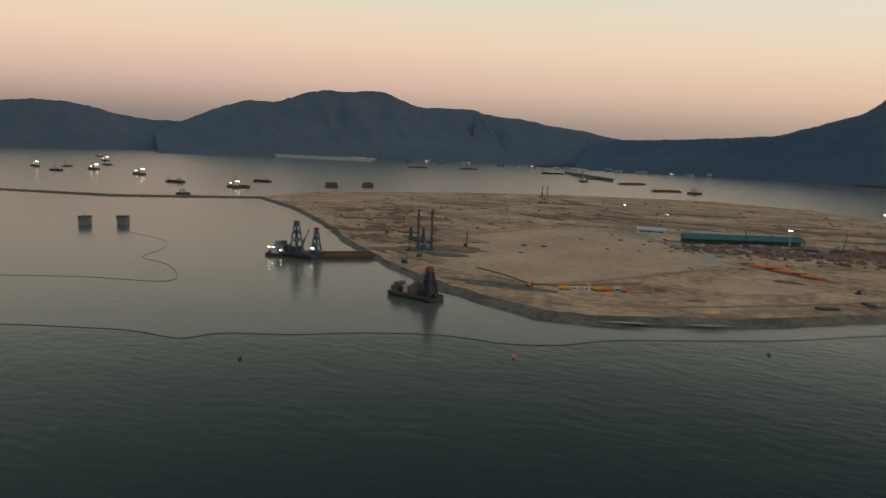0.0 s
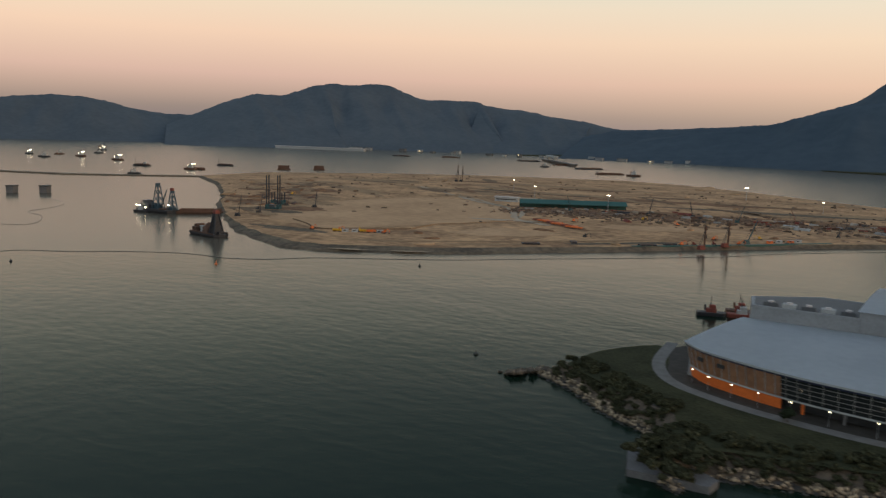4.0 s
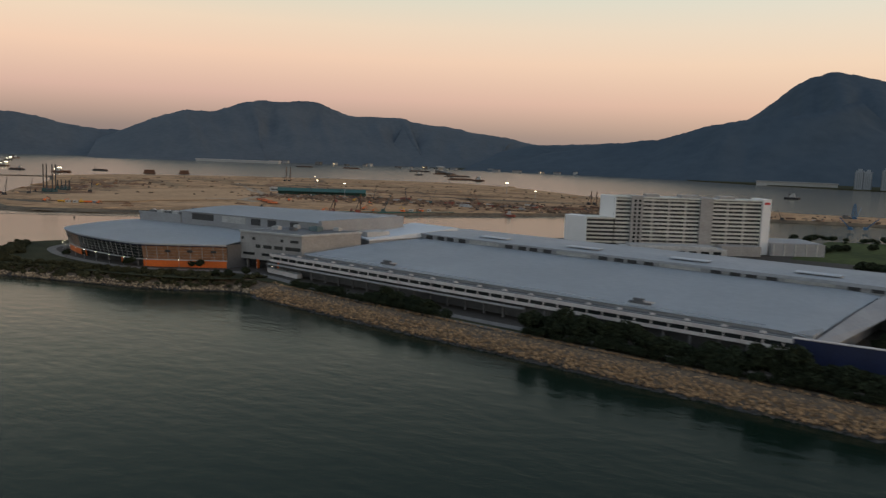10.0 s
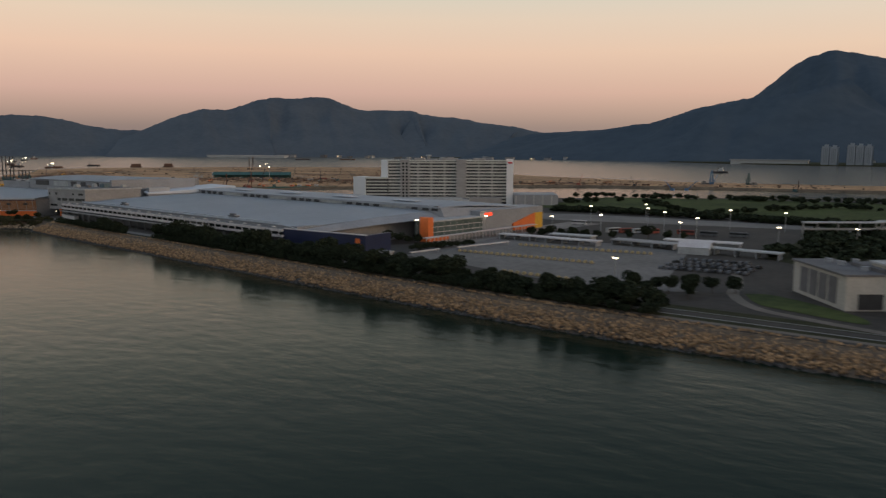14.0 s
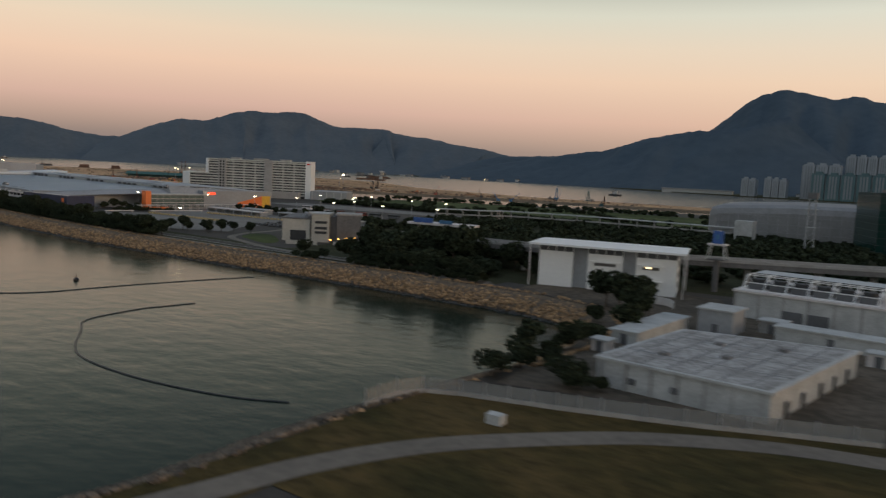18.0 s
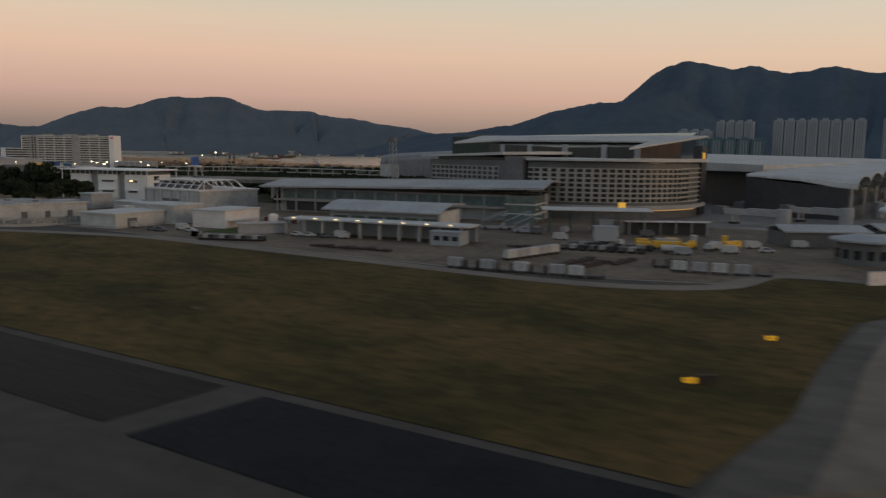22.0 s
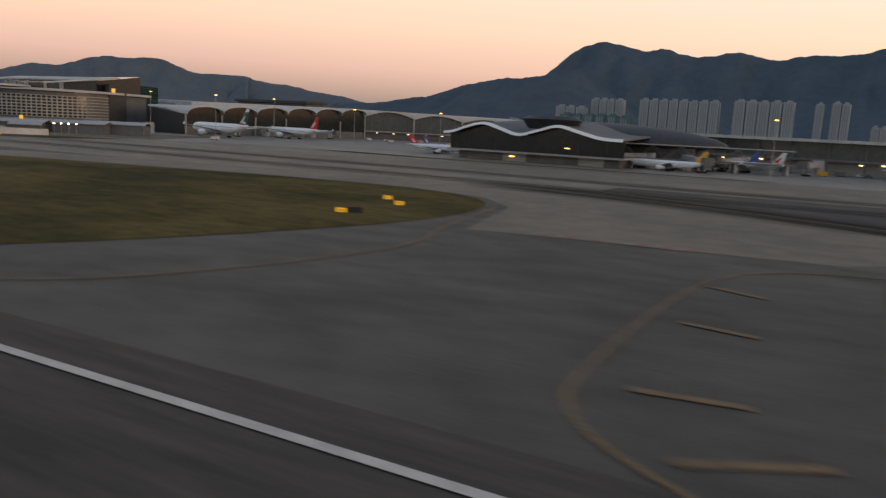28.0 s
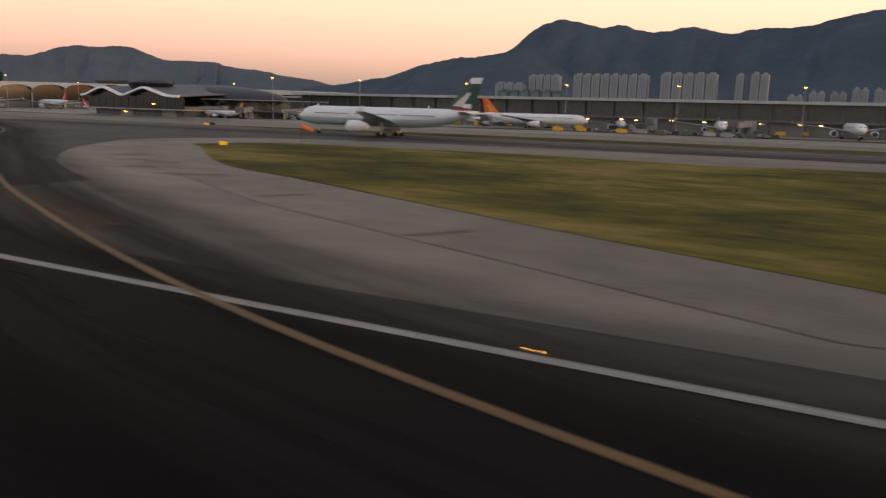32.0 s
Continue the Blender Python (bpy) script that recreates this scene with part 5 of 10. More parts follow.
for i in range(150):
    x, y = rnd.uniform(-560, 420), rnd.uniform(300, 980)
    if i < 95 and (not inside(x, y, ISLE_TOP) or inside(x, y, FIELD)):
        continue
    if i >= 95:
        u = rnd.random()
        x, y = -265 - 150 * u + rnd.gauss(0, 16), 372 + 190 * u + rnd.gauss(0, 16)
        if not inside(x, y, ISLE_TOP):
            continue
    mat = rnd.choice(["rut", "rustsoil", "sand", "sand2", "rut"] if i < 95 else ["rustsoil", "darksand", "rust", "rustsoil"])
    if mat not in HEAP:
        HEAP[mat] = finish("spoil_mound", heap_mesh(), mat, True)
    t = tagged(part("spoil_mound", HEAP[mat], None), "low mound of spoil on the sand", "mound", "spoil mounds on the works island")
    t.matrix_basis = pose(x, y, -1.3, 0, 0, rnd.uniform(0, 180))
    t.scale = (rnd.uniform(0.6, 2.4), rnd.uniform(0.6, 1.3), rnd.uniform(0.5, 1.1))
deb_v, deb_f = [], []
for i in range(2200):
    u, v = rnd.random(), rnd.gauss(0, 1)
    k = i % 5
    if k < 2:
        x, y = -120 + u * 290 + v * 14, 520 + 70 * u + rnd.gauss(0, 24)
    elif k == 2:
        x, y = 80 + u * 380 + v * 12, 600 + 70 * u + rnd.gauss(0, 28)
    elif k == 3:
        x, y = -128 + u * 75 + v * 6, 508 + 22 * u + rnd.gauss(0, 10)
    else:
        x, y = rnd.uniform(-520, 500), rnd.uniform(400, 900)
    if not inside(x, y, ISLE_TOP):
        continue
    a_, w, d, h = rnd.uniform(0, 3.1), rnd.uniform(0.5, 3.0), rnd.uniform(0.4, 1.1), rnd.uniform(0.3, 1.3)
    c, s_ = math.cos(a_), math.sin(a_)
    n0 = len(deb_v)
    for z, q in ((-1.4, 1.0), (-1.2 + h, 0.7)):
        for px, py in ((-w, -d), (w, -d), (w, d), (-w, d)):
            deb_v.append((x + (px * c - py * s_) * q, y + (px * s_ + py * c) * q, z))
    deb_f += [(n0, n0 + 1, n0 + 5, n0 + 4), (n0 + 1, n0 + 2, n0 + 6, n0 + 5), (n0 + 2, n0 + 3, n0 + 7, n0 + 6), (n0 + 3, n0, n0 + 4, n0 + 7), (n0 + 4, n0 + 5, n0 + 6, n0 + 7)]
me = bpy.data.meshes.new("site_debris")
me.from_pydata(deb_v, [], deb_f)
me.materials.append(M["debris"])
stuff(new("site_debris", me), "scattered brown stores and debris on the sand", "debris")
for x, y, tn, h in ((-70, 545, 20, 11), (-40, 560, 70, 13), (-10, 572, 140, 11), (25, 560, 30, 12), (60, 585, 200, 10), (-95, 540, 250, 12), (250, 640, 60, 10), (300, 650, 160, 9)):
    lattice_crane("crawler_crane", (x, y, -1.2), tn, h, 4.5, rnd.choice(["darksteel", "redrust", "tealsteel"]), "crawler crane working among the stores")
for x, y, tn, mat in ((-133, 316, 30, "orange"), (-122, 322, 140, "yellow"), (-108, 326, 10, "orange"), (-147, 309, 80, "orange"), (-250, 360, 0, "darksteel"), (40, 445, 70, "orange"), (60, 470, 200, "yellow"), (-20, 400, 30, "darksteel"),
                      (-60, 470, 60, "orange"), (-30, 520, 10, "yellow"), (0, 505, 150, "orange"), (95, 520, 90, "darksteel"), (-310, 420, 20, "darksteel"), (-330, 470, 70, "yellow"), (150, 610, 0, "darksteel"), (210, 660, 0, "orange")):
    excavator((x, y, -1.2), tn, mat)


def site_truck(at, turn, mat):
    t = thing("site_truck", "tipper truck parked on the sand", "truck", at, turn, "plant on the works island")
    part("cab", nb((1.6, -0.6, 0.4, 2.6, 0.6, 1.7)), mat, t)
    part("chassis", nb((-2.4, -0.5, 0.35, 2.5, 0.5, 0.6)), "darksteel", t)
    part("tipper_body", loft(bmesh.new(), [[(-2.5 - g, -0.6 - g, z), (1.4, -0.6 - g, z), (1.4, 0.6 + g, z), (-2.5 - g, 0.6 + g, z)] for z, g in ((0.6, 0), (1.7, 0.12))]), mat, t)
    for x in (-1.9, -1.0, 2.0):
        for y in (-0.55, 0.55):
            part("wheel", bar((x, y - 0.12, 0.32), (x, y + 0.12, 0.32), 0.32, 8), "tyre", t)
    return t


def site_cabin(at, turn, mat, l=3.4):
    t = thing("site_cabin", "small flat-roofed site cabin on the sand", "cabin", at, turn, "site cabins")
    part("body", nb((-l / 2, -0.75, 0, l / 2, 0.75, 1.5)), mat, t)
    part("roof", nb((-l / 2 - 0.1, -0.85, 1.5, l / 2 + 0.1, 0.85, 1.6)), "white", t)
    part("window", nb((-l * 0.3, -0.78, 0.7, l * 0.1, -0.74, 1.15)), "darkglass", t)
    return t


for k, (x, y, mat) in enumerate(((-131, 312.5, "yellow"), (-118, 321, "yellow"), (-115, 323, "orange"))):
    site_truck((x, y, -1.2), 30 + 8 * k, mat)
for x, y, mat in ((-127, 315, "offwhite"), (-122.5, 318, "offwhite"), (-111, 326, "grey"), (72, 462, "offwhite"), (77, 468, "orange"), (68, 457, "orange"), (80, 474, "offwhite")):
    site_cabin((x, y, -1.2), 33, mat)
# stacked girders, quay edge
for k in range(9):
    u = k / 8
    t = thing("girder_stack", "stack of orange steel girders on trestles", "girders", (-80 + 39 * u, 458 - 24 * u, -1.2), 20 + 25 * math.sin(k * 2.1), "girder stacks")
    for i in range(3):
        part("girder", nb((-4, i * 0.8 - 1.1, 0.5, 4, i * 0.8 - 0.8, 1.2), (-4, i * 0.8 - 1.2, 1.2, 4, i * 0.8 - 0.7, 1.3)), "orange" if k % 3 else "redrust", t)
    for x in (-2.6, 2.6):
        part("trestle", nb((x - 0.2, -1.4, 0, x + 0.2, 1.2, 0.5)), "rust", t)
structure("works_quay", ribbon_wall([(14, 384), (30, 402), (48, 424), (66, 446), (82, 468), (96, 484)], 2.4, SEA - 0.4, -0.9), "greensheet", "green sheet-piled edge of the works quay")
for x, y, tn, mat in ((33, 408, 60, "orange"), (46, 424, 120, "redrust"), (56, 436, 20, "orange"), (38, 414, 200, "redrust")):
    excavator((x, y, -1.2), tn, mat)
lattice_crane("quay_crane", (58, 446, -1.2), 50, 13, 6, "tealsteel", "teal crawler crane on the works quay", 1.4)
for x, y, l, tn in ((20, 392, 5, 45), (-14, 372, 4, 120), (28, 405, 4, 50), (-28, 350, 5, 40)):
    t = thing("pontoon", "dark rusted pontoon drawn up on the bank", "pontoon", (x, y, -1.3), tn, "pontoons on the bank")
    part("hull", hull_bm(l * 2, l * 0.8, 0, 1.0, 0.08), "darksteel", t)
    part("deck", nb((-l * 0.8, -l * 0.28, 1.0, l * 0.6, l * 0.28, 1.1)), "rust", t)


def lamp_mast(name, at, h, heads, mat="lamp", label="slim steel lighting mast, lamps lit", group="lighting masts", size=1.0):
    t = thing(name, label, "lamp mast", at, 0, group)
    part("pole", bar((0, 0, 0), (0, 0, h), 0.16 * size, 6, 0.09 * size), "steel", t)
    part("crossarm", nb((-heads * 0.4 * size, -0.07, h - 0.1, heads * 0.4 * size, 0.07, h + 0.1)), "steel", t)
    for i in range(heads):
        x = (i - (heads - 1) / 2) * 0.8 * size
        part("lamp_head", nb((x - 0.32 * size, -0.35 * size, h - 0.05, x + 0.32 * size, 0.3 * size, h + 0.25 * size)), mat, t, "lit lamp head")
    return t


for x, y, h, s in ((-72, 558, 11.5, 1.6), (-25, 800, 11, 2.2), (-237, 700, 10, 1.2), (-180, 640, 9, 1.2), (60, 700, 8, 1.2)):
    lamp_mast("works_light_mast", (x, y, -1.2), h + 1.2, 2, "lamp", "tall works light mast, lamps lit", "works island light masts", s)
for x, y, tn, k, mat, lit in ((-840, 668, 10, 1.2, "darksteel", False), (-734, 668, 20, 1.5, "rust", True), (-1289, 727, 0, 1.6, "darksteel", True), (-1156, 685, 30, 1.6, "darksteel", False), (-1277, 777, 60, 1.4, "rust", False),
                              (-1170, 759, 10, 1.7, "rust", True), (-1321, 884, 30, 1.5, "darksteel", False), (-677, 543, 60, 1.2, "darksteel", False), (-1021, 738, 15, 1.7, "rust", True), (-560, 1400, 40, 1.5, "darksteel", False),
                              (128, 512, 30, 0.8, "redrust", False), (-300, 1215, 10, 1.8, "rust", False), (240, 1150, 0, 1.6, "darksteel", False), (-1500, 1000, 20, 1.6, "darksteel", True), (-1750, 1150, 60, 1.6, "rust", False)):
    tug((x, y, SEA), tn, k, mat, lit)
for x, y, tn, l, mat, posts in ((-845, 666, 15, 28, "darksteel", True), (-735, 676, 20, 30, "rust", False), (-808, 788, 15, 28, "darksteel", True), (-685, 796, 40, 20, "rust", False), (-661, 846, 40, 18, "rust", False),
                                (-466, 1410, 60, 60, "darksteel", False), (-349, 1232, 40, 50, "rust", True), (-585, 1549, 60, 60, "rust", False), (-1098, 1613, 20, 50, "darksteel", False), (-995, 1695, 20, 50, "rust", True), (-760, 1700, 20, 60, "darksteel", True)):
    hopper_barge((x, y, SEA), tn, l, mat, posts)
for x, y in ((-489, 309), (-475, 329)):
    t = thing("caisson", "square dark concrete caisson standing in the water", "caisson", (x, y, SEA), 30, "caissons by the spit")
    part("body", nb((-3.2, -3.2, -0.4, 3.2, 3.2, 5.4)), "conc_dark", t)
    part("cap", nb((-3.6, -3.6, 5.4, 3.6, 3.6, 6.2)), "darksteel", t)
# far waterfront
t = thing("long_quay_shed", "long white waterfront shed below the hills", "shed", (-1620, 1840, SEA), 12, "far waterfront")
part("body", nb((-170, -8, 0, 170, 8, 7)), "offwhite", t)
part("roof", nb((-172, -9, 7, 172, 9, 8.5)), "white", t)
for i in range(46):
    k = i / 45
    x, y = -2600 + 3000 * k + rnd.uniform(-40, 40), 1900 + 330 * k + rnd.uniform(-40, 40)
    l, h = rnd.uniform(5, 16), rnd.uniform(4, 9)
    t = thing("waterfront_house", "small pale house on the far waterfront", "house", (x, y, SEA + 0.5), rnd.uniform(-15, 15), "far waterfront")
    part("wall", nb((-l, -6, 0, l, 6, h)), rnd.choice(["offwhite", "conc", "conc_dark", "grey"]), t)
    part("roof", nb((-l - 1, -7, h, l + 1, 7, h + 1.2)), rnd.choice(["conc_dark", "greydk", "offwhite"]), t)
    if i % 6 == 0:
        part("window_light", nb((-2, -6.3, h * 0.5, 2, -6, h * 0.5 + 2)), "lamp_dim", t)
t = thing("viaduct_works", "low bridge works reaching out from the far shore", "bridge", (-650, 1640, SEA), -52)
part("deck", nb((-190, -4, 4, 190, 4, 6)), "conc_dark", t)
for i in range(14):
    part("pier", nb((-185 + i * 28, -3, -0.5, -181 + i * 28, 3, 4)), "conc_dark", t)
part("launching_girder", nb((-120, -6, 14, -20, 6, 17), (-110, -3, 6, -104, 3, 14), (-36, -3, 6, -30, 3, 14)), "offwhite", t)

# ---- silt booms and buoys ----


def boom(pts, label="thin dark floating silt boom"):
    line = curve_pts(pts, 5)
    bm = bmesh.new()
    n = 6
    rings = []
    for i, (x, y) in enumerate(line):
        p, q = line[max(i - 1, 0)], line[min(i + 1, len(line) - 1)]
        d = Vector((q[0] - p[0], q[1] - p[1])).normalized()
        rings.append([(x - d.y * 0.15 * math.cos(k), y + d.x * 0.15 * math.cos(k), SEA + 0.04 + 0.12 * math.sin(k)) for k in (2 * math.pi * j / n for j in range(n))])
    return tagged(part("silt_boom", loft(bm, rings), "black"), label, "floating boom", "silt booms")


ENCLOSURE = [(-260, 128), (-226, 148), (-213, 153), (-197, 156), (-192, 169), (-173, 182.5), (-160, 196.5), (-139, 212.5), (-124, 217), (-112, 219), (-97, 229), (-84, 248), (-58, 269), (-33, 291), (-11, 317), (28, 360), (60, 400), (81, 434), (147, 516)]
boom(ENCLOSURE)
# Calmer water; part of the sky's reflection is in its base colour.
structure("calm_water", sheet(curve_pts(ENCLOSURE, 5) + [(262, 655), (360, 690), (520, 720), (900, 800), (2600, 2600), (-6400, 2600), (-6400, -3000), (-900, -240)], SEA + 0.012), "calm", "calm silty water inside the booms, reflected sky put into its pale colour")
boom([(-380, 150), (-343, 175), (-314, 197), (-279, 216), (-313, 242), (-344, 249), (-362, 276), (-391, 298), (-447, 308)])
boom([(545, 62), (552, 67), (558, 75), (560, 90), (563, 106), (567, 121)])
boom([(586, 90), (585, 84), (584.5, 79), (587, 68), (594, 63), (603, 57), (610, 54.5), (620, 54), (629, 55), (637, 57), (643, 60)])
for x, y, m_ in ((-165, 152, "black"), (-102, 206, "orange"), (-37, 264, "black"), (104, 233, "black"), (55, 165, "darkrock"), (548, 88, "black")):
    t = thing("marker_buoy", "small floating marker buoy", "buoy", (x, y, SEA), 0, "buoys")
    part("float", tube(bar((0, 0, -0.3), (0, 0, 0.35), 0.6, 8), (0, 0, 0.35), (0, 0, 0.6), 0.6, 8, 0.25), m_, t)
    part("topmark", bar((0, 0, 0.6), (0, 0, 1.5), 0.14, 6, 0.06), m_, t)

# ---- trees and shrubs ----


def crown_bm(rnd, n, r, h0, h1, leaf):
    """Many small leaf clumps in an uneven crown with gaps."""
    lobes = [(rnd.uniform(-0.55, 0.55) * r, rnd.uniform(-0.55, 0.55) * r, rnd.uniform(h0 + 0.3 * (h1 - h0), h1 - 0.2 * (h1 - h0)), rnd.uniform(0.45, 0.75) * r) for _ in range(7)]
    verts, faces = [], []
    for i in range(n):
        lx, ly, lz, lr = rnd.choice(lobes)
        a, u = rnd.uniform(0, 6.283), rnd.uniform(-1, 1)
        k = lr * rnd.uniform(0.72, 1.05)
        c = math.sqrt(1 - u * u)
        p = Vector((lx + k * c * math.cos(a), ly + k * c * math.sin(a), max(h0 * 0.6, lz + k * u * 0.75)))
        e = Vector((rnd.uniform(-1, 1), rnd.uniform(-1, 1), rnd.uniform(-1, 1))).normalized()
        f = e.orthogonal().normalized()
        g_ = e.cross(f)
        s = leaf * rnd.uniform(0.6, 1.4)
        b0 = len(verts)
        for q in (f * s, g_ * s * 0.8, -f * s, -g_ * s * 0.8):
            verts.append(p + q + e * rnd.uniform(-0.2, 0.2) * s)
        verts.append(p + e * s * 0.5)
        faces += [(b0, b0 + 1, b0 + 4), (b0 + 1, b0 + 2, b0 + 4), (b0 + 2, b0 + 3, b0 + 4), (b0 + 3, b0, b0 + 4)]
    me = bpy.data.meshes.new("crown")
    me.from_pydata([v[:] for v in verts], [], faces)
    me.materials.append(M["leaf"])
    return me


def make_tree(seed, h, r, n, leaf, name="tree", label="dark broadleaf tree with a dense crown"):
    rnd = random.Random(seed)
    t = thing(name, label, "tree", (0, 0, -60), 0, "trees on the airport shore")
    bm = bar((0, 0, -0.2), (0.1, 0, h * 0.45), 0.05 * h * 0.6, 6, 0.03 * h * 0.6)
    for i in range(5):
        a = i * 1.3 + rnd.random()
        tube(bm, (0.05, 0, h * rnd.uniform(0.25, 0.42)), (math.cos(a) * r * 0.6, math.sin(a) * r * 0.6, h * rnd.uniform(0.5, 0.8)), 0.013 * h, 5, 0.006 * h)
    part("trunk", bm, "bark", t)
    part("crown", crown_bm(rnd, n, r, h * 0.22, h, leaf), None, t)
    return t


TREES = [make_tree(40 + i, 4.6 + 0.5 * i, 2.3 + 0.25 * i, 1050, 0.36) for i in range(4)]
SHRUBS = [make_tree(60 + i, 2.2 + 0.3 * i, 1.5 + 0.2 * i, 520, 0.21, "shrub", "dense dark green shrub above the sea wall") for i in range(3)]
rnd = random.Random(77)


def plant(protos, x, y, z=0.0, k=1.0):
    c = copy_thing(rnd.choice(protos), pose(x, y, z, 0, 0, rnd.uniform(0, 360)))
    s = k * rnd.uniform(0.8, 1.2)
    c.scale = (s * rnd.uniform(0.9, 1.15), s, s * rnd.uniform(0.85, 1.15))
    return c


def wall_top(x):
    """The line of the sea wall's crest."""
    pts = [(213, 167), (228, 165), (260, 160.5), (291, 157), (320, 154), (352, 150.5), (385, 147), (429, 142), (483, 137.5), (536, 137), (600, 138), (640, 137)]
    return float(np.interp(x, [p[0] for p in pts], [p[1] for p in pts]))


for i in range(175):
    x = 236 + i * 2.2 + rnd.uniform(-0.8, 0.8)
    if 296 < x < 316 or 572 < x < 580 or 500 < x < 562:
        continue
    dense = x > 316
    for k in range(3 if dense and x < 500 else 2 if dense else 1):
        plant(SHRUBS if k == 0 or rnd.random() < 0.35 else TREES, x, wall_top(x) + 1.2 + k * 2.4 + rnd.uniform(-0.6, 0.8), 0, 0.85 if x < 500 else 0.65)
for i in range(14):
    x = 266 + i * 1.75
    plant(TREES, x, wall_top(x) + 2.6 + (i % 2) * 1.6, 0, 0.62)
cape = []
for i in range(1000):
    s = rnd.uniform(4, S_CAPE - 2)
    off = rnd.uniform(1.8, 12)
    x, y = on_shore(s, off)
    cape.append((x, y, rnd.uniform(0.12, 0.34), min(0.0, SEA + off * 0.42)))
for x, y in ((165, 158), (168, 158), (133, 156), (203, 164), (208, 165), (212, 168), (205, 167), (186, 168), (189, 169.5)):
    plant(TREES, x, y, 0, 0.5)
FOREST = [(572, 150), (578, 141), (612, 143), (624, 150), (624, 172), (600, 186), (575, 200), (568, 215), (566, 200), (576, 180)]
for i in range(210):
    x, y = rnd.uniform(545, 626), rnd.uniform(140, 215)
    if inside(x, y, FOREST):
        plant(TREES, x, y, 0, rnd.uniform(1.0, 1.4) if x < 606 else rnd.uniform(0.7, 1.0))


FAR_CROWNS = [crown_bm(random.Random(90 + i), 170, 2.5, 0.9, 4.8, 0.8) for i in range(3)]


def tree_belt(spots, label, mat="leaf"):
    """Far trees nobody could count, joined into one mesh."""
    protos = []
    for me in FAR_CROWNS:
        protos.append((np.array([v.co[:] for v in me.vertices]), [tuple(p.vertices) for p in me.polygons]))
    verts, faces, base = [], [], 0
    for x, y, k, *low in spots:
        pv, pf = rnd.choice(protos)
        a = rnd.uniform(0, 6.28)
        c, s = math.cos(a) * k * 1.25, math.sin(a) * k * 1.25
        verts.append(np.stack([pv[:, 0] * c - pv[:, 1] * s + x, pv[:, 0] * s + pv[:, 1] * c + y, pv[:, 2] * k - 0.6 * k + (low[0] if low else 0.0)], 1))
        faces += [tuple(i + base for i in f) for f in pf]
        base += len(pv)
    me = bpy.data.meshes.new("tree_belt")
    me.from_pydata(np.concatenate(verts).tolist(), [], faces)
    me.materials.append(M[mat])
    return stuff(new("tree_belt", me), label, "trees")


spots = []
for i in range(950):
    x, y = rnd.uniform(500, 690), rnd.uniform(176, 345)
    if not (640 < x and y < 186) and abs(y - (172 + max(0, x - 640) * 0.25)) > 7 and not (x < 540 and y < 235):
        spots.append((x, y, rnd.uniform(0.45, 0.9)))
tree_belt(spots, "dense dark trees beside the roads")
tree_belt(cape, "low dry scrub along the cape shore", "dryleaf")
spots = []
for i in range(900):
    k = rnd.random()
    u = rnd.random()
    if k < 0.62:
        x, y = 372 + 290 * u, 349 + 5 * math.sin(u * 9) + rnd.uniform(-5, 7) * (0.4 + u)
    elif k < 0.88:
        x, y = 330 + 400 * u, 470 + 90 * u + rnd.uniform(-14, 14)
    else:
        x, y = 350 + 260 * u, 400 + 35 * math.sin(u * 14) + 40 * u + rnd.uniform(-5, 5)
    spots.append((x, y, rnd.uniform(0.35, 0.75)))
tree_belt(spots, "dark tree belts across the golf course")
for x, y in ((484, 157), (488, 159), (491.5, 165), (495, 163), (499, 166), (503, 168), (507, 172), (492, 158), (500, 160), (418, 242), (421, 244), (424.5, 244.5), (428, 246), (432, 247.5), (436, 248), (440, 249.5), (445, 252), (450, 254), (456, 257), (462, 260), (467, 262)):
    plant(TREES, x, y, 0, 0.62)
for x, y in ((389, 194.5), (391.5, 197), (394, 199.5), (387, 191.5), (396, 202)):
    plant(TREES, x, y, 0, 0.72)
for i in range(22):
    u = i / 21
    plant(SHRUBS, 407.4 + 6.6 * u + rnd.uniform(-1.2, 1.2), 185 + 24 * u + rnd.uniform(-0.8, 0.8), 0, 0.72)
for x, y in ((660, 96), (657, 92), (661, 104), (664, 112), (655, 118), (661, 121), (662.4, 113), (661.2, 96), (662, 88), (701, 168), (704, 171), (698, 172), (708, 166)):
    plant(TREES, x, y, 0, rnd.uniform(0.5, 0.85))
for x, y, k in ((660.5, 76, 0.5), (659.5, 79, 0.55), (661, 82, 0.62), (663, 86, 0.5), (668.5, 79, 0.6), (670.5, 78, 0.5), (661, 90, 0.45)):
    plant(SHRUBS, x, y, 0, k * 2.1)
for x, y, k in ((650.4, 134, 0.95), (653.6, 132.6, 1.1), (656.8, 134.4, 0.95), (655, 136.5, 1.0), (672.6, 79, 0.5)):
    plant(TREES, x, y, 0, k)

# ---- ground round the exhibition halls ----
structure("scrub_ground", sheet(curve_pts([(82, 163), (100, 152), (114, 146), (118, 130), (126, 133), (150, 140), (190, 150), (214, 166), (200, 172), (170, 158), (148, 155), (128, 157), (112, 163), (104, 172), (100, 185), (94, 195), (84, 180), (82, 163)], 3)[:-1], 0.03), "scrub", "rough grass and scrub on the cape")
structure("service_road", strip(curve_pts([(96, 200), (99, 180), (106, 167), (118, 160.5), (132, 157), (150, 155.5), (172, 158), (196, 171), (212, 175), (240, 169), (300, 162), (372, 155), (410, 155), (430, 160)], 5), 3.2, 0.05), "lot", "pale service road round the arena")
structure("shore_path", strip(curve_pts([(236, 164.8), (300, 157.5), (372, 150), (429, 144), (483, 139.6), (536, 139), (600, 140), (622, 140)], 5), 1.8, 0.04), "path", "narrow path on the sea wall crest")
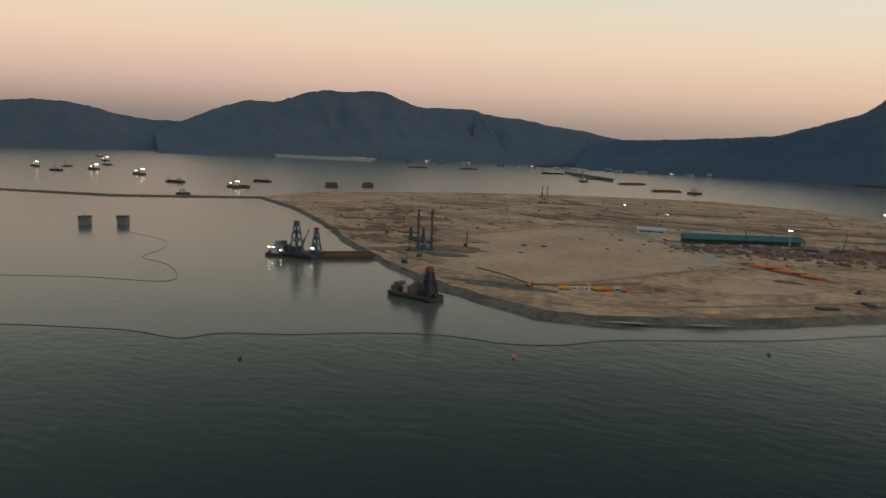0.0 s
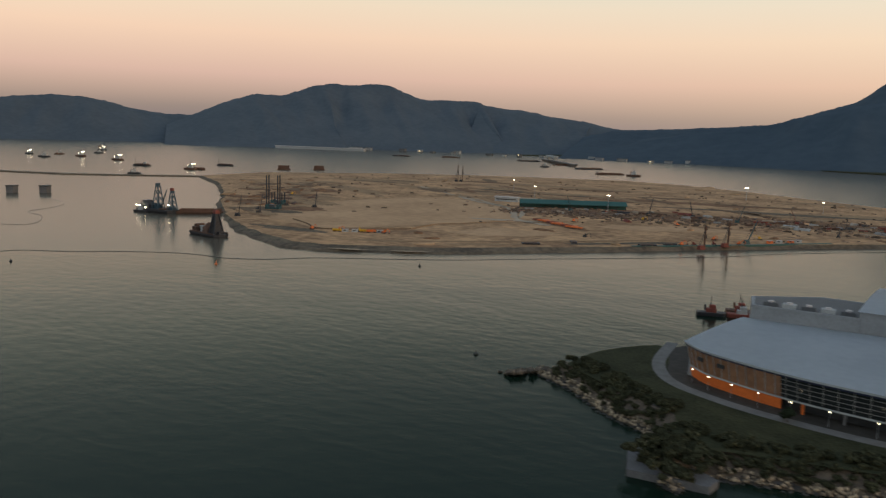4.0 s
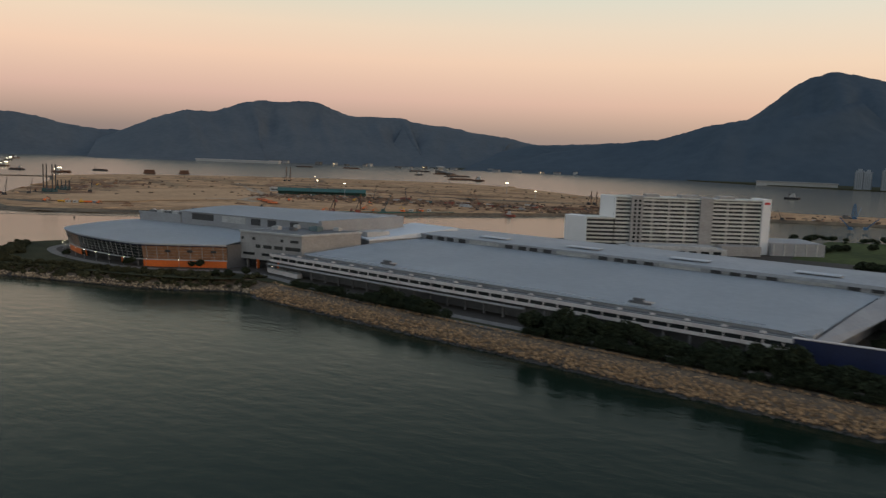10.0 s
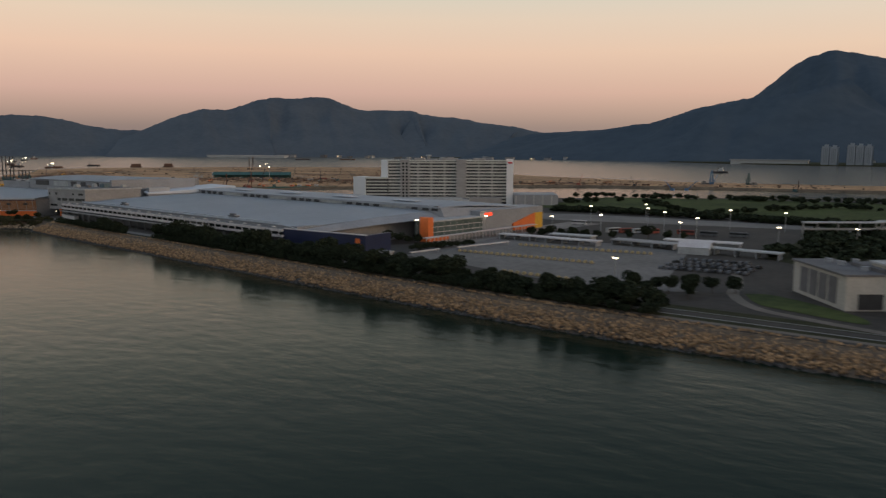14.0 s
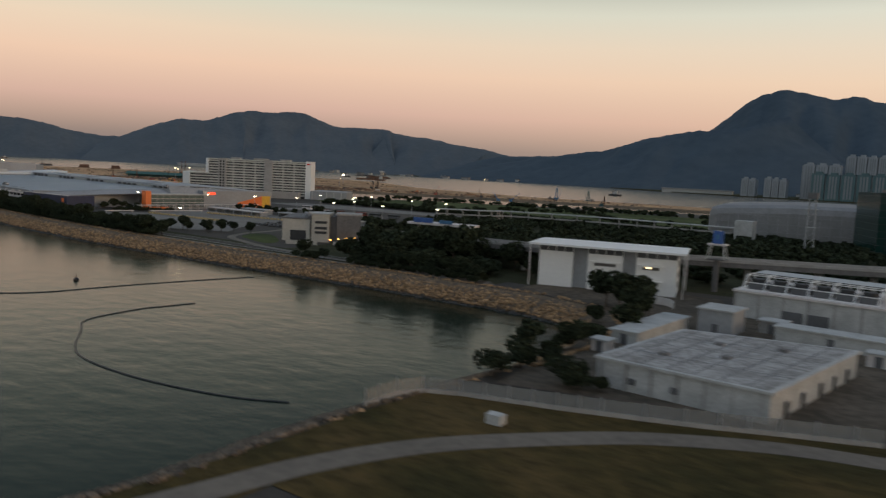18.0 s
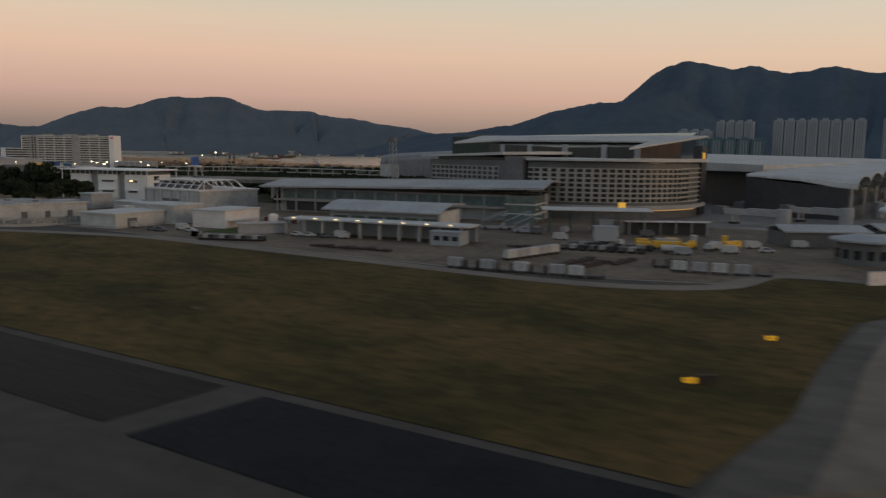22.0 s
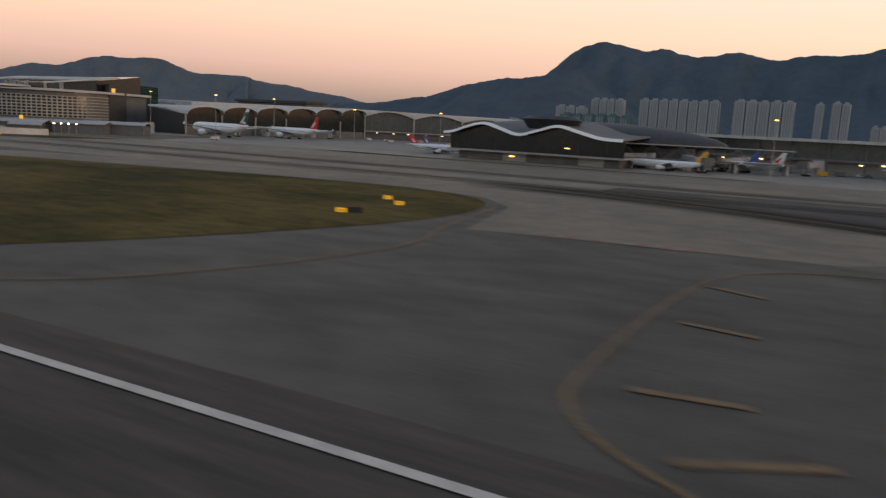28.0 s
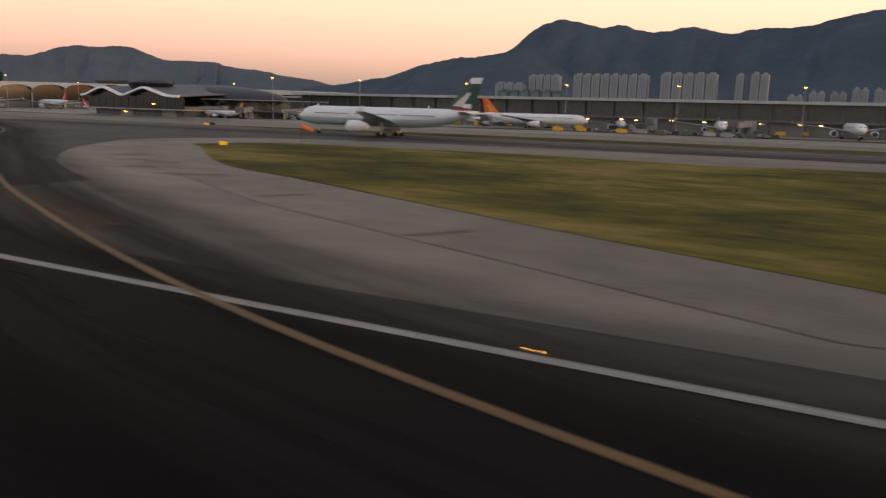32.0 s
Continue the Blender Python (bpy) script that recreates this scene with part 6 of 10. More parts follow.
structure("scrub_ground", sheet([(215, 168), (260, 161), (320, 155), (400, 146), (483, 138.5), (560, 138), (622, 140), (622, 148), (560, 150), (483, 152), (410, 153), (372, 153), (300, 160), (216, 172)], 0.02), "scrub", "planted verge above the sea wall")
structure("car_park", sheet([(411, 176), (431, 172), (481, 158), (500, 168), (488, 184), (478, 232), (452, 240), (411, 228)], 0.05), "lot", "pale concrete coach park")
structure("forecourt", sheet([(395, 205), (411, 200), (411, 240), (420, 300), (405, 300)], 0.05), "apron", "paved forecourt")
structure("road", sheet([(360, 310), (392, 305), (492, 325), (560, 335), (560, 345), (490, 344), (400, 340), (372, 332)], 0.05), "lot", "wide grey access road")
structure("golf_course", sheet([(345, 365), (490, 366), (640, 380), (690, 470), (560, 520), (420, 500), (350, 470)], 0.03), "lawn", "golf greens with dark tree belts")
structure("scrub_ground", sheet([(545, 345), (640, 355), (690, 380), (640, 378), (500, 364), (480, 346)], 0.02), "scrub", "planted ground beside the road")
structure("roundabout_lawn", sheet(curve_pts([(509, 172), (514, 162), (522, 158), (534, 154), (533, 160), (524, 168), (514, 174), (509, 172)], 4)[:-1], 0.08), "lawn", "small lawn inside the slip road")
structure("scrub_ground", sheet([(500, 232), (540, 205), (548, 146), (628, 146), (640, 165), (700, 172), (716, 200), (730, 240), (740, 300), (600, 345), (500, 340)], 0.03), "scrub", "dark wooded ground behind the sea wall")
structure("scrub_ground", sheet([(651, 0), (664, 34), (664, 48), (672, 60), (684, 70), (694, 75.5), (705, 80), (703, 82), (690, 77), (672, 70.5), (658.5, 66), (657.5, 56), (657.5, 45), (656.5, 30)], 0.03), "drygrass", "rough grass above the wall corner")
structure("scrub_ground", sheet([(628, 140), (650, 132), (660, 100), (662, 74), (700, 84), (704, 86), (709, 100), (700, 125), (690, 142), (672, 143), (664, 162), (628, 162)], 0.035), "dirt", "trodden dirt between the huts")
structure("slip_road", strip(curve_pts([(500, 200), (505, 182), (507, 170), (514, 158), (524, 153), (545, 147), (580, 143), (620, 141.5)], 5), 2.6, 0.06), "path", "curved slip road")

structure("crest_road", strip([(430, 149.5), (483, 145), (536, 144.5), (600, 145.5)], 3.2, 0.055), "road", "dark service road behind the sea wall")
for off, w in ((2.2, 0.35), (-2.3, 0.5)):
    structure("kerb_strip", strip([(430, 149.5 + off), (483, 145 + off), (536, 144.5 + off), (600, 145.5 + off)], w, 0.09), "conc", "pale kerb of the service road")
# ---- arena hall ----
LINE = curve_pts([(108, 174), (113, 169.3), (120, 166.2), (128, 163.6), (137, 161.6), (148, 160.4), (159, 160), (170, 161), (182, 168.7), (193.5, 177)], 4)
BACK_A = [(113.5 + 80 * i / (len(LINE) - 1), 199.6 + 3.2 * i / (len(LINE) - 1)) for i in range(len(LINE))]
arena = thing("arena_hall", "low arena hall with curved glass front and orange plinth", "hall", (150, 190, 0))
arena.matrix_basis = Matrix.Identity(4)


def wall_strip(line, z0, z1, out0=0.0, out1=0.0, thick=0.35):
    """A wall along a plan line that may lean outwards."""
    bm = bmesh.new()
    rings = []
    for i, p in enumerate(line):
        a, b = Vector(line[max(i - 1, 0)][:2]), Vector(line[min(i + 1, len(line) - 1)][:2])
        d = (b - a).normalized()
        n = Vector((d.y, -d.x))
        q0, q1 = Vector(p[:2]) + n * out0, Vector(p[:2]) + n * out1
        rings.append([(q0.x, q0.y, z0), (q1.x, q1.y, z1), (q1.x - n.x * thick, q1.y - n.y * thick, z1), (q0.x - n.x * thick, q0.y - n.y * thick, z0)])
    loft(bm, rings)
    bmesh.ops.recalc_face_normals(bm, faces=bm.faces[:])
    return bm


NL = len(LINE)
# Centre plinth: near-black set-back wall paints the shaded void under the overhang.
segs = ((0, 13, "orange", "warmglass"), (13, 28, "louvre", "darkglass"), (28, NL - 1, "orange", "warmglass"))
for i0, i1, low, high in segs:
    seg = LINE[i0:i1 + 1]
    part("plinth", wall_strip(seg, 0, 2.5, -0.6 if low == "orange" else -3.0, -0.3 if low == "orange" else -3.0), low, arena)
    part("glazed_wall", wall_strip(seg, 2.5, 7.7, -0.4, 0.9), high, arena)
part("soffit_slab", wall_strip(LINE, 2.35, 2.65, -0.1, -0.1, 3.2), "offwhite", arena)
part("fascia", wall_strip(LINE, 7.7, 8.25, 1.3, 1.6, 0.5), "roofmetal", arena)
part("eave_band", wall_strip(LINE, 7.25, 7.72, 0.95, 1.1, 0.4), "navy", arena)
for i in range(NL - 1):
    p, q = Vector(LINE[i]), Vector(LINE[i + 1])
    d = (q - p).normalized()
    n = Vector((d.y, -d.x))
    m = p.lerp(q, 0.5)
    k0, k1 = m + n * -0.25, m + n * 1.05
    part("mullion", bar((k0.x, k0.y, 2.5), (k1.x, k1.y, 7.7), 0.07 if 12 < i < 28 else 0.1, 4), "conc", arena)
for zz, o in ((3.6, 0.02), (4.6, 0.28), (5.6, 0.53), (6.6, 0.78)):
    part("transom", wall_strip(LINE[13:], zz, zz + 0.06, o, o, 0.12), "conc", arena)
for i in (15, 18, 21, 24, 27):
    p = LINE[i]
    part("column", bar((p[0], p[1] + 1.0, 0), (p[0], p[1] + 0.6, 2.5), 0.3, 8), "orange" if i in (15, 24) else "conc_dark", arena)
for i in (3, 6, 30, 32, 34):
    p, q = LINE[i], LINE[i + 1]
    d = (Vector(q) - Vector(p)).normalized()
    c = Vector(p).lerp(Vector(q), 0.5)
    t = part("window_vent", nb((-0.9, -0.15, 0, 0.9, 0.15, 0.85)), "louvre", arena)
    t.matrix_basis = pose(c.x + d.y * 0.68, c.y - d.x * 0.68, 5.2, 0, 0, math.degrees(math.atan2(d.y, d.x)))
bm = bmesh.new()
rows_ = []
for i, p in enumerate(LINE):
    a, b = Vector(LINE[max(i - 1, 0)]), Vector(LINE[min(i + 1, NL - 1)])
    d = (b - a).normalized()
    e = Vector(p) + Vector((d.y, -d.x)) * 1.5
    r_ = []
    for k in range(9):
        u = k / 8
        q = e.lerp(Vector(BACK_A[i]), u)
        r_.append(bm.verts.new((q.x, q.y, 8.27 + 1.9 * math.sin(u * 1.57))))
    rows_.append(r_)
for r0, r1 in zip(rows_, rows_[1:]):
    for k in range(8):
        bm.faces.new((r0[k], r1[k], r1[k + 1], r0[k + 1]))
bmesh.ops.solidify(bm, geom=bm.faces[:], thickness=0.25)
part("roof", bm, "roofmetal", arena)
part("end_wall", pris([(108, 174), (112, 174), (115, 204), (111, 204)], 0, 8), "grey", arena)
part("end_wall", pris([(190, 178), (193.5, 177.2), (195, 200), (190, 200)], 0, 8), "greydk", arena)
hb = thing("arena_flytower", "grey plant hall rising behind the arena roof", "hall", (150, 230, 0))
hb.matrix_basis = Matrix.Identity(4)
part("wall", pris([(115.5, 199.4), (139.5, 201), (139.5, 226), (128, 226), (112, 214)], 0, 13.2), "grey", hb)
part("hall_wall", pris([(139.5, 201.5), (210, 204), (212, 204.2), (216.5, 246), (206, 258), (142, 246)], 0, 15.3), "grey", hb)
bm = bmesh.new()
gr = []
for i in range(15):
    row = []
    for j in range(9):
        u, v = i / 14, j / 8
        x, y = 139 + 72.4 * u + (1.5 + 3.5 * u) * v, 200.8 + 2.6 * u + (34 + 9 * u) * v
        row.append(bm.verts.new((x, y, 15.35 + 1.15 * math.sin(v * 2.3) - 0.5 * u * v)))
    gr.append(row)
for i in range(14):
    for j in range(8):
        bm.faces.new((gr[i][j], gr[i + 1][j], gr[i + 1][j + 1], gr[i][j + 1]))
bmesh.ops.solidify(bm, geom=bm.faces[:], thickness=0.25)
part("roof", bm, "roofmetal", hb)
part("end_parapet", pris([(211.4, 203.4), (212.6, 203.6), (217.4, 247), (216.2, 247)], 11.0, 16.2), "grey", hb)
part("parapet", pris([(115.3, 199.2), (139.5, 200.8), (139.5, 201.2), (115.3, 199.7)], 13.2, 13.8), "grey", hb)
part("flat_roof", pris([(116, 200), (139, 201.4), (139, 225), (128, 225), (113, 214)], 13.2, 13.26), "greydk", hb)
for x0, x1, mt in ((145.8, 157.7, "louvre"), (162.5, 175, "offwhite"), (178, 182.6, "louvre"), (186.4, 190.4, "louvre"), (197.5, 201.4, "louvre")):
    y0, y1 = 201.5 + (x0 - 139.5) * 0.0355, 201.5 + (x1 - 139.5) * 0.0355
    part("wall_panel", pris([(x0, y0 - 0.25), (x1, y1 - 0.25), (x1, y1 + 0.2), (x0, y0 + 0.2)], 12.3, 14.7), mt, hb)
for i in range(5):
    t = thing("air_handler", "white rooftop air handling unit", "air unit", (119 + i * 4.4, 204 + i * 0.3, 13.26), 4, "air units on the plant hall roof")
    part("casing", nb((-1.6, -1.2, 0, 1.6, 1.2, 1.0)), "offwhite" if i % 2 else "greydk", t)
    part("fan_cowl", bar((0, 0, 1.0), (0, 0, 1.35), 0.7, 10), "white", t)
ax = thing("annex_block", "grey four-storey concrete annex with window bands", "building", (206, 195, 0))
ax.matrix_basis = Matrix.Identity(4)
P0, P1, P2, P3 = (193.5, 183), (219, 186.5), (224.5, 211), (197, 206)
part("wall", pris([P0, P1, P2, P3], 3.2, 12.3), "conc", ax)
part("ground_floor", pris([(195, 186.5), (218, 189.5), (222, 209), (198, 205)], 0, 3.2), "louvre", ax)
part("parapet", pris([(193.2, 182.7), (219.4, 186.2), (224.9, 211.3), (196.8, 206.3)], 12.3, 12.9), "offwhite", ax)
part("roof_deck", pris([(194.2, 183.8), (218.4, 187.1), (223.6, 210.3), (197.6, 205.3)], 12.9, 12.94), "greydk", ax)
for lo, hi, spans in ((9.9, 10.8, ((0.02, 0.06), (0.2, 0.25), (0.66, 0.71), (0.82, 0.95))), (7.2, 8.4, ((0.26, 0.34), (0.38, 0.52), (0.56, 0.70), (0.74, 0.98))), (4.6, 5.5, ((0.05, 0.24), (0.36, 0.52), (0.56, 0.68)))):
    for a_, b_ in spans:
        x0, y0, x1, y1 = 193.5 + 25.5 * a_, 183 + 3.5 * a_, 193.5 + 25.5 * b_, 183 + 3.5 * b_
        part("window", pris([(x0, y0 - 0.06), (x1, y1 - 0.06), (x1, y1 + 0.2), (x0, y0 + 0.2)], lo, hi), "darkglass", ax)
for i in range(6):
    x = 195.5 + i * 4.4
    part("column", nb((x, 184 + i * 0.55, 0, x + 0.7, 184.7 + i * 0.55, 3.2)), "orange" if i in (1, 3) else "conc_dark", ax)
for x, y, lx, ly, h, mt in ((201, 193, 3, 2, 1.2, "offwhite"), (207, 195, 2.5, 1.5, 0.9, "greydk"), (213, 200, 4, 3, 1.6, "tealglass"), (218, 206, 2.5, 2, 1.0, "offwhite"), (204, 200, 2, 1.5, 1.4, "offwhite")):
    t = tagged(part("roof_plant", nb((x - lx / 2, y - ly / 2, 12.95, x + lx / 2, y + ly / 2, 12.95 + h), (x - lx / 3, y - ly / 3, 12.95 + h, x + lx / 3, y + ly / 3, 13.15 + h)), mt), "small rooftop plant box on the annex", "roof plant", "annex roof plant")
st_ = thing("link_roof", "sloping pale roofs linking the halls", "roof", (222, 235, 0))
st_.matrix_basis = Matrix.Identity(4)
part("wall", pris([(212, 222), (226, 214), (236, 256), (214, 260)], 0, 9.6), "grey", st_)
part("roof", pris([(211, 221), (226.5, 213), (237, 257), (213, 261)], 9.6, lambda x, y: 10.1 + (y - 213) * 0.05), "roofmetal", st_)
part("skylight", pris([(217, 219), (223, 216.5), (226, 226), (219, 228)], 9.8, 12.2), "rooflight", st_)
for i in range(4):
    t = thing("wrapped_pallet_stack", "white sheeted stack of containers by the service road", "container", (211.5 + i * 4.2, 181 - i * 0.9, 0), -8, "white containers by the hall")
    part("body", nb((-1.95, -1.0, 0.1, 1.95, 1.0, 1.5)), "white", t)
    part("lid", nb((-2.0, -1.05, 1.5, 2.0, 1.05, 1.62)), "offwhite", t)

# ---- long exhibition hall ----
HX, HY, HA = 211.0, 180.0, -6.17
hall = thing("exhibition_hall", "very long exhibition hall with a broad pale blue-grey metal roof", "hall", (HX, HY, 0), HA)
part("wall", nb((14, 3.4, 0, 166, 60, 7.2)), "grey", hall)
bm = bmesh.new()
NX, NY = 46, 18
gr = []
for i in range(NX + 1):
    row = []
    for j in range(NY + 1):
        u = j / NY
        x = 13 + (153 + 3.5 * u) * i / NX
        z = 7.35 + 1.9 * math.sin(u * 1.5)
        fall = max(0.0, (x - 158) / 9)
        row.append(bm.verts.new((x, 2.8 + 57.4 * u, z - 0.9 * fall * fall * (1 - 0.6 * u))))
    gr.append(row)
for i in range(NX):
    for j in range(NY):
        bm.faces.new((gr[i][j], gr[i + 1][j], gr[i + 1][j + 1], gr[i][j + 1]))
bmesh.ops.solidify(bm, geom=bm.faces[:], thickness=0.3)
part("roof", bm, "roofmetal", hall)
part("roof_edge_rail", nb((13, 3.4, 7.75, 157, 3.55, 8.0)), "roofseam", hall)
part("end_eave", loft(bmesh.new(), [[(166.3, 3, 6.2), (168.2, 3, 4.6), (167.8, 3, 4.3), (166.1, 3, 5.9)], [(168.5, 32, 8.2), (172.6, 32, 6.2), (172.2, 32, 5.9), (168.3, 32, 7.9)], [(170, 60, 9.0), (176, 60, 7.0), (175.6, 60, 6.7), (169.8, 60, 8.7)], [(175.5, 60.2, 10.6), (177.5, 60.2, 7.0), (177, 60.2, 6.7), (175, 60.2, 10.3)], [(180.5, 104, 8.6), (182, 104, 6.4), (181.6, 104, 6.2), (180.2, 104, 8.3)]]), "grey", hall)
part("end_wall", pris([(158, 4), (166, 4), (168, 32), (169.5, 60), (174, 60.2), (178, 102), (166, 102)], 0, lambda x, y: 5.6 + min(y, 60) * 0.035), "grey", hall)
part("clerestory_wall", nb((8, 60, 8.6, 174.4, 61, 11.1)), "grey", hall)
bm = bmesh.new()
rings = []
for j in range(9):
    v = j / 8
    y, z, xr = 59.4 + 45.6 * v, 11.2 + 0.5 * math.sin(min(v * 5, 1.57)) - 2.4 * v * v, 175.2 + 5.6 * v
    rings.append([(6, y, z), (xr - 14, y, z), (xr - 5, y, z - 0.1), (xr, y, z - 0.75), (xr, y, z - 1.05), (6, y, z - 0.35)])
part("clerestory_roof", loft(bm, rings), "greyroof", hall)
for i in range(5):
    x = 2 + i * 36
    if i:
        part("pale_panel", nb((x, 59.82, 9.3, x + 12.5, 60.02, 10.9)), "offwhite", hall)
        part("roof_light", nb((x + 1, 64, 11.75, x + 13, 68, 12.0)), "roofseam", hall)
    for k in (15.5, 21, 25.5, 31):
        if x + k < 172:
            part("louvre", nb((x + k, 59.82, 9.2, x + k + 3.0, 60.02, 10.9)), "louvre", hall)
part("rear_wall", nb((8, 61, 0, 174, 102, 8.0)), "greydk", hall)
# front gallery
gal = thing("front_gallery", "raised white glazed gallery along the hall front", "gallery", (HX, HY, 0), HA)
part("upper_band", nb((0, -0.3, 5.75, 163, 3.2, 6.55)), "white", gal)
part("window_band", nb((0.3, -0.05, 4.75, 162.7, 3.0, 5.75)), "darkglass", gal)
part("lower_band", nb((0, -0.3, 4.0, 163, 3.2, 4.75)), "white", gal)
part("deck_gravel", nb((0.3, 0.1, 6.55, 162.7, 3.1, 6.6)), "greydk", gal)
part("handrail", nb((0, -0.28, 6.85, 163, -0.2, 6.93)), "steel", gal)
wnd = finish("mullion", nb((-0.12, -0.28, 4.75, 0.12, 0.0, 5.75)), "white")
for i in range(41):
    o = part("mullion", wnd, None, gal)
    o.location = (1.4 + i * 4.0, 0, 0)
vent = finish("roof_vent", nb((-0.55, -0.45, 6.6, 0.55, 0.45, 6.9), (-0.4, -0.3, 6.9, 0.4, 0.3, 7.05)), "white")
for i in range(20):
    o = part("roof_vent", vent, None, gal)
    o.location = (5 + i * 8, 1.2, 0)
pst = finish("column", nb((-0.25, -0.2, 0, 0.25, 0.3, 4.0)), "conc_dark")
for i in range(27):
    o = part("column", pst, None, gal)
    o.location = (2 + i * 6.1, 0.2, 0)
part("undercroft_wall", nb((1, 2.9, 0, 162, 3.3, 4.0)), "greydk", gal)
part("lower_canopy", nb((0, -1.6, 3.1, 100, 0, 3.35)), "conc", gal)
for x in (48, 128):
    t = thing("gondola_rig", "white roof maintenance gondola on rails", "gondola", (HX + x * math.cos(radians(HA)) - 5.6 * math.sin(radians(HA)), HY + x * math.sin(radians(HA)) + 5.6 * math.cos(radians(HA)), 7.75), HA, "roof gondolas")
    part("carriage", nb((-2.6, -0.6, 0.1, 2.6, 0.6, 0.6), (-1.6, -0.5, 0.6, 1.0, 0.5, 1.3)), "greydk", t)
    part("jib", nb((1.0, -0.3, 0.6, 3.4, 0.3, 0.95)), "white", t)
hoard = thing("navy_hoarding", "long navy-blue screen wall with a small orange emblem", "screen wall", (373, 163, 0), 1.5)
part("screen", nb((0, 0, 1.6, 33, 0.8, 6.6)), "navy", hoard)
part("cap", nb((-0.1, -0.1, 6.6, 33.1, 0.9, 6.8)), "white", hoard)
part("base_band", nb((0, -0.15, 0.9, 27, 0.8, 1.6)), "conc", hoard)
part("side_return", nb((32.2, 0.8, 0, 33, 12, 6.6)), "navy", hoard)
part("emblem", nb((29.2, -0.06, 4.0, 31.0, 0, 5.6)), "orange", hoard)
part("footing", nb((0, 0.1, 0, 33, 0.7, 0.9)), "greydk", hoard)
fo = thing("entrance_foyer", "glazed entrance foyer with orange towers at the hall's end", "foyer", (392, 208, 0), 82)
part("glass_wall", nb((0, -6, 1.2, 27, 2, 6.6)), "paleglass", fo)
part("base", nb((9, -5.8, 0, 27, 2, 1.2)), "conc", fo)
part("orange_base", nb((0, -5.9, 0, 9, 2, 1.2)), "orange", fo)
part("roof", nb((-1, -6.6, 6.6, 28, 2, 7.1)), "offwhite", fo)
part("orange_tower", nb((-2.5, -7, 0, 0, -3, 8.4)), "orange", fo)
for i in range(9):
    part("mullion", nb((i * 3.2, -6.12, 1.2, i * 3.2 + 0.12, -5.98, 6.6)), "conc", fo)
for z in (3.0, 4.8):
    part("transom", nb((0, -6.12, z, 27, -5.98, z + 0.18)), "white", fo)
part("grey_block", nb((27, -5, 0, 66, 6, 8.8)), "grey", fo)
part("orange_block", pris([(46, -5.6), (60, -5.6), (60, -4.9), (46, -4.9)], 0.3, lambda x, y: 3.0 + (x - 46) * 0.24), "orange", fo)
part("yellow_block", nb((60, -5.6, 0.3, 65, -4.9, 6.4)), "yellow", fo)
part("sign", nb((29.5, -5.25, 6.9, 33.5, -5.0, 8.0)), "tail_red", fo)
for i in range(16):
    t = thing("canopy_bay", "small white canopy bay on the forecourt", "canopy", (402 + i * 0.42, 200 + i * 4.0, 0), 82, "forecourt canopy bays")
    part("roof", nb((-1.7, -1.1, 2.2, 1.7, 1.1, 2.4)), "white", t)
    for y in (-0.9, 0.9):
        part("post", nb((-0.1, y - 0.1, 0, 0.1, y + 0.1, 2.2)), "white", t)

# ---- slab hotel ----
ha = thing("slab_hotel", "long white slab hotel with horizontal balcony bands", "hotel", (262.6, 328.6, 0), 32.6)
# Near-black cores darken the gaps between the pale balcony bands.
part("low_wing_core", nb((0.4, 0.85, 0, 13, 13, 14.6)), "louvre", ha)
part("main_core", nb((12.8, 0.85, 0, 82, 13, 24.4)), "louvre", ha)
for i in range(8):
    part("floor_band", nb((0.4, 0, 1.6 + i * 1.8, 12.8, 0.9, 2.35 + i * 1.8)), "hotelband", ha)
for x0, x1 in ((13.4, 20.4), (25.8, 52.2), (58, 80.8)):
    for i in range(13):
        part("floor_band", nb((x0, 0, 1.6 + i * 1.8, x1, 0.9, 2.35 + i * 1.8)), "hotelband", ha)
        part("railing", nb((x0, -0.05, 2.6 + i * 1.8, x1, 0.0, 2.66 + i * 1.8)), "hotelband", ha)
for x0, x1 in ((20.4, 25.8), (52.2, 58)):
    part("stair_shaft", nb((x0, -0.8, 0, x1, 13, 25.3)), "conc", ha)
for i in range(12):
    for x in (21.6, 23.6):
        part("shaft_window", nb((x, -0.9, 2.2 + i * 1.85, x + 1.1, -0.78, 3.3 + i * 1.85)), "darkglass", ha)
for x0, x1 in ((30, 31), (37.6, 38.6), (45.2, 46.2), (64.6, 65.6), (72.2, 73.2)):
    part("fin_wall", nb((x0, 0.2, 1.6, x1, 0.95, 24.2)), "conc", ha)
part("end_pier", nb((80.8, -0.6, 0, 84.6, 13, 25.6)), "fascia", ha)
part("end_wall", pris([(-8.2, 9.6), (0.4, -0.2), (0.4, 13), (-4, 16)], 0, 15.2), "fascia", ha)
part("step_wall", pris([(8.2, 9.4), (13.4, -0.2), (13.4, 13), (9, 14)], 14.6, 25.0), "fascia", ha)
part("roof_slab", nb((13.2, -0.4, 24.4, 81, 13.4, 25.0)), "hotelband", ha)
part("roof_slab", nb((0.2, -0.4, 14.6, 13.2, 13.4, 15.1)), "hotelband", ha)
for x, w in ((28, 6), (44, 9), (62, 7)):
    part("roof_plant", nb((x, 3, 25.0, x + w, 9, 26.2)), "conc", ha)
for x, z in ((33, 21.4), (47, 19.6), (61, 21.4), (67, 19.6), (75, 21.4), (35, 10.6), (70, 8.8)):
    part("lit_window", nb((x, 0.7, z, x + 0.8, 0.85, z + 0.5)), "lamp_dim", ha)
part("emblem", nb((81.6, -0.72, 23.2, 84.0, -0.58, 24.2)), "plane_red", ha)
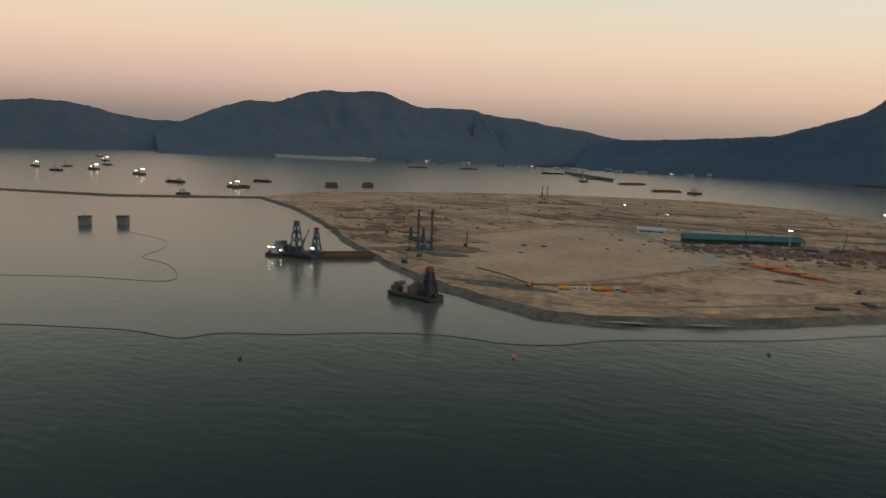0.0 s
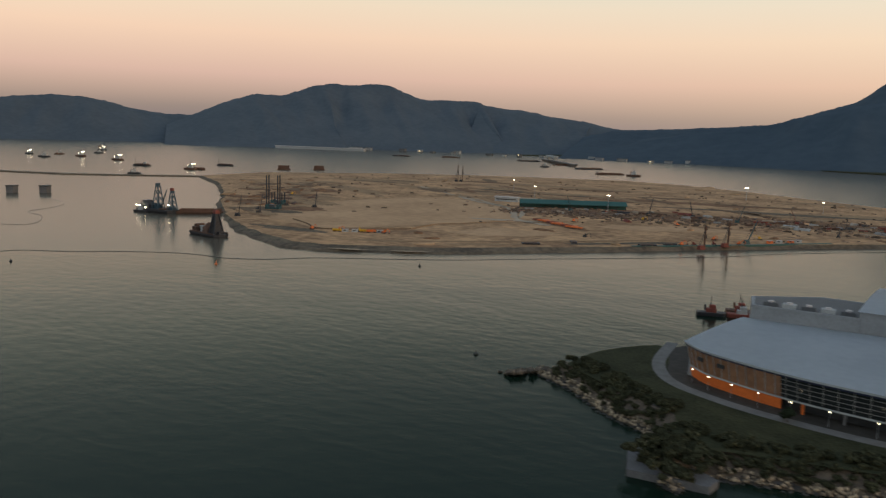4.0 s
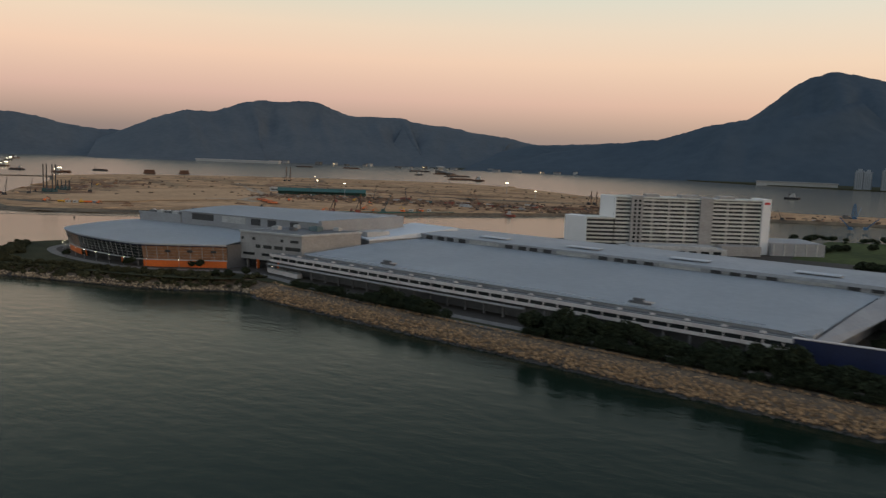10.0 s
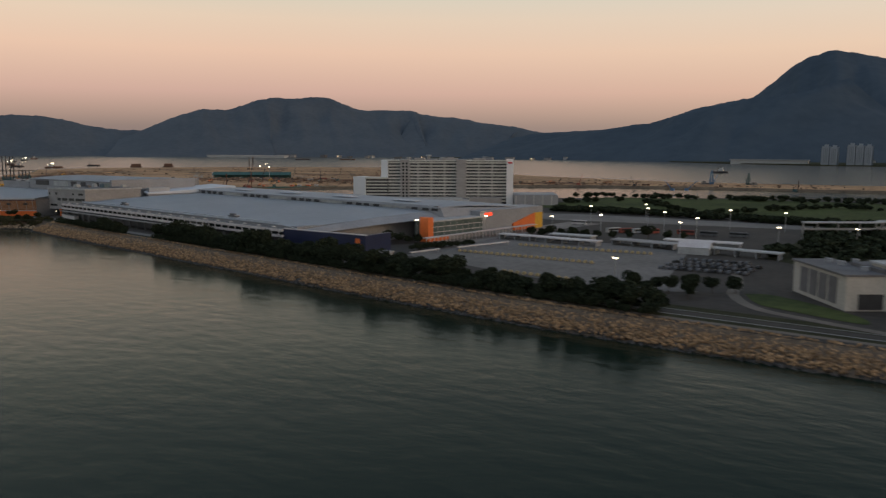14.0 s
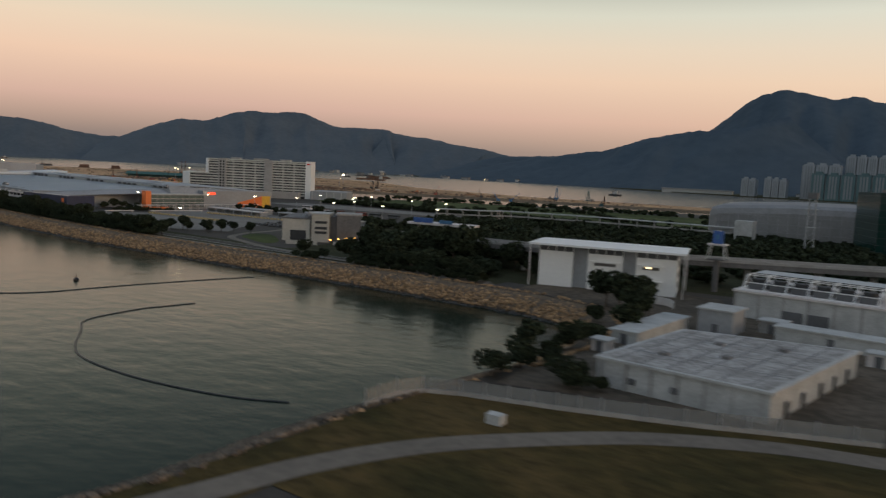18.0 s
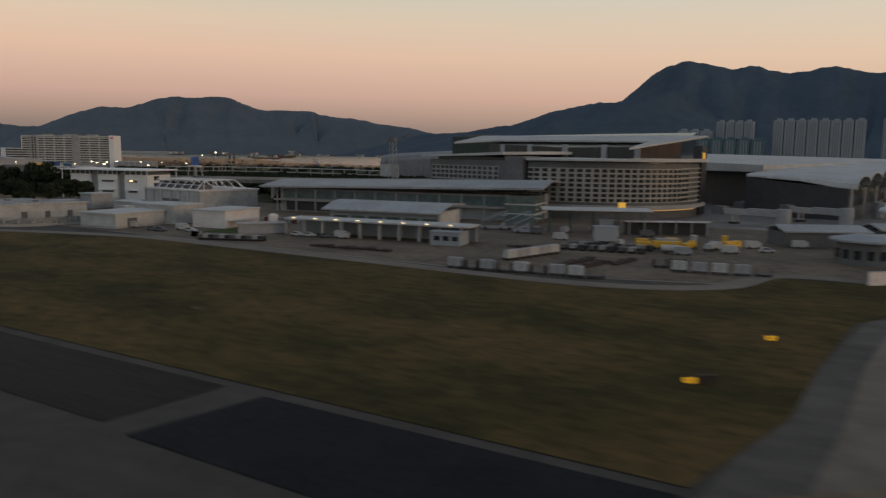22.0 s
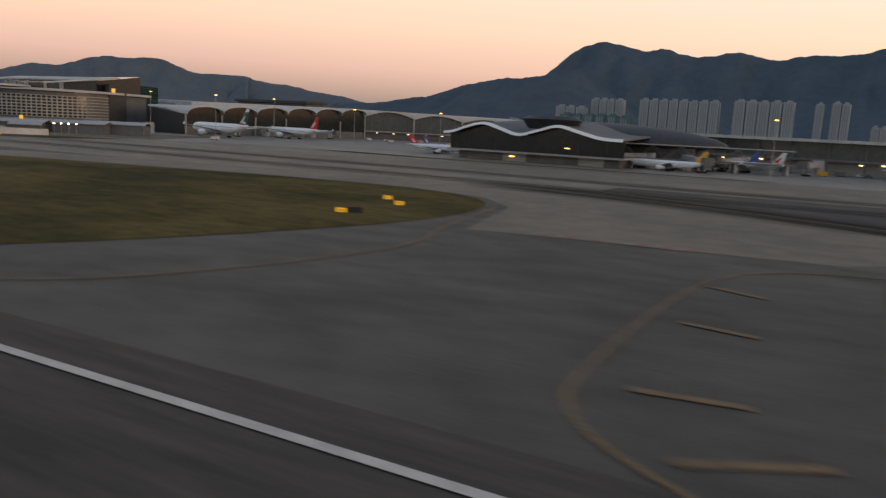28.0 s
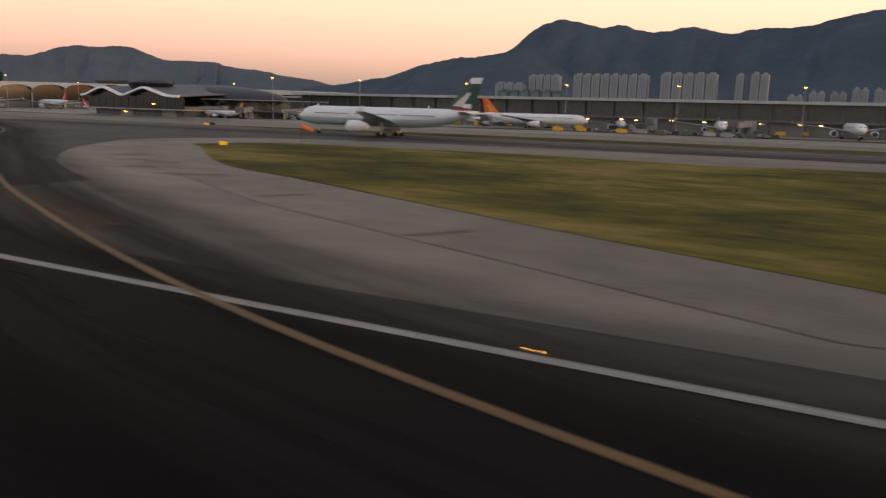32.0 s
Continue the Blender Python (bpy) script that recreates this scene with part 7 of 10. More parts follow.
part("podium", nb((14, -16, 0, 60, -2, 3.4), (18, -14, 3.4, 56, -3, 4.2)), "offwhite", ha)
part("podium", nb((60, -9, 0, 78, -1, 4.4)), "conc", ha)
part("podium", nb((85, -3, 0, 110, 22, 5.6), (85.4, -2.4, 5.6, 109.4, 21.4, 5.9)), "grey", ha)
for i in range(8):
    part("podium_window", nb((16 + i * 5.4, -16.1, 1.0, 19.6 + i * 5.4, -15.95, 2.4)), "darkglass", ha)
    if i < 5:
        part("podium_pier", nb((86 + i * 5, -3.2, 0, 86.6 + i * 5, -3, 5.6)), "offwhite", ha)

# ---- coach park ----
for (xa, ya, xb, yb, n) in ((419, 192, 464, 193.5, 24), (427, 216, 471, 220.5, 24), (450, 166.3, 470, 165.2, 10)):
    kerb = structure("kerb_island", strip([(xa, ya), (xb, yb)], 1.5, 0.12), "path", "long kerbed island between coach bays")
    for i in range(n):
        k = (i + 0.5) / n
        t = tagged(part("bay_planter", nb((-0.45, -0.45, 0, 0.45, 0.45, 0.5), (-0.3, -0.3, 0.5, 0.3, 0.3, 0.72))if i == 0 else bpy.data.objects["bay_planter"].data, "planter"), "low pale planter block on a kerb island", "planter", "coach bay planters")
        t.location = (xa + (xb - xa) * k, ya + (yb - ya) * k, 0.12)
for x, y, l, w, h, tn, mt in ((431, 229.5, 38, 4, 1.6, -1, "white"), (437, 236, 16, 5, 2.2, 2, "offwhite"), (462, 238, 22, 6, 1.6, -4, "conc"), (492, 233, 26, 4, 1.8, -6, "offwhite"), (478, 246, 24, 5, 2.0, 6, "white"), (414, 182, 12, 0.6, 0.8, 80, "white"), (420.2, 205.5, 23, 0.6, 0.8, 76, "white"), (408, 170, 5, 3, 1.4, 10, "offwhite")):
    t = thing("park_canopy", "long low white roofed shelter in the coach park", "shelter", (x, y, 0), tn, "coach park shelters")
    part("roof", nb((-l / 2, -w / 2, h, l / 2, w / 2, h + 0.35)), mt, t)
    for i in range(max(2, int(l / 5))):
        xx = -l / 2 + 0.6 + (l - 1.2) * i / (max(2, int(l / 5)) - 1)
        part("post", nb((xx - 0.15, -w / 2 + 0.1, 0, xx + 0.15, w / 2 - 0.1, h)), "grey", t)


t = thing("marquee", "white gabled marquee at the edge of the coach park", "tent", (480, 231.5, 0), 6)
part("side_wall", nb((-4.6, -2.9, 0, 4.6, -2.8, 2.2), (-4.6, 2.8, 0, 4.6, 2.9, 2.2)), "offwhite", t)
part("gable", loft(bmesh.new(), [[(x, -2.9, 0), (x, 2.9, 0), (x, 2.9, 2.2), (x, 0, 3.7), (x, -2.9, 2.2)] for x in (-4.6, -4.5)]), "offwhite", t)
part("gable", loft(bmesh.new(), [[(x, -2.9, 0), (x, 2.9, 0), (x, 2.9, 2.2), (x, 0, 3.7), (x, -2.9, 2.2)] for x in (4.5, 4.6)]), "offwhite", t)
part("roof", loft(bmesh.new(), [[(x, -3.1, 2.15), (x, 0, 3.8), (x, 3.1, 2.15), (x, 0, 3.7)] for x in (-4.8, 4.8)]), "white", t)


def car(at, turn, mat, kind="car"):
    if kind == "bus":
        t = thing("coach", "parked coach on the open park", "bus", at, turn, "parked coaches")
        part("body", nb((-3.1, -0.7, 0.2, 3.1, 0.7, 1.85)), mat, t)
        for y in (-0.71, 0.71):
            part("window_strip", nb((-2.9, y - 0.02, 1.0, 2.9, y + 0.02, 1.55)), "darkglass", t)
        part("windscreen", nb((3.08, -0.6, 0.9, 3.12, 0.6, 1.6)), "darkglass", t)
        wheels = ((-2, 0.7), (2, 0.7), (-2, -0.7), (2, -0.7))
    elif kind == "van":
        t = thing("van", "parked light service van", "van", at, turn, "parked vehicles")
        part("body", nb((-1.45, -0.5, 0.2, 1.3, 0.5, 1.1), (-1.45, -0.5, 1.1, 0.8, 0.5, 1.35)), mat, t)
        part("windscreen", nb((0.75, -0.45, 0.75, 1.12, 0.45, 1.15)), "darkglass", t)
        wheels = ((-0.9, 0.5), (0.8, 0.5), (-0.9, -0.5), (0.8, -0.5))
    else:
        t = thing("parked_car", "small car parked on the paving", "car", at, turn, "parked vehicles")
        bm = bmesh.new()
        rings = []
        for y, k in ((-0.5, 0.97), (0.5, 0.97)):
            rings.append([(-1.2, y, 0.2), (1.25, y, 0.2), (1.25, y, 0.5), (0.7, y, 0.58), (0.3, y, 0.85), (-0.7, y, 0.85), (-1.15, y, 0.58)])
        part("body", loft(bm, rings), mat, t)
        part("glazing", nb((-0.75, -0.51, 0.6, 0.38, 0.51, 0.8)), "darkglass", t)
        wheels = ((-0.75, 0.5), (0.78, 0.5), (-0.75, -0.5), (0.78, -0.5))
    for x, y in wheels:
        part("wheel", bar((x, y - 0.07, 0.2), (x, y + 0.07, 0.2), 0.2, 8), "tyre", t)
    return t


CAR_SET = {}


def put_car(x, y, turn, mat, kind="car"):
    """Builds each kind and colour once, then copies it."""
    if (mat, kind) not in CAR_SET:
        CAR_SET[mat, kind] = car((x, y, 0.045), turn, mat, kind)
    else:
        copy_thing(CAR_SET[mat, kind], pose(x, y, 0.045, 0, 0, turn))


rnd = random.Random(5)
for i in range(46):
    put_car(482 + (i % 12) * 1.9 + rnd.uniform(-0.3, 0.3), 196 + (i // 12) * 6.2 + (i % 12) * 0.25, 80 + rnd.uniform(-4, 4), rnd.choice(["greydk", "greydk", "conc_dark", "black"]))
for x, y, tn, mt in ((437, 271.5, 62, "offwhite"), (441.5, 273.2, 62, "redrust"), (446, 275, 62, "offwhite"), (450.5, 276, 62, "redrust"), (462, 280, 5, "redrust"), (470, 281, 5, "greydk"), (413.6, 291.4, 4, "white"), (480, 283, 3, "greydk")):
    put_car(x, y, tn, mt, "bus")
for x, y in ((483, 161.4), (468, 254), (424, 246), (436, 262), (470, 266), (452, 285), (402, 236), (395, 203), (500, 250), (520, 262), (415, 300), (440, 300), (470, 310), (490, 312), (430, 325)):
    lamp_mast("car_park_lamp", (x, y, 0), 7.0 + (x % 3) * 0.3, 2, "lamp", "car park lamp post, lamps lit", "car park lamps", 0.7)
for i in range(11):
    p = LINE[2 + i * 3]
    lamp_mast("facade_lamp", (p[0] + 0.3, p[1] - 2.6, 0), 3.0, 1, "lamp", "short lamp post along the arena, lamp lit", "arena lamps", 0.38)
for x, y in ((108, 181), (203, 181.5), (213, 179)):
    lamp_mast("facade_lamp", (x, y, 0), 2.6, 1, "lamp", "short lamp post along the arena, lamp lit", "arena lamps", 0.38)
t = thing("landing_pier", "broken concrete landing at the cape's corner", "pier", (118, 126, SEA), 25)
part("slab", pris([(-6, -4), (7, -8), (9, -5), (2, 4), (-5, 7)], 0, 1.3), "conc_dark", t)

# ---- buildings by the sea wall corner ----


def windows(t, x0, x1, n, y, z0, z1, mat="darkglass", k=0.6, name="window"):
    """A row of windows set a little proud of a wall that faces -y."""
    w = (x1 - x0) / n
    me = finish(name, nb((-w * k / 2, -0.06, z0, w * k / 2, 0.1, z1)), mat)
    for i in range(n):
        o = part(name, me, None, t)
        o.location = (x0 + (i + 0.5) * w, y, 0)


M["cream"] = material("cream_concrete", (0.5, 0.47, 0.41), (0.4, 0.375, 0.32), 0.2, 0.85)
pb = thing("pumping_station", "cream concrete pumping station with grey louvred side", "building", (0, 0, 0))


def along(p, q, d):
    """A rectangle on the plan: the front edge from p to q, d metres deep."""
    u = (Vector(q) - Vector(p)).normalized()
    n = Vector((-u.y, u.x)) * d
    return [p, q, (q[0] + n.x, q[1] + n.y), (p[0] + n.x, p[1] + n.y)]


part("long_wing", pris(along((529.5, 165), (536.5, 170), 22), 0, 6.9), "cream", pb)
part("wing_roof", pris(along((529.2, 164.6), (536.8, 170), 22.6), 6.9, 7.3), "conc_dark", pb)
side = [Vector((529.5, 165)) + Vector((-0.58, 0.81)) * k for k in (3.5, 7.5, 11.5, 15.5, 19.5)]
for p in side[:-1]:
    part("side_louvre", pris([(p.x - 0.15, p.y - 0.1), (p.x + 0.2, p.y), (p.x - 1.6, p.y + 2.7), (p.x - 1.95, p.y + 2.6)], 0.8, 6.2), "conc_dark", pb)
part("end_louvre", pris(along((531.6, 166.35), (535.6, 169.2), 0.3), 0.3, 3.4), "louvre", pb)
part("link", pris(along((535, 170.6), (546, 178.6), 12), 0, 8.0), "conc_dark", pb)
part("front_block", pris(along((537.6, 169.6), (542.0, 172.7), 9), 0, 8.6), "cream", pb)
part("block_cap", pris(along((537.4, 169.2), (542.4, 172.7), 9.6), 8.6, 9.0), "offwhite", pb)
for z in (2.6, 4.0, 5.8):
    part("window_strip", pris(along((538.5, 170.1), (541.6, 172.3), 0.3), z, z + 0.8), "louvre", pb)
for p, q in (((538, 158.5), (545.5, 164)), ((548.5, 168), (551, 172))):
    part("plinth_wall", pris(along(p, q, 0.5), 0, 1.1), "cream", pb)
for x, y in ((526, 178), (523, 181), (531, 172), (528, 183)):
    part("roof_unit", nb((x, y, 7.3, x + 1.4, y + 1.2, 8.2)), "grey", pb)
pt = thing("vent_tower", "tall grey vent tower beside the pumping station", "tower", (0, 0, 0))
part("shaft", pris(along((543.6, 174.6), (549.2, 179.4), 9), 0, 8.6), "conc_dark", pt)
part("cap", pris(along((543.3, 174.2), (549.6, 179.4), 9.4), 8.6, 9.1), "conc", pt)
for i in range(4):
    x, y = 543.4 + i * 1.7, 171.6 + i * 1.8
    part("hazard_light", nb((x, y, 0.9 + 0.25 * i, x + 0.45, y + 0.3, 1.2 + 0.25 * i)), "lamp_warm", pt)
    part("light_post", nb((x + 0.1, y + 0.05, 0, x + 0.3, y + 0.25, 0.9 + 0.25 * i)), "conc_dark", pt)
fl = thing("fuel_station_canopy", "white raised canopy with blue sign panels above the trees", "canopy", (574, 174, 0), 12)
part("roof", nb((-2, 0, 8.4, 18, 6, 9.0)), "white", fl)
part("fascia_sign", nb((0, -0.15, 9.0, 6, 0.1, 10.4)), "plane_blue", fl)
part("fascia_sign", nb((8, -0.15, 9.0, 12, 0.1, 10.0)), "bluesteel", fl)
for x in (0, 8, 16):
    part("column", nb((x, 2.6, 0, x + 0.6, 3.4, 8.4)), "offwhite", fl)
wb = thing("white_pavilion", "white three-bay building under a thin flat roof", "building", (628.1, 148.8, 0), 14.7)
wb.scale = (0.93, 1, 1.08)
part("roof", nb((-2.2, -2.2, 8.4, 33.5, 13.5, 8.8)), "fascia", wb)
part("core", nb((0.5, 1.0, 0, 31, 11.5, 8.0)), "grey", wb)
for x0, x1 in ((0, 8), (11.5, 19.5), (22.5, 31.5)):
    part("bay_wall", nb((x0, 0, 0, x1, 11.8, 7.2)), "fascia", wb)
    part("clerestory", nb((x0, 0.3, 7.2, x1, 11.4, 8.4)), "greydk", wb)
    for i in range(5):
        part("mullion", nb((x0 + (x1 - x0) * i / 4 - 0.08, 0.05, 7.2, x0 + (x1 - x0) * i / 4 + 0.08, 0.25, 8.4)), "fascia", wb)
for x0, x1, z in ((12.3, 18.8, 5.6), (12.3, 18.8, 2.6), (23.2, 28.4, 5.6), (23.2, 28.4, 2.6)):
    part("awning", nb((x0, -1.0, z, x1, 0, z + 0.3)), "fascia", wb)
    part("window", nb((x0 + 0.8, -0.05, z - 0.7, x1 - 0.8, 0.1, z - 0.1)), "conc_dark", wb)
for z in (1.4, 3.6, 5.6):
    part("side_window", nb((31.45, 3.5, z, 31.6, 6.0, z + 1.2)), "darkglass", wb)
part("lit_window", nb((24.6, -0.1, 5.2, 26.0, 0.0, 5.6)), "lamp_dim", wb)
for x in (-1.8, 33.1):
    for y in (-1.8, 13.0):
        part("post", nb((x - 0.12, y - 0.12, 0, x + 0.12, y + 0.12, 8.4)), "white", wb)
M["stained_roof"] = material("stained_roof_felt", (0.42, 0.41, 0.39), (0.19, 0.18, 0.165), 0.3, 0.9, fine=1.4)
lb = thing("low_substation", "long low white substation with a stained flat roof", "building", (671, 82, 0), -3)
part("wall", pris([(0, 0), (19.5, -0.5), (22.5, 29), (1.5, 24)], 0, 3.2), "offwhite", lb)
part("parapet", pris([(-0.3, -0.3), (19.8, -0.8), (22.9, 29.4), (1.2, 24.3)], 3.2, 3.5), "offwhite", lb)
part("roof_deck", pris([(0.3, 0.3), (19.2, -0.2), (22.1, 28.6), (1.8, 23.7)], 3.5, 3.53), "stained_roof", lb)
windows(lb, 2, 12, 2, -0.42, 1.0, 1.7, "greydk", 0.16)
for i in range(7):
    part("pilaster", nb((0.6 + i * 3.0, -0.42 - 0.0125 * i, 0, 0.85 + i * 3.0, -0.2, 3.2)), "conc", lb)
for i in range(6):
    k = (i + 0.6) / 6.4
    part("roof_joint", strip([(19.1 * k + 0.4, 0.3), (1.8 + 20.3 * k, 23.9 + 4.6 * k)], 0.22, 3.545), "conc_dark", lb)
for i in range(3):
    part("roof_joint", strip([(0.8 + 0.4 * i, 6 + i * 6), (20 + 0.6 * i, 6.6 + i * 7)], 0.16, 3.55), "greydk", lb)
for y in (4, 9, 15, 20, 25):
    o = part("door", nb((-0.1, -0.55, 0, 0.12, 0.55, 1.7)), "greydk", lb)
    o.location = (19.7 + y * 0.1, y, 0)
for x, y in ((5, 6), (11, 10), (8, 17), (15, 20)):
    part("roof_hatch", nb((x, y, 3.53, x + 1.0, y + 1.0, 3.85)), "conc_dark", lb)
M["fence_sheet"] = material("white_mesh", (0.5, 0.51, 0.5), (0.4, 0.41, 0.4), 0.9, 0.6)
pl = thing("chiller_plant", "white plant house with a row of cooling frames on the roof", "building", (671, 144.5, 0), -5)
part("wall", nb((0, 0, 0, 26, 20, 4.6)), "offwhite", pl)
part("parapet", nb((-0.3, -0.3, 4.6, 26.3, 20.3, 5.0)), "white", pl)
for i in range(6):
    part("cooling_unit", nb((1.5 + i * 3.7, 2.5, 5.0, 4.3 + i * 3.7, 6.5, 6.2)), "greydk", pl)
    part("fan_cowl", bar((2.9 + i * 3.7, 4.5, 6.2), (2.9 + i * 3.7, 4.5, 6.9), 1.25, 12), "louvre", pl)
for i in range(7):
    x = 1.0 + i * 3.7
    for p, q in (((x, 1.0, 5.0), (x, 3.6, 7.5)), ((x, 3.6, 7.5), (x, 14, 7.5)), ((x, 14, 7.5), (x, 17, 5.0)), ((x, 7.5, 5.0), (x, 7.5, 7.5)), ((x, 3.6, 7.5), (x, 7.5, 5.2))):
        part("truss_bar", bar(p, q, 0.11, 4), "fascia", pl)
for y, z in ((1.0, 5.1), (2.3, 6.25), (3.6, 7.5), (6.2, 7.5), (8.8, 7.5), (11.4, 7.5), (14, 7.5)):
    part("purlin", bar((1.0, y, z), (23.2, y, z), 0.09, 4), "fascia", pl)
for k in range(5):
    part("hip_bar", bar((23.2, 3.6 + 2.6 * k, 7.5), (25.6, 1.6 + 3.6 * k, 5.0), 0.1, 4), "fascia", pl)
part("roof_mesh", nb((1.0, 7.5, 7.56, 23.2, 14, 7.6)), "fence_sheet", pl, "open white mesh")
for i in range(7):
    part("pilaster", nb((i * 4.2, -0.15, 0, i * 4.2 + 0.4, 0, 4.6)), "conc", pl)
for x0 in (8.6, 12.8):
    part("louvre", nb((x0, -0.2, 0.3, x0 + 3.4, -0.02, 2.2)), "greydk", pl)
for x, y, lx, ly, h, mt, nm in ((666, 115, 4, 20, 1.9, "offwhite", "switch_room"), (690, 127.6, 16, 4, 2.2, "offwhite", "switch_room"), (673.4, 127, 5.6, 6, 3.8, "grey", "switch_room"), (680.5, 132.5, 4, 3, 2.0, "conc", "switch_room"), (697, 119, 3, 2.5, 1.8, "white", "switch_room"), (664.6, 99, 2.4, 2.2, 1.6, "white", "switch_room")):
    t = thing(nm, "small grey switch room beside the substation", "hut", (x, y, 0), -4, "huts by the substation")
    part("wall", nb((-lx / 2, -ly / 2, 0, lx / 2, ly / 2, h)), mt, t)
    part("roof", nb((-lx / 2 - 0.3, -ly / 2 - 0.3, h, lx / 2 + 0.3, ly / 2 + 0.3, h + 0.25)), "offwhite", t)
    part("door", nb((-0.5, -ly / 2 - 0.06, 0, 0.5, -ly / 2 + 0.05, 1.6)), "greydk", t)
cb = thing("instrument_cabin", "grey-green equipment cabin with a louvred parapet, standing on the grass", "cabin", (704, 57.9, 0.05), 7)
part("body", nb((0, 0, 0, 5.5, 3.5, 2.1)), "cabin", cb)
part("parapet", nb((-0.1, -0.1, 2.1, 5.6, 0.1, 2.7), (-0.1, 3.4, 2.1, 5.6, 3.6, 2.7), (-0.1, 0.1, 2.1, 0.1, 3.4, 2.7), (5.4, 0.1, 2.1, 5.6, 3.4, 2.7), (2.4, 0.1, 2.1, 2.6, 3.4, 2.6)), "cabin", cb)
part("roof_deck", nb((0.1, 0.1, 2.1, 5.4, 3.4, 2.16)), "greydk", cb)
for k in range(3):
    part("louvre_slat", nb((0.3, -0.16, 2.2 + 0.15 * k, 2.3, -0.1, 2.28 + 0.15 * k)), "greydk", cb)
part("roof_unit", nb((3.2, 1.0, 2.16, 4.8, 2.6, 2.5)), "greydk", cb)
part("door", nb((5.5, 1.2, 0.1, 5.56, 2.1, 1.6)), "conc", cb)
part("antenna", bar((6.2, 2, 0), (6.2, 2, 2.8), 0.08, 5), "steel", cb)


def fence(pts, h, label, wall=0.0):
    t = thing("perimeter_fence", label, "fence", (0, 0, 0), 0, "perimeter fences")
    line = curve_pts(pts, 3)
    post = finish("post", bar((0, 0, 0), (0, 0, h), 0.07, 5), "steel")
    d = 0.0
    for (ax_, ay), (bx_, by) in zip(line, line[1:]):
        n = max(1, int(math.dist((ax_, ay), (bx_, by)) / 2.2))
        for i in range(n):
            o = part("post", post, None, t)
            o.location = (ax_ + (bx_ - ax_) * i / n, ay + (by - ay) * i / n, 0.05)
    part("mesh_panel", wall_strip([(x, y) for x, y in line], wall, h - 0.1, 0, 0, 0.03), "fence_mesh", t, "fine steel mesh")
    if wall:
        part("dwarf_wall", wall_strip([(x, y) for x, y in line], 0, wall, 0, 0, 0.3), "conc", t)
    return t


fm = material("fence_mesh", (0.36, 0.37, 0.36), (0.28, 0.29, 0.28), 0.9, 0.6, 0.3)
ft = fm.node_tree
f_tr = ft.nodes.new("ShaderNodeBsdfTransparent")
f_mx = ft.nodes.new("ShaderNodeMixShader")
f_mx.inputs[0].default_value = 0.42
ft.links.new(f_tr.outputs[0], f_mx.inputs[1])
ft.links.new(ft.nodes["Principled BSDF"].outputs[0], f_mx.inputs[2])
ft.links.new(f_mx.outputs[0], ft.nodes["Material Output"].inputs[0])
M["fence_mesh"] = fm
fence([(657, 57), (658.2, 65), (672, 69.8), (684, 74), (692, 77.5), (700.5, 81)], 1.9, "low wall and mesh fence along the perimeter road", 0.5)
fence([(704.5, 83), (709.5, 88), (711, 95), (712.5, 105)], 1.9, "mesh fence round the substation yard", 0.5)
t = tagged(part("gate_box", nb((668.6, 61.2, 0, 670.2, 62.4, 1.0)), "offwhite"), "small white roadside cabinet", "cabinet")
t = tagged(part("gate_box", nb((701.5, 82.2, 0, 703.4, 84.4, 1.5)), "white"), "white gate post by the perimeter road", "cabinet")
sh = thing("store_shed", "pale green-white store shed with a lean-to", "shed", (716.5, 94, 0), 6)
part("wall", nb((0, 0, 0, 10, 13, 2.8)), "offwhite", sh)
part("roof", nb((-0.3, -0.3, 2.8, 10.3, 13.3, 3.15)), "rooflight", sh)
part("tall_block", nb((1, 13.3, 0, 12.5, 22, 3.9), (0.7, 13.0, 3.9, 12.8, 22.3, 4.2)), "offwhite", sh)
part("stain_band", nb((-0.05, -0.05, 0, 10.05, 13.05, 0.5)), "conc", sh)
part("door", nb((10, 3, 0, 10.12, 5.4, 2.0)), "greydk", sh)
ws = thing("white_store", "plain white flat-roofed store by the vehicle yard", "shed", (734.5, 107.5, 0), 10)
part("wall", nb((0, 0, 0, 8.2, 12, 3.5)), "white", ws)
part("roof", nb((-0.2, -0.2, 3.5, 8.4, 12.2, 3.75)), "rooflight", ws)
part("awning", nb((8.2, 1, 1.5, 10, 10, 1.65)), "offwhite", ws)
rnd = random.Random(9)
for i in range(24):
    x, y = 716 + rnd.uniform(0, 14), 117 + rnd.uniform(0, 18)
    if i > 15:
        x, y = 747 + rnd.uniform(0, 8), 144 + rnd.uniform(0, 5)
    t = thing("formwork_stack", "stack of orange steel formwork frames", "stack", (x, y, 0), rnd.uniform(-10, 10) + 10, "orange stacks in the yard")
    for k in range(3):
        part("frame", nb((-3, -1.0, k * 0.55, 3, -0.8, k * 0.55 + 0.35), (-3, 0.8, k * 0.55, 3, 1.0, k * 0.55 + 0.35), (-3, -1, k * 0.55, -2.7, 1, k * 0.55 + 0.35), (2.7, -1, k * 0.55, 3, 1, k * 0.55 + 0.35)), ("rust", "yellow", "orange")[k], t)
structure("yard_lawn", sheet([(743, 101.5), (750, 103.5), (749, 116), (741, 114)], 0.06), "lawn", "small lawn in the vehicle yard")
# viaduct
VIA = curve_pts([(578, 167), (598, 166), (619, 168.5), (648, 176.5), (674, 188), (692, 197), (704, 207), (718, 224), (728, 248), (741, 290), (755, 345), (765, 420)], 5)
vt = thing("road_viaduct", "raised concrete road viaduct on round columns", "viaduct", (0, 0, 0))


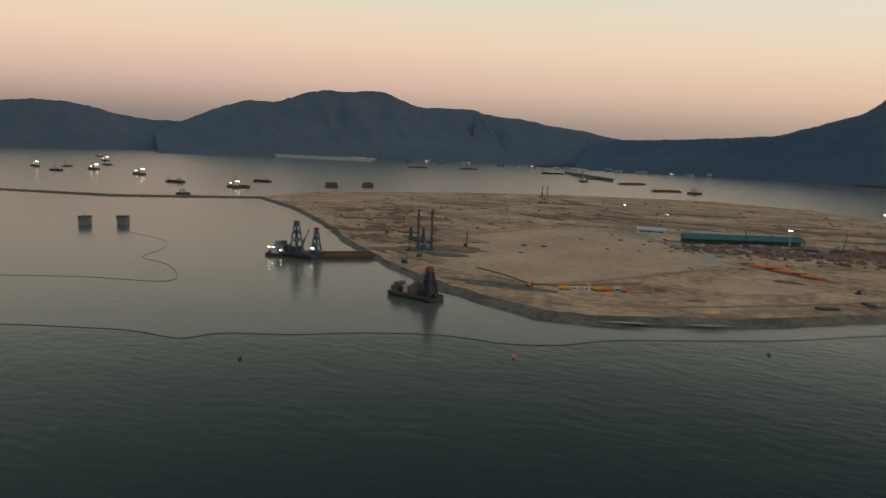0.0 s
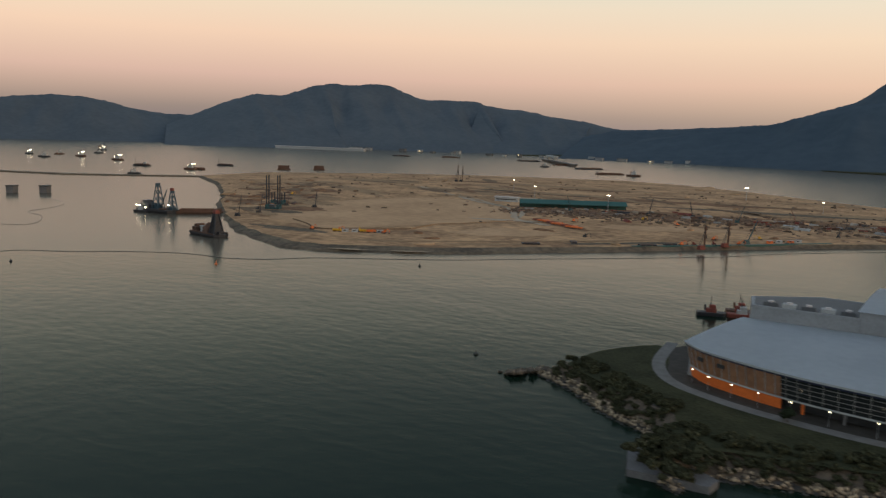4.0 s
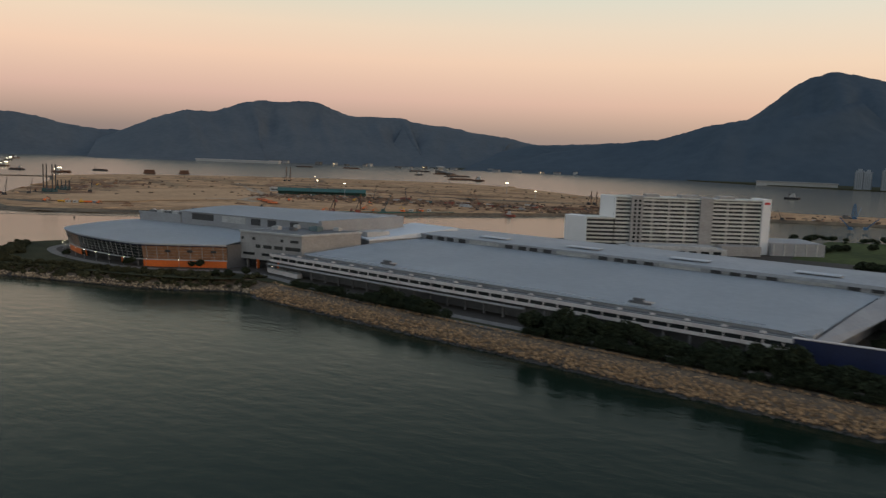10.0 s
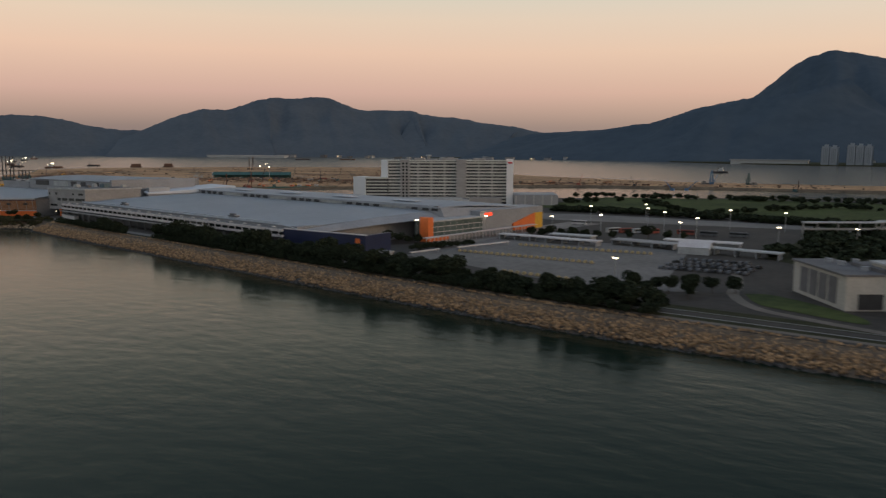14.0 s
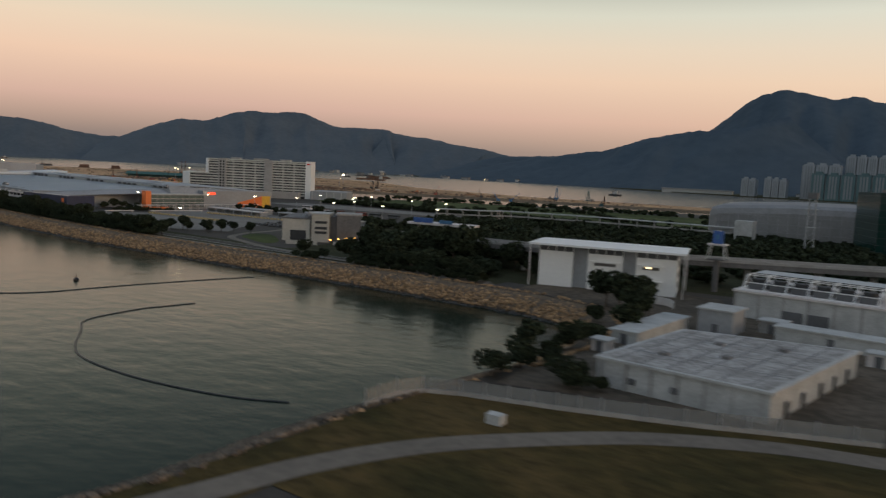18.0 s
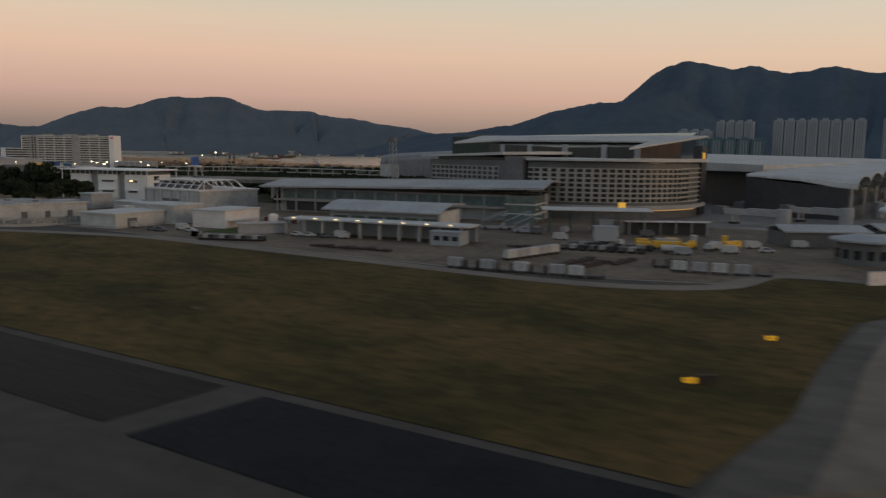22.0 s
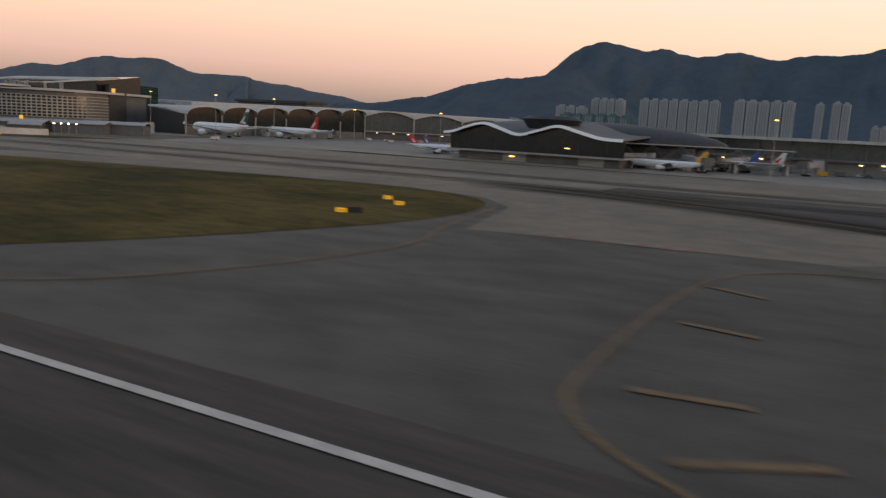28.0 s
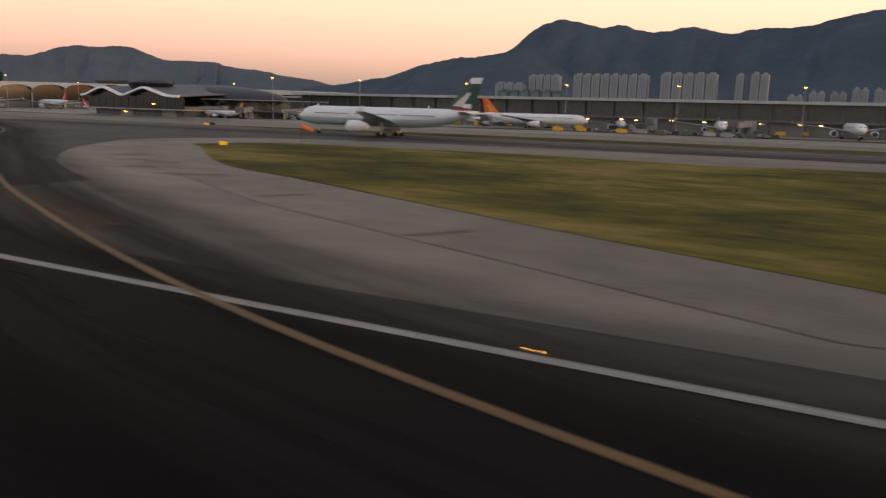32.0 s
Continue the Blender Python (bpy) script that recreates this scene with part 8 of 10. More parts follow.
def ribbon(pts, w, z0, z1):
    bm = bmesh.new()
    rings = []
    for i, p in enumerate(pts):
        a, b = Vector(pts[max(i - 1, 0)]), Vector(pts[min(i + 1, len(pts) - 1)])
        d = (b - a).normalized()
        n = Vector((-d.y, d.x)) * w / 2
        rings.append([(p[0] - n.x, p[1] - n.y, z0), (p[0] + n.x, p[1] + n.y, z0), (p[0] + n.x, p[1] + n.y, z1), (p[0] - n.x, p[1] - n.y, z1)])
    return loft(bm, rings)


def offset_line(pts, off):
    out = []
    for i, p in enumerate(pts):
        a, b = Vector(pts[max(i - 1, 0)]), Vector(pts[min(i + 1, len(pts) - 1)])
        d = (b - a).normalized()
        out.append((p[0] - d.y * off, p[1] + d.x * off))
    return out


part("deck", ribbon(VIA, 7, 5.2, 6.3), "conc_dark", vt)
part("parapet", ribbon(offset_line(VIA, -3.5), 0.3, 6.3, 6.95), "conc", vt)
part("parapet", ribbon(offset_line(VIA, 3.5), 0.3, 6.3, 6.95), "conc", vt)
vcol = finish("column", tube(bar((0, 0, 0), (0, 0, 4.4), 0.8, 10), (0, 0, 4.4), (0, 0, 5.2), 0.8, 10, 1.6), "conc")
for i in range(0, len(VIA), 3):
    o = part("column", vcol, None, vt)
    o.location = (*VIA[i], 0)
FB = [(500, 290), (521, 305), (526, 315), (567, 325), (600, 326), (630, 326)]
fb = thing("covered_footbridge", "long pale covered footbridge over the roads", "footbridge", (0, 0, 0))
part("deck", ribbon(curve_pts(FB, 4), 3, 3.6, 4.1), "conc", fb)
part("roof", ribbon(curve_pts(FB, 4), 3.6, 6.0, 6.35), "offwhite", fb)
for i, p in enumerate(curve_pts(FB, 4)):
    part("pier", nb((p[0] - 0.3, p[1] - 0.3, 0, p[0] + 0.3, p[1] + 0.3, 6.0)), "conc", fb)
part("stair_tower", nb((627, 322, 0, 634, 329, 9.5)), "offwhite", fb)
wt_ = thing("blue_roof_tank", "bright blue tank on a white trestle tower", "tank", (660, 172.5, 0), 0)
part("tank", nb((-0.95, -0.9, 10.9, 0.95, 0.9, 13.7)), "plane_blue", wt_)
part("tank_mark", nb((-0.3, -0.96, 11.8, 0.45, -0.9, 13.0)), "bluesteel", wt_)
part("platform", nb((-2.0, -1.2, 10.5, 2.0, 1.2, 10.85)), "white", wt_)
part("support", nb((-0.5, -0.5, 0, 0.5, 0.5, 7.4), (-2.0, -1.4, 7.2, 2.0, 1.4, 7.5)), "conc_dark", wt_)
for x in (-1.8, 1.8):
    for y in (-1.2, 1.2):
        part("leg", bar((x * 1.1, y * 1.1, 7.4), (x * 0.8, y * 0.8, 10.5), 0.16, 6), "offwhite", wt_)
lt = thing("lattice_tower", "slender pale lattice radar tower", "tower", (661, 285, 0))
bm = bmesh.new()
for x in (-1.3, 1.3):
    for y in (-1.3, 1.3):
        tube(bm, (x * 1.1, y * 1.1, 0), (x * 0.8, y * 0.8, 20.5), 0.13, 4)
for i in range(9):
    z0, z1 = i * 2.28, (i + 1) * 2.28
    for sx in (-1.2, 1.2):
        tube(bm, (sx, -1.2, z0), (sx, 1.2, z1), 0.07, 4)
        tube(bm, (-1.2, sx, z0), (1.2, sx, z1), 0.07, 4)
part("frame", bm, "steel", lt)
part("cabin", nb((-1.5, -1.5, 20.5, 1.5, 1.5, 22.6)), "conc_dark", lt)
part("platform", nb((-1.6, -1.6, 16.8, 1.6, 1.6, 17.0)), "steel", lt)
part("platform", nb((-1.6, -1.6, 10.5, 1.6, 1.6, 10.7)), "steel", lt)
dg = thing("green_office_block", "dark green glazed office block", "office block", (679, 308, 0), 22)
part("wall", nb((0, 0, 0, 27, 26, 23.6)), "greenglass", dg)
for i in range(9):
    part("floor_line", nb((-0.06, -0.06, 2.4 + i * 2.5, 27.06, 26.06, 2.5 + i * 2.5)), "louvre", dg)
for i in range(10):
    part("fin", nb((i * 3, -0.12, 0, i * 3 + 0.08, -0.02, 23.6)), "louvre", dg)
part("roof_plant", nb((6, 6, 23.6, 20, 18, 24.8)), "greydk", dg)
ms = thing("mesh_clad_mall", "wide grey hall wrapped in metal mesh panels", "hall", (610, 342, 0), 6)
bm = bmesh.new()
loft(bm, [[(x, d, 0), (x, d - 0.2, z - 4.0), (x, d + 0.6, z - 1.6), (x, d + 3.0, z - 0.3), (x, d + 9, z), (x, 40, z + 0.6), (x, 50, z - 2), (x, 50, 0)] for x, d, z in ((0, 6, 12.6), (1.2, 2.2, 14.0), (4, 0.4, 14.9), (12, 0, 15.6), (34, 0, 16.8), (56, 0, 17.0), (80, 0, 16.6), (110, 0, 15.6), (150, 0, 14.6))])
part("shell", bm, "mallmesh", ms)
for i in range(36):
    x = 5 + i * 4.0
    z = float(np.interp(x, (4, 12, 34, 56, 80, 110, 150), (14.9, 15.6, 16.8, 17, 16.6, 15.6, 14.6)))
    part("mesh_rib", nb((x, -0.32, 1.0, x + 0.18, 0.0, z - 4.2)), "grey", ms)
for z in (4.5, 8.0, 11.4):
    part("mesh_rail", nb((5, -0.28, z, 146, 0.0, z + 0.12)), "grey", ms)
for i in range(5):
    part("entrance", nb((20 + i * 12, -0.5, 0, 26 + i * 12, 0.6, 2.2)), "louvre", ms)

# ---- cargo and catering buildings ----
lg = thing("long_terminal_shed", "long two-storey grey building under a sweeping pale roof", "building", (716, 149, 0), 10.6)
part("wall", nb((2, 2.5, 0, 72, 20, 6.2)), "grey", lg)
bm = bmesh.new()
loft(bm, [[(x, -1.4, 6.9 + 0.02 * x), (x, 10, 8.4 + 0.02 * x), (x, 22, 7.4 + 0.02 * x), (x, 22, 7.0 + 0.02 * x), (x, 10, 8.0 + 0.02 * x), (x, -1.4, 6.4 + 0.02 * x)] for x in (-2, 12, 26, 40, 54, 68, 75)])
part("roof", bm, "shedroof", lg)
part("upper_glazing", nb((3, 2.3, 3.6, 71, 2.5, 5.8)), "tealglass", lg)
part("mid_slab", nb((1, 0.6, 3.0, 73, 2.5, 3.4)), "conc", lg)
part("lower_glazing", nb((4, 2.2, 0.4, 50, 2.45, 2.8)), "louvre", lg)
for i in range(13):
    part("column", nb((2 + i * 5.8, 0.5, 0, 2.3 + i * 5.8, 0.8, 6.5)), "grey", lg)
part("end_pavilion", nb((66, -1, 0, 73, 10, 6.4)), "paleglass", lg)
for z in (2.0, 4.2):
    part("pavilion_slab", nb((65.8, -1.2, z, 73.3, 10.2, z + 0.3)), "offwhite", lg)
hg = thing("catering_shed", "pale curved-roof loading shed", "shed", (758, 122.5, 0), 10.6)
part("wall", nb((0.6, 0.6, 0, 25, 13, 4.4)), "tower_grey", hg)
bm = bmesh.new()
loft(bm, [[(x, -1.0, 4.3), (x, 3.5, 5.5), (x, 7, 5.9), (x, 14, 5.4), (x, 14, 5.1), (x, 7, 5.6), (x, 3.5, 5.2), (x, -1.0, 4.0)] for x in (-0.6, 8, 17, 26)])
part("roof", bm, "shedroof", hg)
part("side_panel", nb((25, 1, 0, 25.2, 12.6, 4.2)), "offwhite", hg)
for i in range(6):
    part("roller_door", nb((1.6 + i * 4, 0.5, 0.3, 4.6 + i * 4, 0.62, 3.0)), "paleglass", hg)
dk = thing("loading_dock", "long canopy-covered loading dock with lamps", "loading dock", (759, 108.6, 0), 10.6)
part("canopy", nb((0, 0, 3.0, 38, 6, 3.3)), "offwhite", dk)
part("back_wall", nb((0.5, 5.4, 0, 37.5, 5.9, 3.0)), "tower_grey", dk)
for i in range(10):
    part("pier", nb((i * 4, 0.3, 0, i * 4 + 0.5, 0.9, 3.0)), "conc", dk)
for i in range(8):
    part("lamp", nb((2 + i * 4.6, -0.2, 3.35, 2.5 + i * 4.6, 0.15, 3.47)), "lamp_dim", dk, "lit dock lamp")
part("end_office", nb((31.5, -2.4, 0, 37, 2.6, 2.3), (31.3, -2.6, 2.3, 37.2, 2.8, 2.5)), "tower_grey", dk)
for x in (32.2, 33.9, 35.6):
    part("office_window", nb((x, -2.48, 0.9, x + 1.1, -2.35, 1.7)), "darkglass", dk)
tk = thing("white_tank", "upright white storage tank in the yard", "tank", (754.5, 110.5, 0))
part("shell", bar((0, 0, 0), (0, 0, 3.4), 0.95, 14), "white", tk)
part("dome", bar((0, 0, 3.4), (0, 0, 3.75), 0.95, 14, 0.4), "white", tk)
gh = thing("guard_hut", "low grey hut with a flat roof", "hut", (752, 103.6, 0), 50)
part("wall", nb((0, 0, 0, 9, 3.0, 1.9)), "grey", gh)
part("roof", nb((-0.3, -0.3, 1.9, 9.3, 3.7, 2.1)), "conc", gh)
# ---- curved hotel ----
hotel = thing("curved_hotel", "dark hotel with window grids and floating pale roofs", "hotel", (0, 0, 0))
CURVE = curve_pts([(777.5, 180), (788, 181), (797.5, 184.6), (805, 190.2), (810, 198), (812.6, 207), (812.6, 218)], 5)
part("low_block", pris([(741.8, 188.8), (770.5, 179.8), (776, 181), (782, 205), (748, 210)], 0, 14.4), "greydk", hotel)
part("low_block_roof", pris([(739.5, 188), (756, 182.5), (771, 178), (778.5, 187), (782, 207), (746, 212)], lambda x, y: 15.0 + (x - 740) * 0.028, lambda x, y: 15.5 + (x - 740) * 0.036), "rooflight", hotel)
part("low_clerestory", pris([(744, 190), (771, 181.5), (778, 189), (780, 204), (749, 209)], 14.4, 15.1), "darkglass", hotel)
part("main_wall", pris(CURVE + [(806, 240), (776, 236), (772, 200)], 0, 14.2), "greydk", hotel)
part("main_roof", pris(offset_line(CURVE, -1.8) + [(807, 242), (775, 238), (770, 199)], 14.6, lambda x, y: 15.1 + (0.4 if y > 186 else 0)), "rooflight", hotel)
part("main_clerestory", pris(offset_line(CURVE, 1.2) + [(806, 240), (776, 236), (772, 200)], 14.2, 14.6), "darkglass", hotel)
part("penthouse", pris([(752, 207), (778, 201), (799, 203), (808, 213), (807, 236), (750, 228)], 15.1, lambda x, y: 17.3 + (y - 195) * 0.145), "darkglass", hotel)
for x, y in ((757, 206.0), (767, 203.6), (779, 200.9), (790, 202.2), (799, 203.1)):
    part("roof_pier", nb((x - 0.7, y - 0.5, 15.1, x + 0.7, y + 0.4, 19.0)), "grey", hotel)
part("top_roof", pris([(741, 204), (752.4, 209.8), (800.6, 208.8), (799.5, 194.5), (813.4, 220.6), (809, 221.4), (742, 220.4)], lambda x, y: 17.7 + (y - 195) * 0.145, lambda x, y: 18.2 + (y - 195) * 0.145), "rooflight", hotel)
part("lift_core", nb((771.4, 178.6, 0, 776.6, 190, 15.6)), "conc_dark", hotel)
part("corner_fin", pris([(811.0, 215), (813.4, 215), (812.8, 224), (810, 224)], 0, 19.0), "louvre", hotel)


def facade_grid(line, i0, i1, z0, nz, dz, wall_mat, bay):
    """A pale wall panel with punched windows along a plan line."""
    seg = [Vector(p[:2]) for p in line[i0:i1 + 1]]
    part("facade_panel", wall_strip([tuple(p) for p in seg], z0, z0 + nz * dz, 0.18, 0.18, 0.2), wall_mat, hotel)
    me = finish("window", nb((-bay * 0.32, -0.1, 0.2, bay * 0.32, 0.1, dz - 0.22)), "darkglass")
    for p, q in zip(seg, seg[1:]):
        d = (q - p)
        n = max(1, int(d.length / bay + 0.5))
        for k in range(n):
            c = p.lerp(q, (k + 0.5) / n)
            u = d.normalized()
            for z in range(nz):
                o = part("window", me, None, hotel)
                o.matrix_basis = pose(c.x + u.y * 0.2, c.y - u.x * 0.2, z0 + z * dz, 0, 0, math.degrees(math.atan2(u.y, u.x)))


facade_grid(CURVE, 0, 24, 4.2, 7, 1.23, "hotelpanel", 2.15)
facade_grid([(743, 188.3), (752, 185.5), (761, 182.7), (769, 180.2)], 0, 3, 4.2, 7, 1.23, "grey", 2.0)
for i in range(8):
    part("balcony_band", wall_strip(CURVE[22:], 4.2 + i * 1.23, 4.5 + i * 1.23, 0.5, 0.5, 0.5), "hotelpanel", hotel)
part("podium", pris(offset_line(CURVE, -1.6) + [(806, 240), (776, 236), (772, 196)], 2.6, 3.5), "conc", hotel)
part("podium_glow", wall_strip(CURVE[8:26], 2.2, 2.5, 1.2, 1.2, 0.1), "lamp_warm_dim", hotel)
part("emblem", nb((811.6, 216.2, 15.2, 813.6, 217.8, 17.2)), "logo_amber", hotel, "lit amber emblem")
part("emblem", nb((800.8, 183.4, 2.9, 802.6, 183.8, 4.5)), "logo_amber", hotel, "lit amber emblem")

# ---- yard vehicles ----
for x, y, tn, m_, kd in ((726, 99, 20, "offwhite", "van"), (734, 98, 10, "greydk", "car"), (736.4, 98, 15, "greydk", "car"), (738, 102, 12, "offwhite", "van"), (742, 100.6, 8, "offwhite", "car"), (742, 115, 8, "offwhite", "car"), (722, 108, 100, "greydk", "van"),
                         (790, 124, 5, "offwhite", "car"), (806, 134, 10, "offwhite", "van"), (816, 129, 20, "grey", "van"), (812, 146, 15, "offwhite", "van"), (763, 108, 12, "offwhite", "car"), (765.5, 108.6, 12, "offwhite", "car"), (769, 109.4, 12, "greydk", "car"), (772, 110.4, 12, "offwhite", "van"),
                         (822, 134, 15, "yellow", "van"), (826, 139, 20, "yellow", "van"), (831, 126, 10, "grey", "van"), (834, 137, 60, "offwhite", "van"), (839, 143, 30, "offwhite", "van"), (837, 133, 30, "offwhite", "van"), (828, 146, 100, "offwhite", "van"), (833, 149, 95, "yellow", "van"), (842, 138, 20, "offwhite", "car"),
                         (798, 141, 5, "greydk", "van"), (802, 146, 90, "grey", "van"), (818, 150, 30, "greydk", "van"), (846, 149, 40, "offwhite", "van")):
    put_car(x, y, tn, m_, kd)
for i in range(8):
    t = thing("striped_container", "red and white banded storage container", "container", (738 + i * 1.9, 123.6 + i * 0.9, 0), 12, "containers beside the yard")
    part("body", nb((-0.9, -0.6, 0.05, 0.5, 0.6, 1.3)), "redrust" if i % 2 else "rust", t)
    part("end_panel", nb((0.5, -0.62, 0.05, 0.85, 0.62, 1.32)), "offwhite", t)


def dolly(at, turn, mat):
    t = thing("baggage_dolly", "covered baggage dolly standing in a row", "dolly", at, turn, "baggage dollies")
    part("bed", nb((-1.0, -0.5, 0.25, 1.0, 0.5, 0.4)), "darksteel", t)
    part("cover", nb((-0.9, -0.45, 0.4, 0.9, 0.45, 0.95), (-0.95, -0.5, 0.95, 0.95, 0.5, 1.0)), mat, t)
    for x in (-0.7, 0.7):
        part("wheel", bar((x, -0.5, 0.14), (x, 0.5, 0.14), 0.14, 7), "tyre", t)
    return t


def unit_dolly(at, turn, mat, full=True):
    """A container dolly, loaded or empty."""
    t = thing("container_dolly", "low dolly carrying a pale air cargo container" if full else "empty low container dolly with dark end frames", "dolly", at, turn, "container dollies")
    part("bed", nb((-1.1, -0.6, 0.22, 1.1, 0.6, 0.36)), "darksteel", t)
    if full:
        part("container", loft(bmesh.new(), [[(x, -0.55, 0.38), (x, 0.55, 0.38), (x, 0.55, 1.2), (x, 0.3, 1.55), (x, -0.55, 1.55)] for x in (-0.95, 0.95)]), mat, t)
        part("door_seam", nb((-0.03, -0.57, 0.45, 0.03, -0.54, 1.5)), "greydk", t)
    else:
        for x in (-1.0, 0.9):
            part("end_frame", nb((x, -0.55, 0.36, x + 0.1, 0.55, 1.3)), "louvre", t)
    for x in (-0.8, 0.8):
        part("wheel", bar((x, -0.55, 0.14), (x, 0.55, 0.14), 0.14, 7), "tyre", t)
    return t


DOL = [dolly((749, 96, 0.02), 8, m_) for m_ in ("greydk", "conc", "louvre")]
UNIT = [unit_dolly((812.4, 92.2, 0.02), 8, "grey"), unit_dolly((814.9, 92.5, 0.02), 12, "grey", False), unit_dolly((817.2, 93, 0.02), 9, "offwhite")]
for i in range(12):
    copy_thing(DOL[i % 3], pose(753 + i * 0.95, 93.8 + i * 0.4, 0.02, 0, 0, 112))
for k, (x, y, tn) in enumerate(((819.6, 93.3, 7), (822.2, 93.8, 14), (824.7, 94.1, 9), (827.2, 94.9, 20), (810, 91.9, 5), (807.6, 91.6, 8))):
    copy_thing(UNIT[(1, 0, 2, 1, 1, 0)[k]], pose(x, y, 0.02, 0, 0, tn))
for k in range(7):
    copy_thing(UNIT[0 if k % 3 else 2], pose(810.2 + 0.42 * k, 103.6 + 1.8 * k, 0.02, 0, 0, 75))
for x, y, tn, k in ((834.9, 107.3, 10, 2), (837.6, 107.6, 12, 0), (840.2, 108.3, 10, 2), (831.5, 110, 30, 1), (833.5, 112, 30, 1), (843, 109, 12, 0), (845.6, 109.8, 12, 1)):
    copy_thing(UNIT[k], pose(x, y, 0.02, 0, 0, tn))
for i in range(18):
    copy_thing(DOL[(i * 7) % 3], pose(812 + (i % 9) * 1.6, 121 + (i // 9) * 4.4 + (i % 9) * 0.3, 0.02, 0, 0, 95))
for (xa, ya), (xb, yb) in (((819, 102.7), (820.9, 112.5)), ((822, 100.3), (823.8, 111.7)), ((825.3, 107.8), (826.2, 116.4)), ((775, 98.4), (784, 99)), ((783, 99.4), (791, 100.2)), ((802.7, 118.3), (812, 119))):
    n = int(math.dist((xa, ya), (xb, yb)) / 1.5)
    t = thing("pallet_row", "row of dark brown cargo pallets on the yard", "pallets", (xa, ya, 0.02), math.degrees(math.atan2(yb - ya, xb - xa)), "pallet rows")
    for k in range(n):
        part("pallet", nb((k * 1.5, -0.6, 0, k * 1.5 + 1.3, 0.6, 0.3 + 0.12 * (k % 3))), "rutwood", t)
# gate canopy, covered walkway, ramp trucks
gc = thing("gate_canopy", "thin pale canopy on slim teal posts over the yard gate", "canopy", (798, 146.5, 0), 27)
part("roof", loft(bmesh.new(), [[(x, -2.6, 4.7), (x, 2.6, 5.0), (x, 2.6, 5.2), (x, -2.6, 4.9)] for x in (-1.5, 21)]), "rooflight", gc)
for x in (0.2, 4.6, 9.4, 14.2, 19.4):
    part("post", bar((x, -1.8, 0), (x, -1.8, 4.8), 0.14, 6), "tealsteel", gc)
    part("back_post", bar((x, 1.8, 0), (x, 1.8, 5.0), 0.14, 6), "tealsteel", gc)
part("booth", nb((10.6, -1.2, 0, 13.2, 1.2, 2.6), (10.4, -1.4, 2.6, 13.4, 1.4, 2.8)), "tower_grey", gc)
cw = thing("covered_walkway", "low white covered walkway with arched roof frames", "walkway", (813, 151.5, 0), 32)
part("roof", nb((0, -1.1, 2.7, 17, 1.1, 2.85)), "white", cw)
for k in range(8):
    part("arch_rib", bar((0.6 + k * 2.25, -1.15, 2.85), (1.7 + k * 2.25, -1.15, 3.2), 0.08, 5), "offwhite", cw)
for k in range(6):
    part("post", bar((0.5 + k * 3.2, -0.9, 0), (0.5 + k * 3.2, -0.9, 2.7), 0.1, 6), "steel", cw)
part("back_screen", nb((0, 0.9, 0, 17, 1.0, 2.6)), "louvre", cw)


def ramp_truck(at, turn):
    t = thing("stair_truck", "grey-blue boarding stair truck parked in the yard", "truck", at, turn, "stair trucks")
    part("chassis", nb((-2.6, -0.7, 0.3, 2.6, 0.7, 0.8), (1.7, -0.7, 0.8, 2.6, 0.7, 1.5)), "tower_grey", t)
    part("stair", loft(bmesh.new(), [[(-2.6, y, 0.8), (2.2, y, 3.0), (2.2, y, 3.25), (-2.6, y, 1.05)] for y in (-0.6, 0.6)]), "tealglass", t)
    part("platform", nb((1.6, -0.7, 3.0, 3.0, 0.7, 3.15)), "grey", t)
    for y in (-0.62, 0.62):
        part("handrail", tube(bar((-2.6, y, 1.7), (2.2, y, 3.9), 0.05, 5), (2.2, y, 3.9), (3.0, y, 3.9), 0.05, 5), "steel", t)
    for x in (-1.7, 1.7):
        for y in (-0.65, 0.65):
            part("wheel", bar((x, y - 0.1, 0.32), (x, y + 0.1, 0.32), 0.32, 8), "tyre", t)
    return t


for x, y, tn in ((786.5, 143.5, 28), (791, 146, 30), (795.5, 141, 20)):
    ramp_truck((x, y, 0.03), tn)
ct = thing("catering_truck", "white box-bodied catering truck with its body raised", "truck", (817.6, 126.4, 0.03), 30)
part("chassis", nb((-2.2, -0.8, 0.3, 2.8, 0.8, 0.7)), "darksteel", ct)
part("cab", nb((2.0, -0.8, 0.7, 3.0, 0.8, 1.6)), "offwhite", ct)
part("box_body", nb((-2.2, -0.95, 1.4, 1.8, 0.95, 3.9), (-2.3, -1.0, 3.8, 1.9, 1.0, 3.95)), "tower_grey", ct)
part("scissor_lift", tube(bar((-1.6, 0, 0.7), (1.2, 0, 1.4), 0.1, 5), (1.2, 0, 0.7), (-1.6, 0, 1.4), 0.1, 5), "darksteel", ct)
for x in (-1.5, 2.0):
    for y in (-0.75, 0.75):
        part("wheel", bar((x, y - 0.1, 0.34), (x, y + 0.1, 0.34), 0.34, 8), "tyre", ct)
